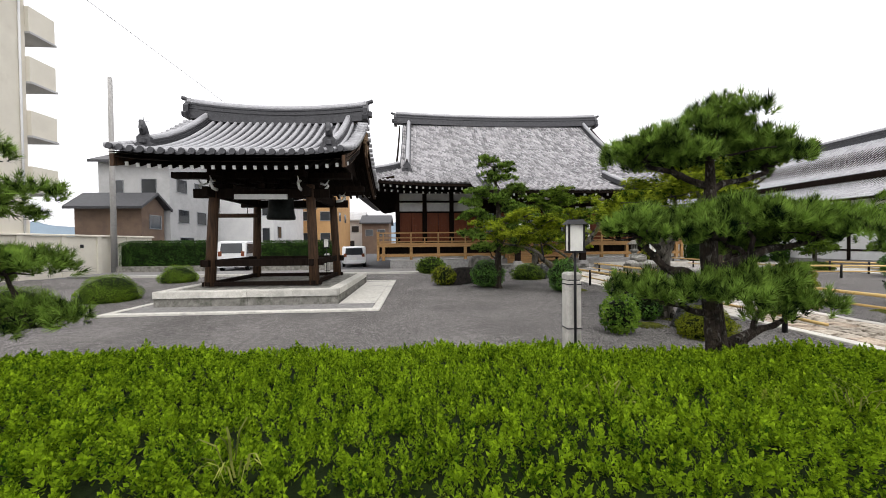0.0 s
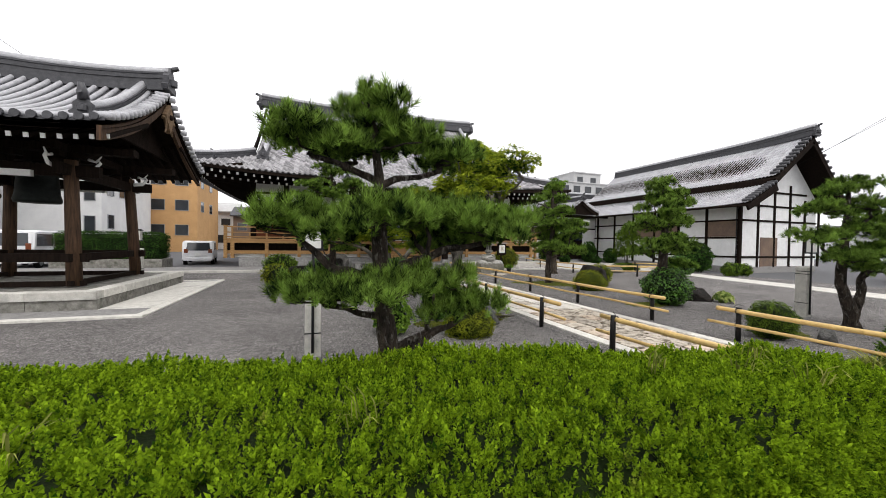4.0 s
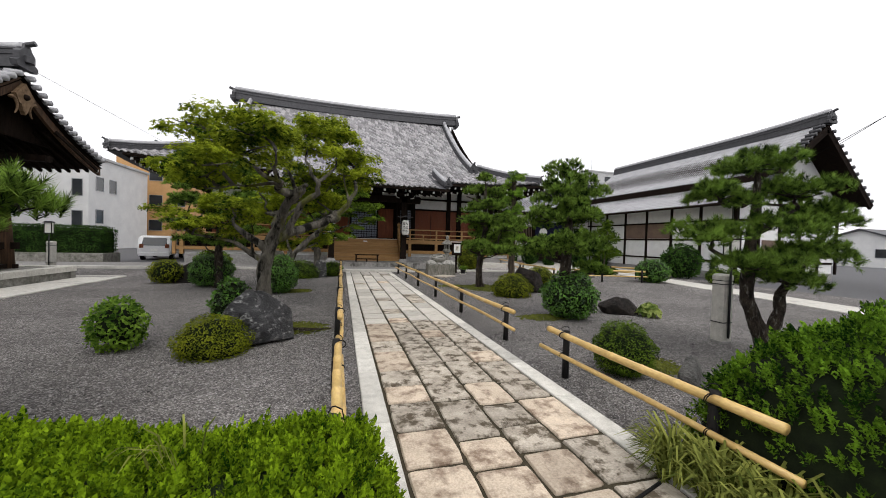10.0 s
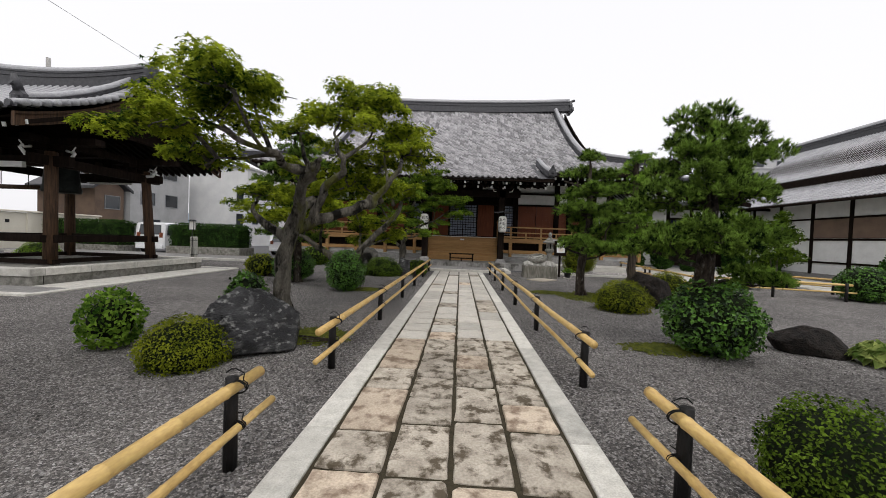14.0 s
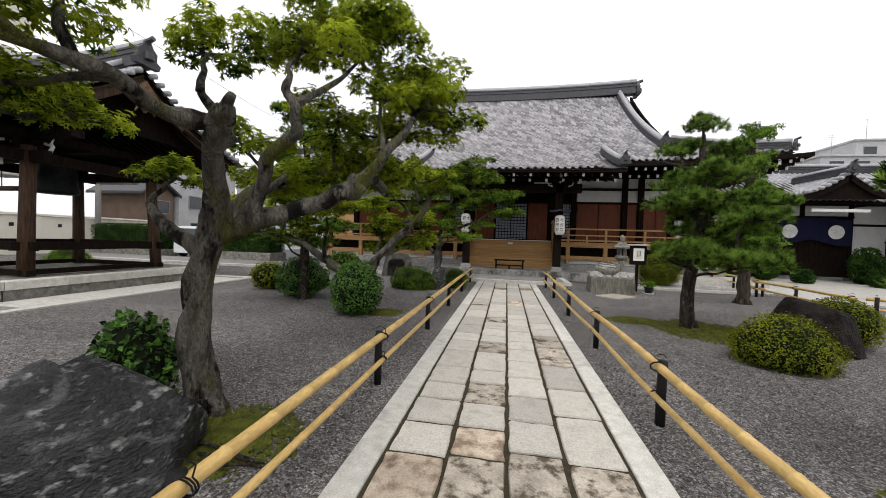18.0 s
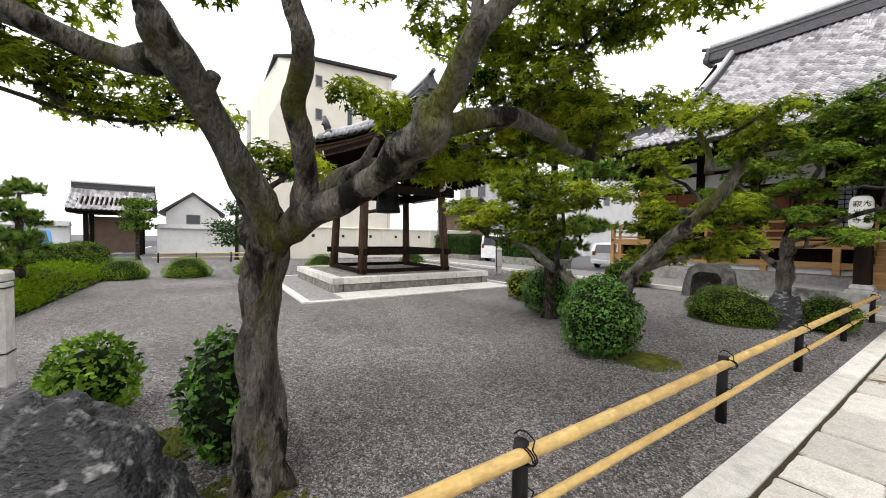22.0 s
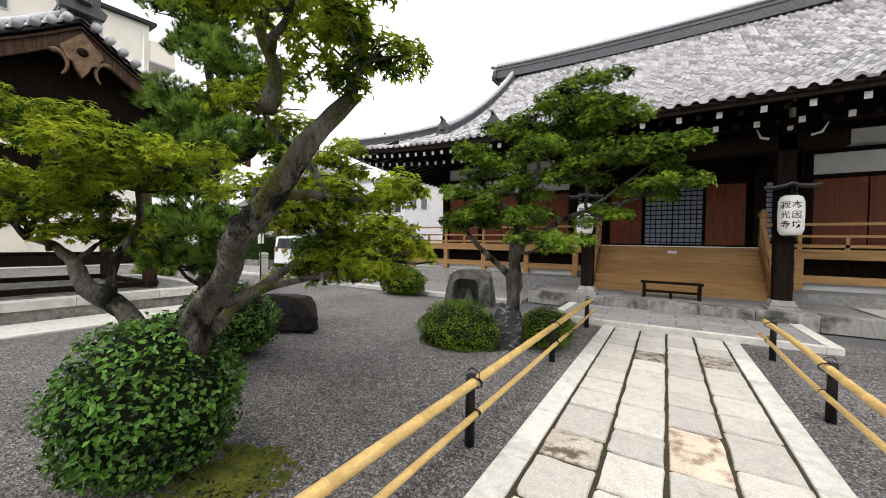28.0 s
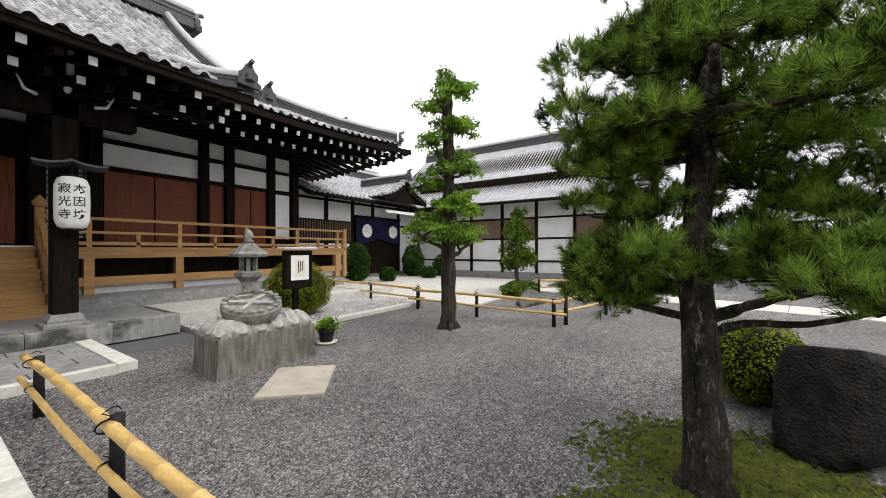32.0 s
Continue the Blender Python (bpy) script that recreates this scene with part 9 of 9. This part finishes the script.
# ---- vehicles ----
def car(at, yaw, length, width, height, paint, label, category="car", van=False):
    t = thing("parked_van" if van else "parked_car", label, category, at)
    t.rotation_euler = (0, 0, radians(yaw))
    L, W, H = length / 2, width / 2, height
    if van:
        prof = [(-L, 0.3), (-L, H * 0.55), (-L + 0.12, H * 0.96), (-L + 0.5, H), (L - 1.5, H), (L - 0.75, H * 0.58), (L - 0.1, H * 0.47), (L, 0.35)]
        glass = [(-L + 0.25, H * 0.58), (-L + 0.32, H * 0.9), (L - 1.52, H * 0.9), (L - 0.98, H * 0.58)]
    else:
        prof = [(-L, 0.35), (-L, H * 0.58), (-L + 0.25, H * 0.95), (-L + 0.6, H), (L - 2.2, H), (L - 1.35, H * 0.62), (L - 0.15, H * 0.52), (L, 0.38)]
        glass = [(-L + 0.3, H * 0.62), (-L + 0.45, H * 0.92), (L - 2.2, H * 0.92), (L - 1.55, H * 0.62)]
    b = Shape()
    n = len(prof)
    vs = []
    for y, k in ((-W, 0.0), (-W + 0.1, 1.0), (W - 0.1, 1.0), (W, 0.0)):
        for x, z in prof:
            vs.append((x * (1 if k else 0.985), y, z if k else 0.3 + (z - 0.3) * 0.96))
    fs = [(r * n + i, r * n + (i + 1) % n, (r + 1) * n + (i + 1) % n, (r + 1) * n + i) for r in range(3) for i in range(n)] + [tuple(range(n))[::-1], tuple(range(3 * n, 4 * n))]
    b.add(vs, fs)
    part("body", b, paint, t)
    for sy in (-1, 1):
        part("side_window", Shape().prism(glass, 'y', min(sy * (W - 0.01), sy * (W + 0.012)), max(sy * (W - 0.01), sy * (W + 0.012))), M["glass"], t)
        part("pillar", Shape().box(-0.06, 0.02, min(sy * W, sy * (W + 0.02)), max(sy * W, sy * (W + 0.02)), H * 0.58, H * 0.93), paint, t)
        part("tail_light", Shape().box(-L - 0.012, -L + 0.04, sy * (W - 0.2) - 0.1, sy * (W - 0.2) + 0.1, H * 0.5, H * 0.66), M["red_wood"], t, "red tail light")
        part("headlight", Shape().box(L - 0.12, L + 0.008, sy * (W - 0.3) - 0.16, sy * (W - 0.3) + 0.16, H * 0.36, H * 0.46), M["white_paint"], t, "clear headlight")
        for x in (-L + 0.75, L - 0.8):
            o = Shape().lathe([(0.2, 0), (0.31, 0.01), (0.32, 0.1), (0.31, 0.19), (0.2, 0.2)], 18)
            o.v = [(x + a, sy * (W - 0.1) + (c - 0.1), 0.31 + bb) for a, bb, c in o.v]
            wh = part("tyre", o, M["rope"], t, "black tyre")
            o = Shape().lathe([(0.05, 0), (0.2, 0.01), (0.2, 0.22), (0.05, 0.23)], 14)
            o.v = [(x + a, sy * (W - 0.1) + (c - 0.115), 0.31 + bb) for a, bb, c in o.v]
            part("rim", o, M["metal"], wh)
    part("rear_window", Shape().add([(-L - 0.008, -W + 0.2, H * 0.6), (-L - 0.008, W - 0.2, H * 0.6), (-L + (0.1 if van else 0.2), W - 0.25, H * 0.92), (-L + (0.1 if van else 0.2), -W + 0.25, H * 0.92),
                                     (-L + 0.05, -W + 0.2, H * 0.6), (-L + 0.05, W - 0.2, H * 0.6), (-L + 0.26, W - 0.25, H * 0.92), (-L + 0.26, -W + 0.25, H * 0.92)],
                                    [(0, 1, 2, 3), (7, 6, 5, 4), (0, 1, 5, 4), (1, 2, 6, 5), (2, 3, 7, 6), (3, 0, 4, 7)]), M["glass"], t)
    x0, x1 = (L - 1.42, L - 0.8) if van else (L - 2.15, L - 1.4)
    part("windscreen", Shape().add([(x0, -W + 0.2, H * 0.96), (x0, W - 0.2, H * 0.96), (x1, W - 0.15, H * 0.64), (x1, -W + 0.15, H * 0.64), (x0 - 0.1, -W + 0.2, H * 0.9), (x0 - 0.1, W - 0.2, H * 0.9), (x1 - 0.1, W - 0.15, H * 0.58), (x1 - 0.1, -W + 0.15, H * 0.58)],
                                   [(0, 1, 2, 3), (7, 6, 5, 4), (0, 1, 5, 4), (1, 2, 6, 5), (2, 3, 7, 6), (3, 0, 4, 7)]), M["glass"], t)
    part("bumper", Shape().box(-L - 0.06, -L + 0.1, -W + 0.08, W - 0.08, 0.28, 0.5, 0.03), paint, t)
    part("number_plate", Shape().box(-L - 0.07, -L - 0.06, -0.17, 0.17, 0.55, 0.72), M["white_paint"], t, "white number plate")
    return t


white_car = mat("white_car_paint", (0.75, 0.76, 0.77), (0.7, 0.7, 0.71), 0.25, 2, 0.0, spec=0.6)
dark_car = mat("navy_car_paint", (0.012, 0.014, 0.03), (0.01, 0.01, 0.02), 0.2, 2, 0.0, spec=0.6)
blue_car = mat("blue_car_paint", (0.02, 0.22, 0.5), (0.02, 0.18, 0.42), 0.3, 2, 0.0, spec=0.6)
car((20.6, 7.9, -0.05), 25, 4.4, 1.7, 1.5, dark_car, "dark navy estate car seen from behind")
car((-19.9, 26.2, -0.05), 100, 4.4, 1.7, 1.95, white_car, "white delivery van parked in the lane", "van", True)
car((-17.6, 28.5, -0.05), 95, 3.6, 1.5, 1.7, M["metal"], "grey small van parked in the lane", "van", True)
car((-12.6, 28.5, -0.05), 100, 4.2, 1.65, 1.5, white_car, "white estate car parked in the lane")
car((-31.5, -1.5, -0.05), 20, 3.4, 1.5, 1.8, blue_car, "bright blue small van on the road", "van", True)

# ---- overhead wires, hills ----
for line in (((-29.0, 12.0, 18.0), (-26.5, 22.0, 15.8), (-23.2, 34.0, 13.2), (-20.0, 46.0, 11.5)), ((19.0, -2.0, 11.5), (22.2, 8.0, 9.5), (28.0, 17.6, 7.0)), ((19.0, -2.3, 11.1), (22.1, 8.0, 9.2), (25.7, 17.3, 6.4))):
    c = Shape()
    pts = []
    for i in range(len(line) - 1):
        a, b2 = Vector(line[i]), Vector(line[i + 1])
        pts += [a.lerp(b2, k / 6) for k in range(6)]
    pts.append(Vector(line[-1]))
    c.tube(pts, 0.014, 5)
    single("overhead_wire", c, M["rope"], "thin black overhead wire", "wire")
xs = np.linspace(-900, 900, 120)
top = np.array([58 + 42 * noise.noise(Vector((x * 0.0035, 3.1, 0))) + 12 * noise.noise(Vector((x * 0.012, 1.7, 0))) for x in xs])
v = np.concatenate([np.stack([xs, np.full(120, 640.0), np.full(120, -2.0)], 1), np.stack([xs, 720 + top, top * 0.6], 1), np.stack([xs, 800 + top, top], 1)])
f = np.array([(r * 120 + i, r * 120 + i + 1, (r + 1) * 120 + i + 1, (r + 1) * 120 + i) for r in range(2) for i in range(119)])
tagged(new("backdrop_hills", raw_mesh("backdrop_hills", v, f, M["mountain"], True)), "hazy blue-green wooded hills", "hills", kind="structure")


# ---- path slabs and kerb stones ----
slab_shapes = {}


def slab_mesh(w, ln, warm, v):
    key = (round(w, 2), round(ln, 2), warm, v)
    if key not in slab_shapes:
        r = random.Random(int(w * 1000) * 7 + int(ln * 1000) * 13 + v)
        s = Shape()
        hx, hy, ph = w / 2, ln / 2, r.uniform(0, 6)
        base = []
        for cx, cy, ux, uy, ln2 in ((-1, -1, 1, 0, hx), (1, -1, 0, 1, hy), (1, 1, -1, 0, hx), (-1, 1, 0, -1, hy)):
            cut = r.choice((0.008, 0.014, 0.02, 0.035))
            for q in (cut, ln2 * 0.5, ln2, ln2 * 1.5, 2 * ln2 - cut):
                jit = r.choice((0, 0.002, 0.005, 0.008, 0.011))
                base.append((cx * hx + ux * q + uy * -jit * 1.0, cy * hy + uy * q + ux * jit))
        vs = [(x, y, -0.06) for x, y in base] + [(x, y, -0.014) for x, y in base] + [(x * 0.965, y * 0.965, 0.0) for x, y in base] + [(x * 0.55, y * 0.55, 0.003 + r.uniform(-0.004, 0.004)) for x, y in base]
        fs = [(k + 20 * q, (k + 1) % 20 + 20 * q, (k + 1) % 20 + 20 * q + 20, k + 20 * q + 20) for q in range(3) for k in range(20)] + [tuple(range(60, 80))]
        s.add(vs, fs)
        slab_shapes[key] = s.mesh("slab", M[("slab", "slab_warm", "slab_worn")[warm]])
    return slab_shapes[key]


rz = random.Random(3)
for x0, x1, y0, y1 in slabs_at:
    pick = rz.random()
    worn = 0.72 if y0 < 7 else 0.3 if y0 < 12 else 0.1
    warm = 2 if pick < worn else 1 if pick < worn + (0.26 if y0 < 7 else 0.04) else 0
    ob = new("slab", slab_mesh(x1 - x0 + 0.006, y1 - y0 + 0.002, warm, rz.randint(0, 2)))
    ob.parent = path
    ob.location = ((x0 + x1) / 2, (y0 + y1) / 2, 0.02 + rz.uniform(-0.004, 0.004))
    ob.rotation_euler = (rz.uniform(-0.006, 0.006), rz.uniform(-0.006, 0.006), rz.uniform(-0.008, 0.008))
for x0, x1, y0, y1 in kerbs_at:
    s = Shape()
    s.box(-(x1 - x0) / 2, (x1 - x0) / 2, -(y1 - y0) / 2, (y1 - y0) / 2, -0.08, 0.022, 0.008)
    part("kerb_stone", s, M["kerb"], path, "", ((x0 + x1) / 2, (y0 + y1) / 2, 0))
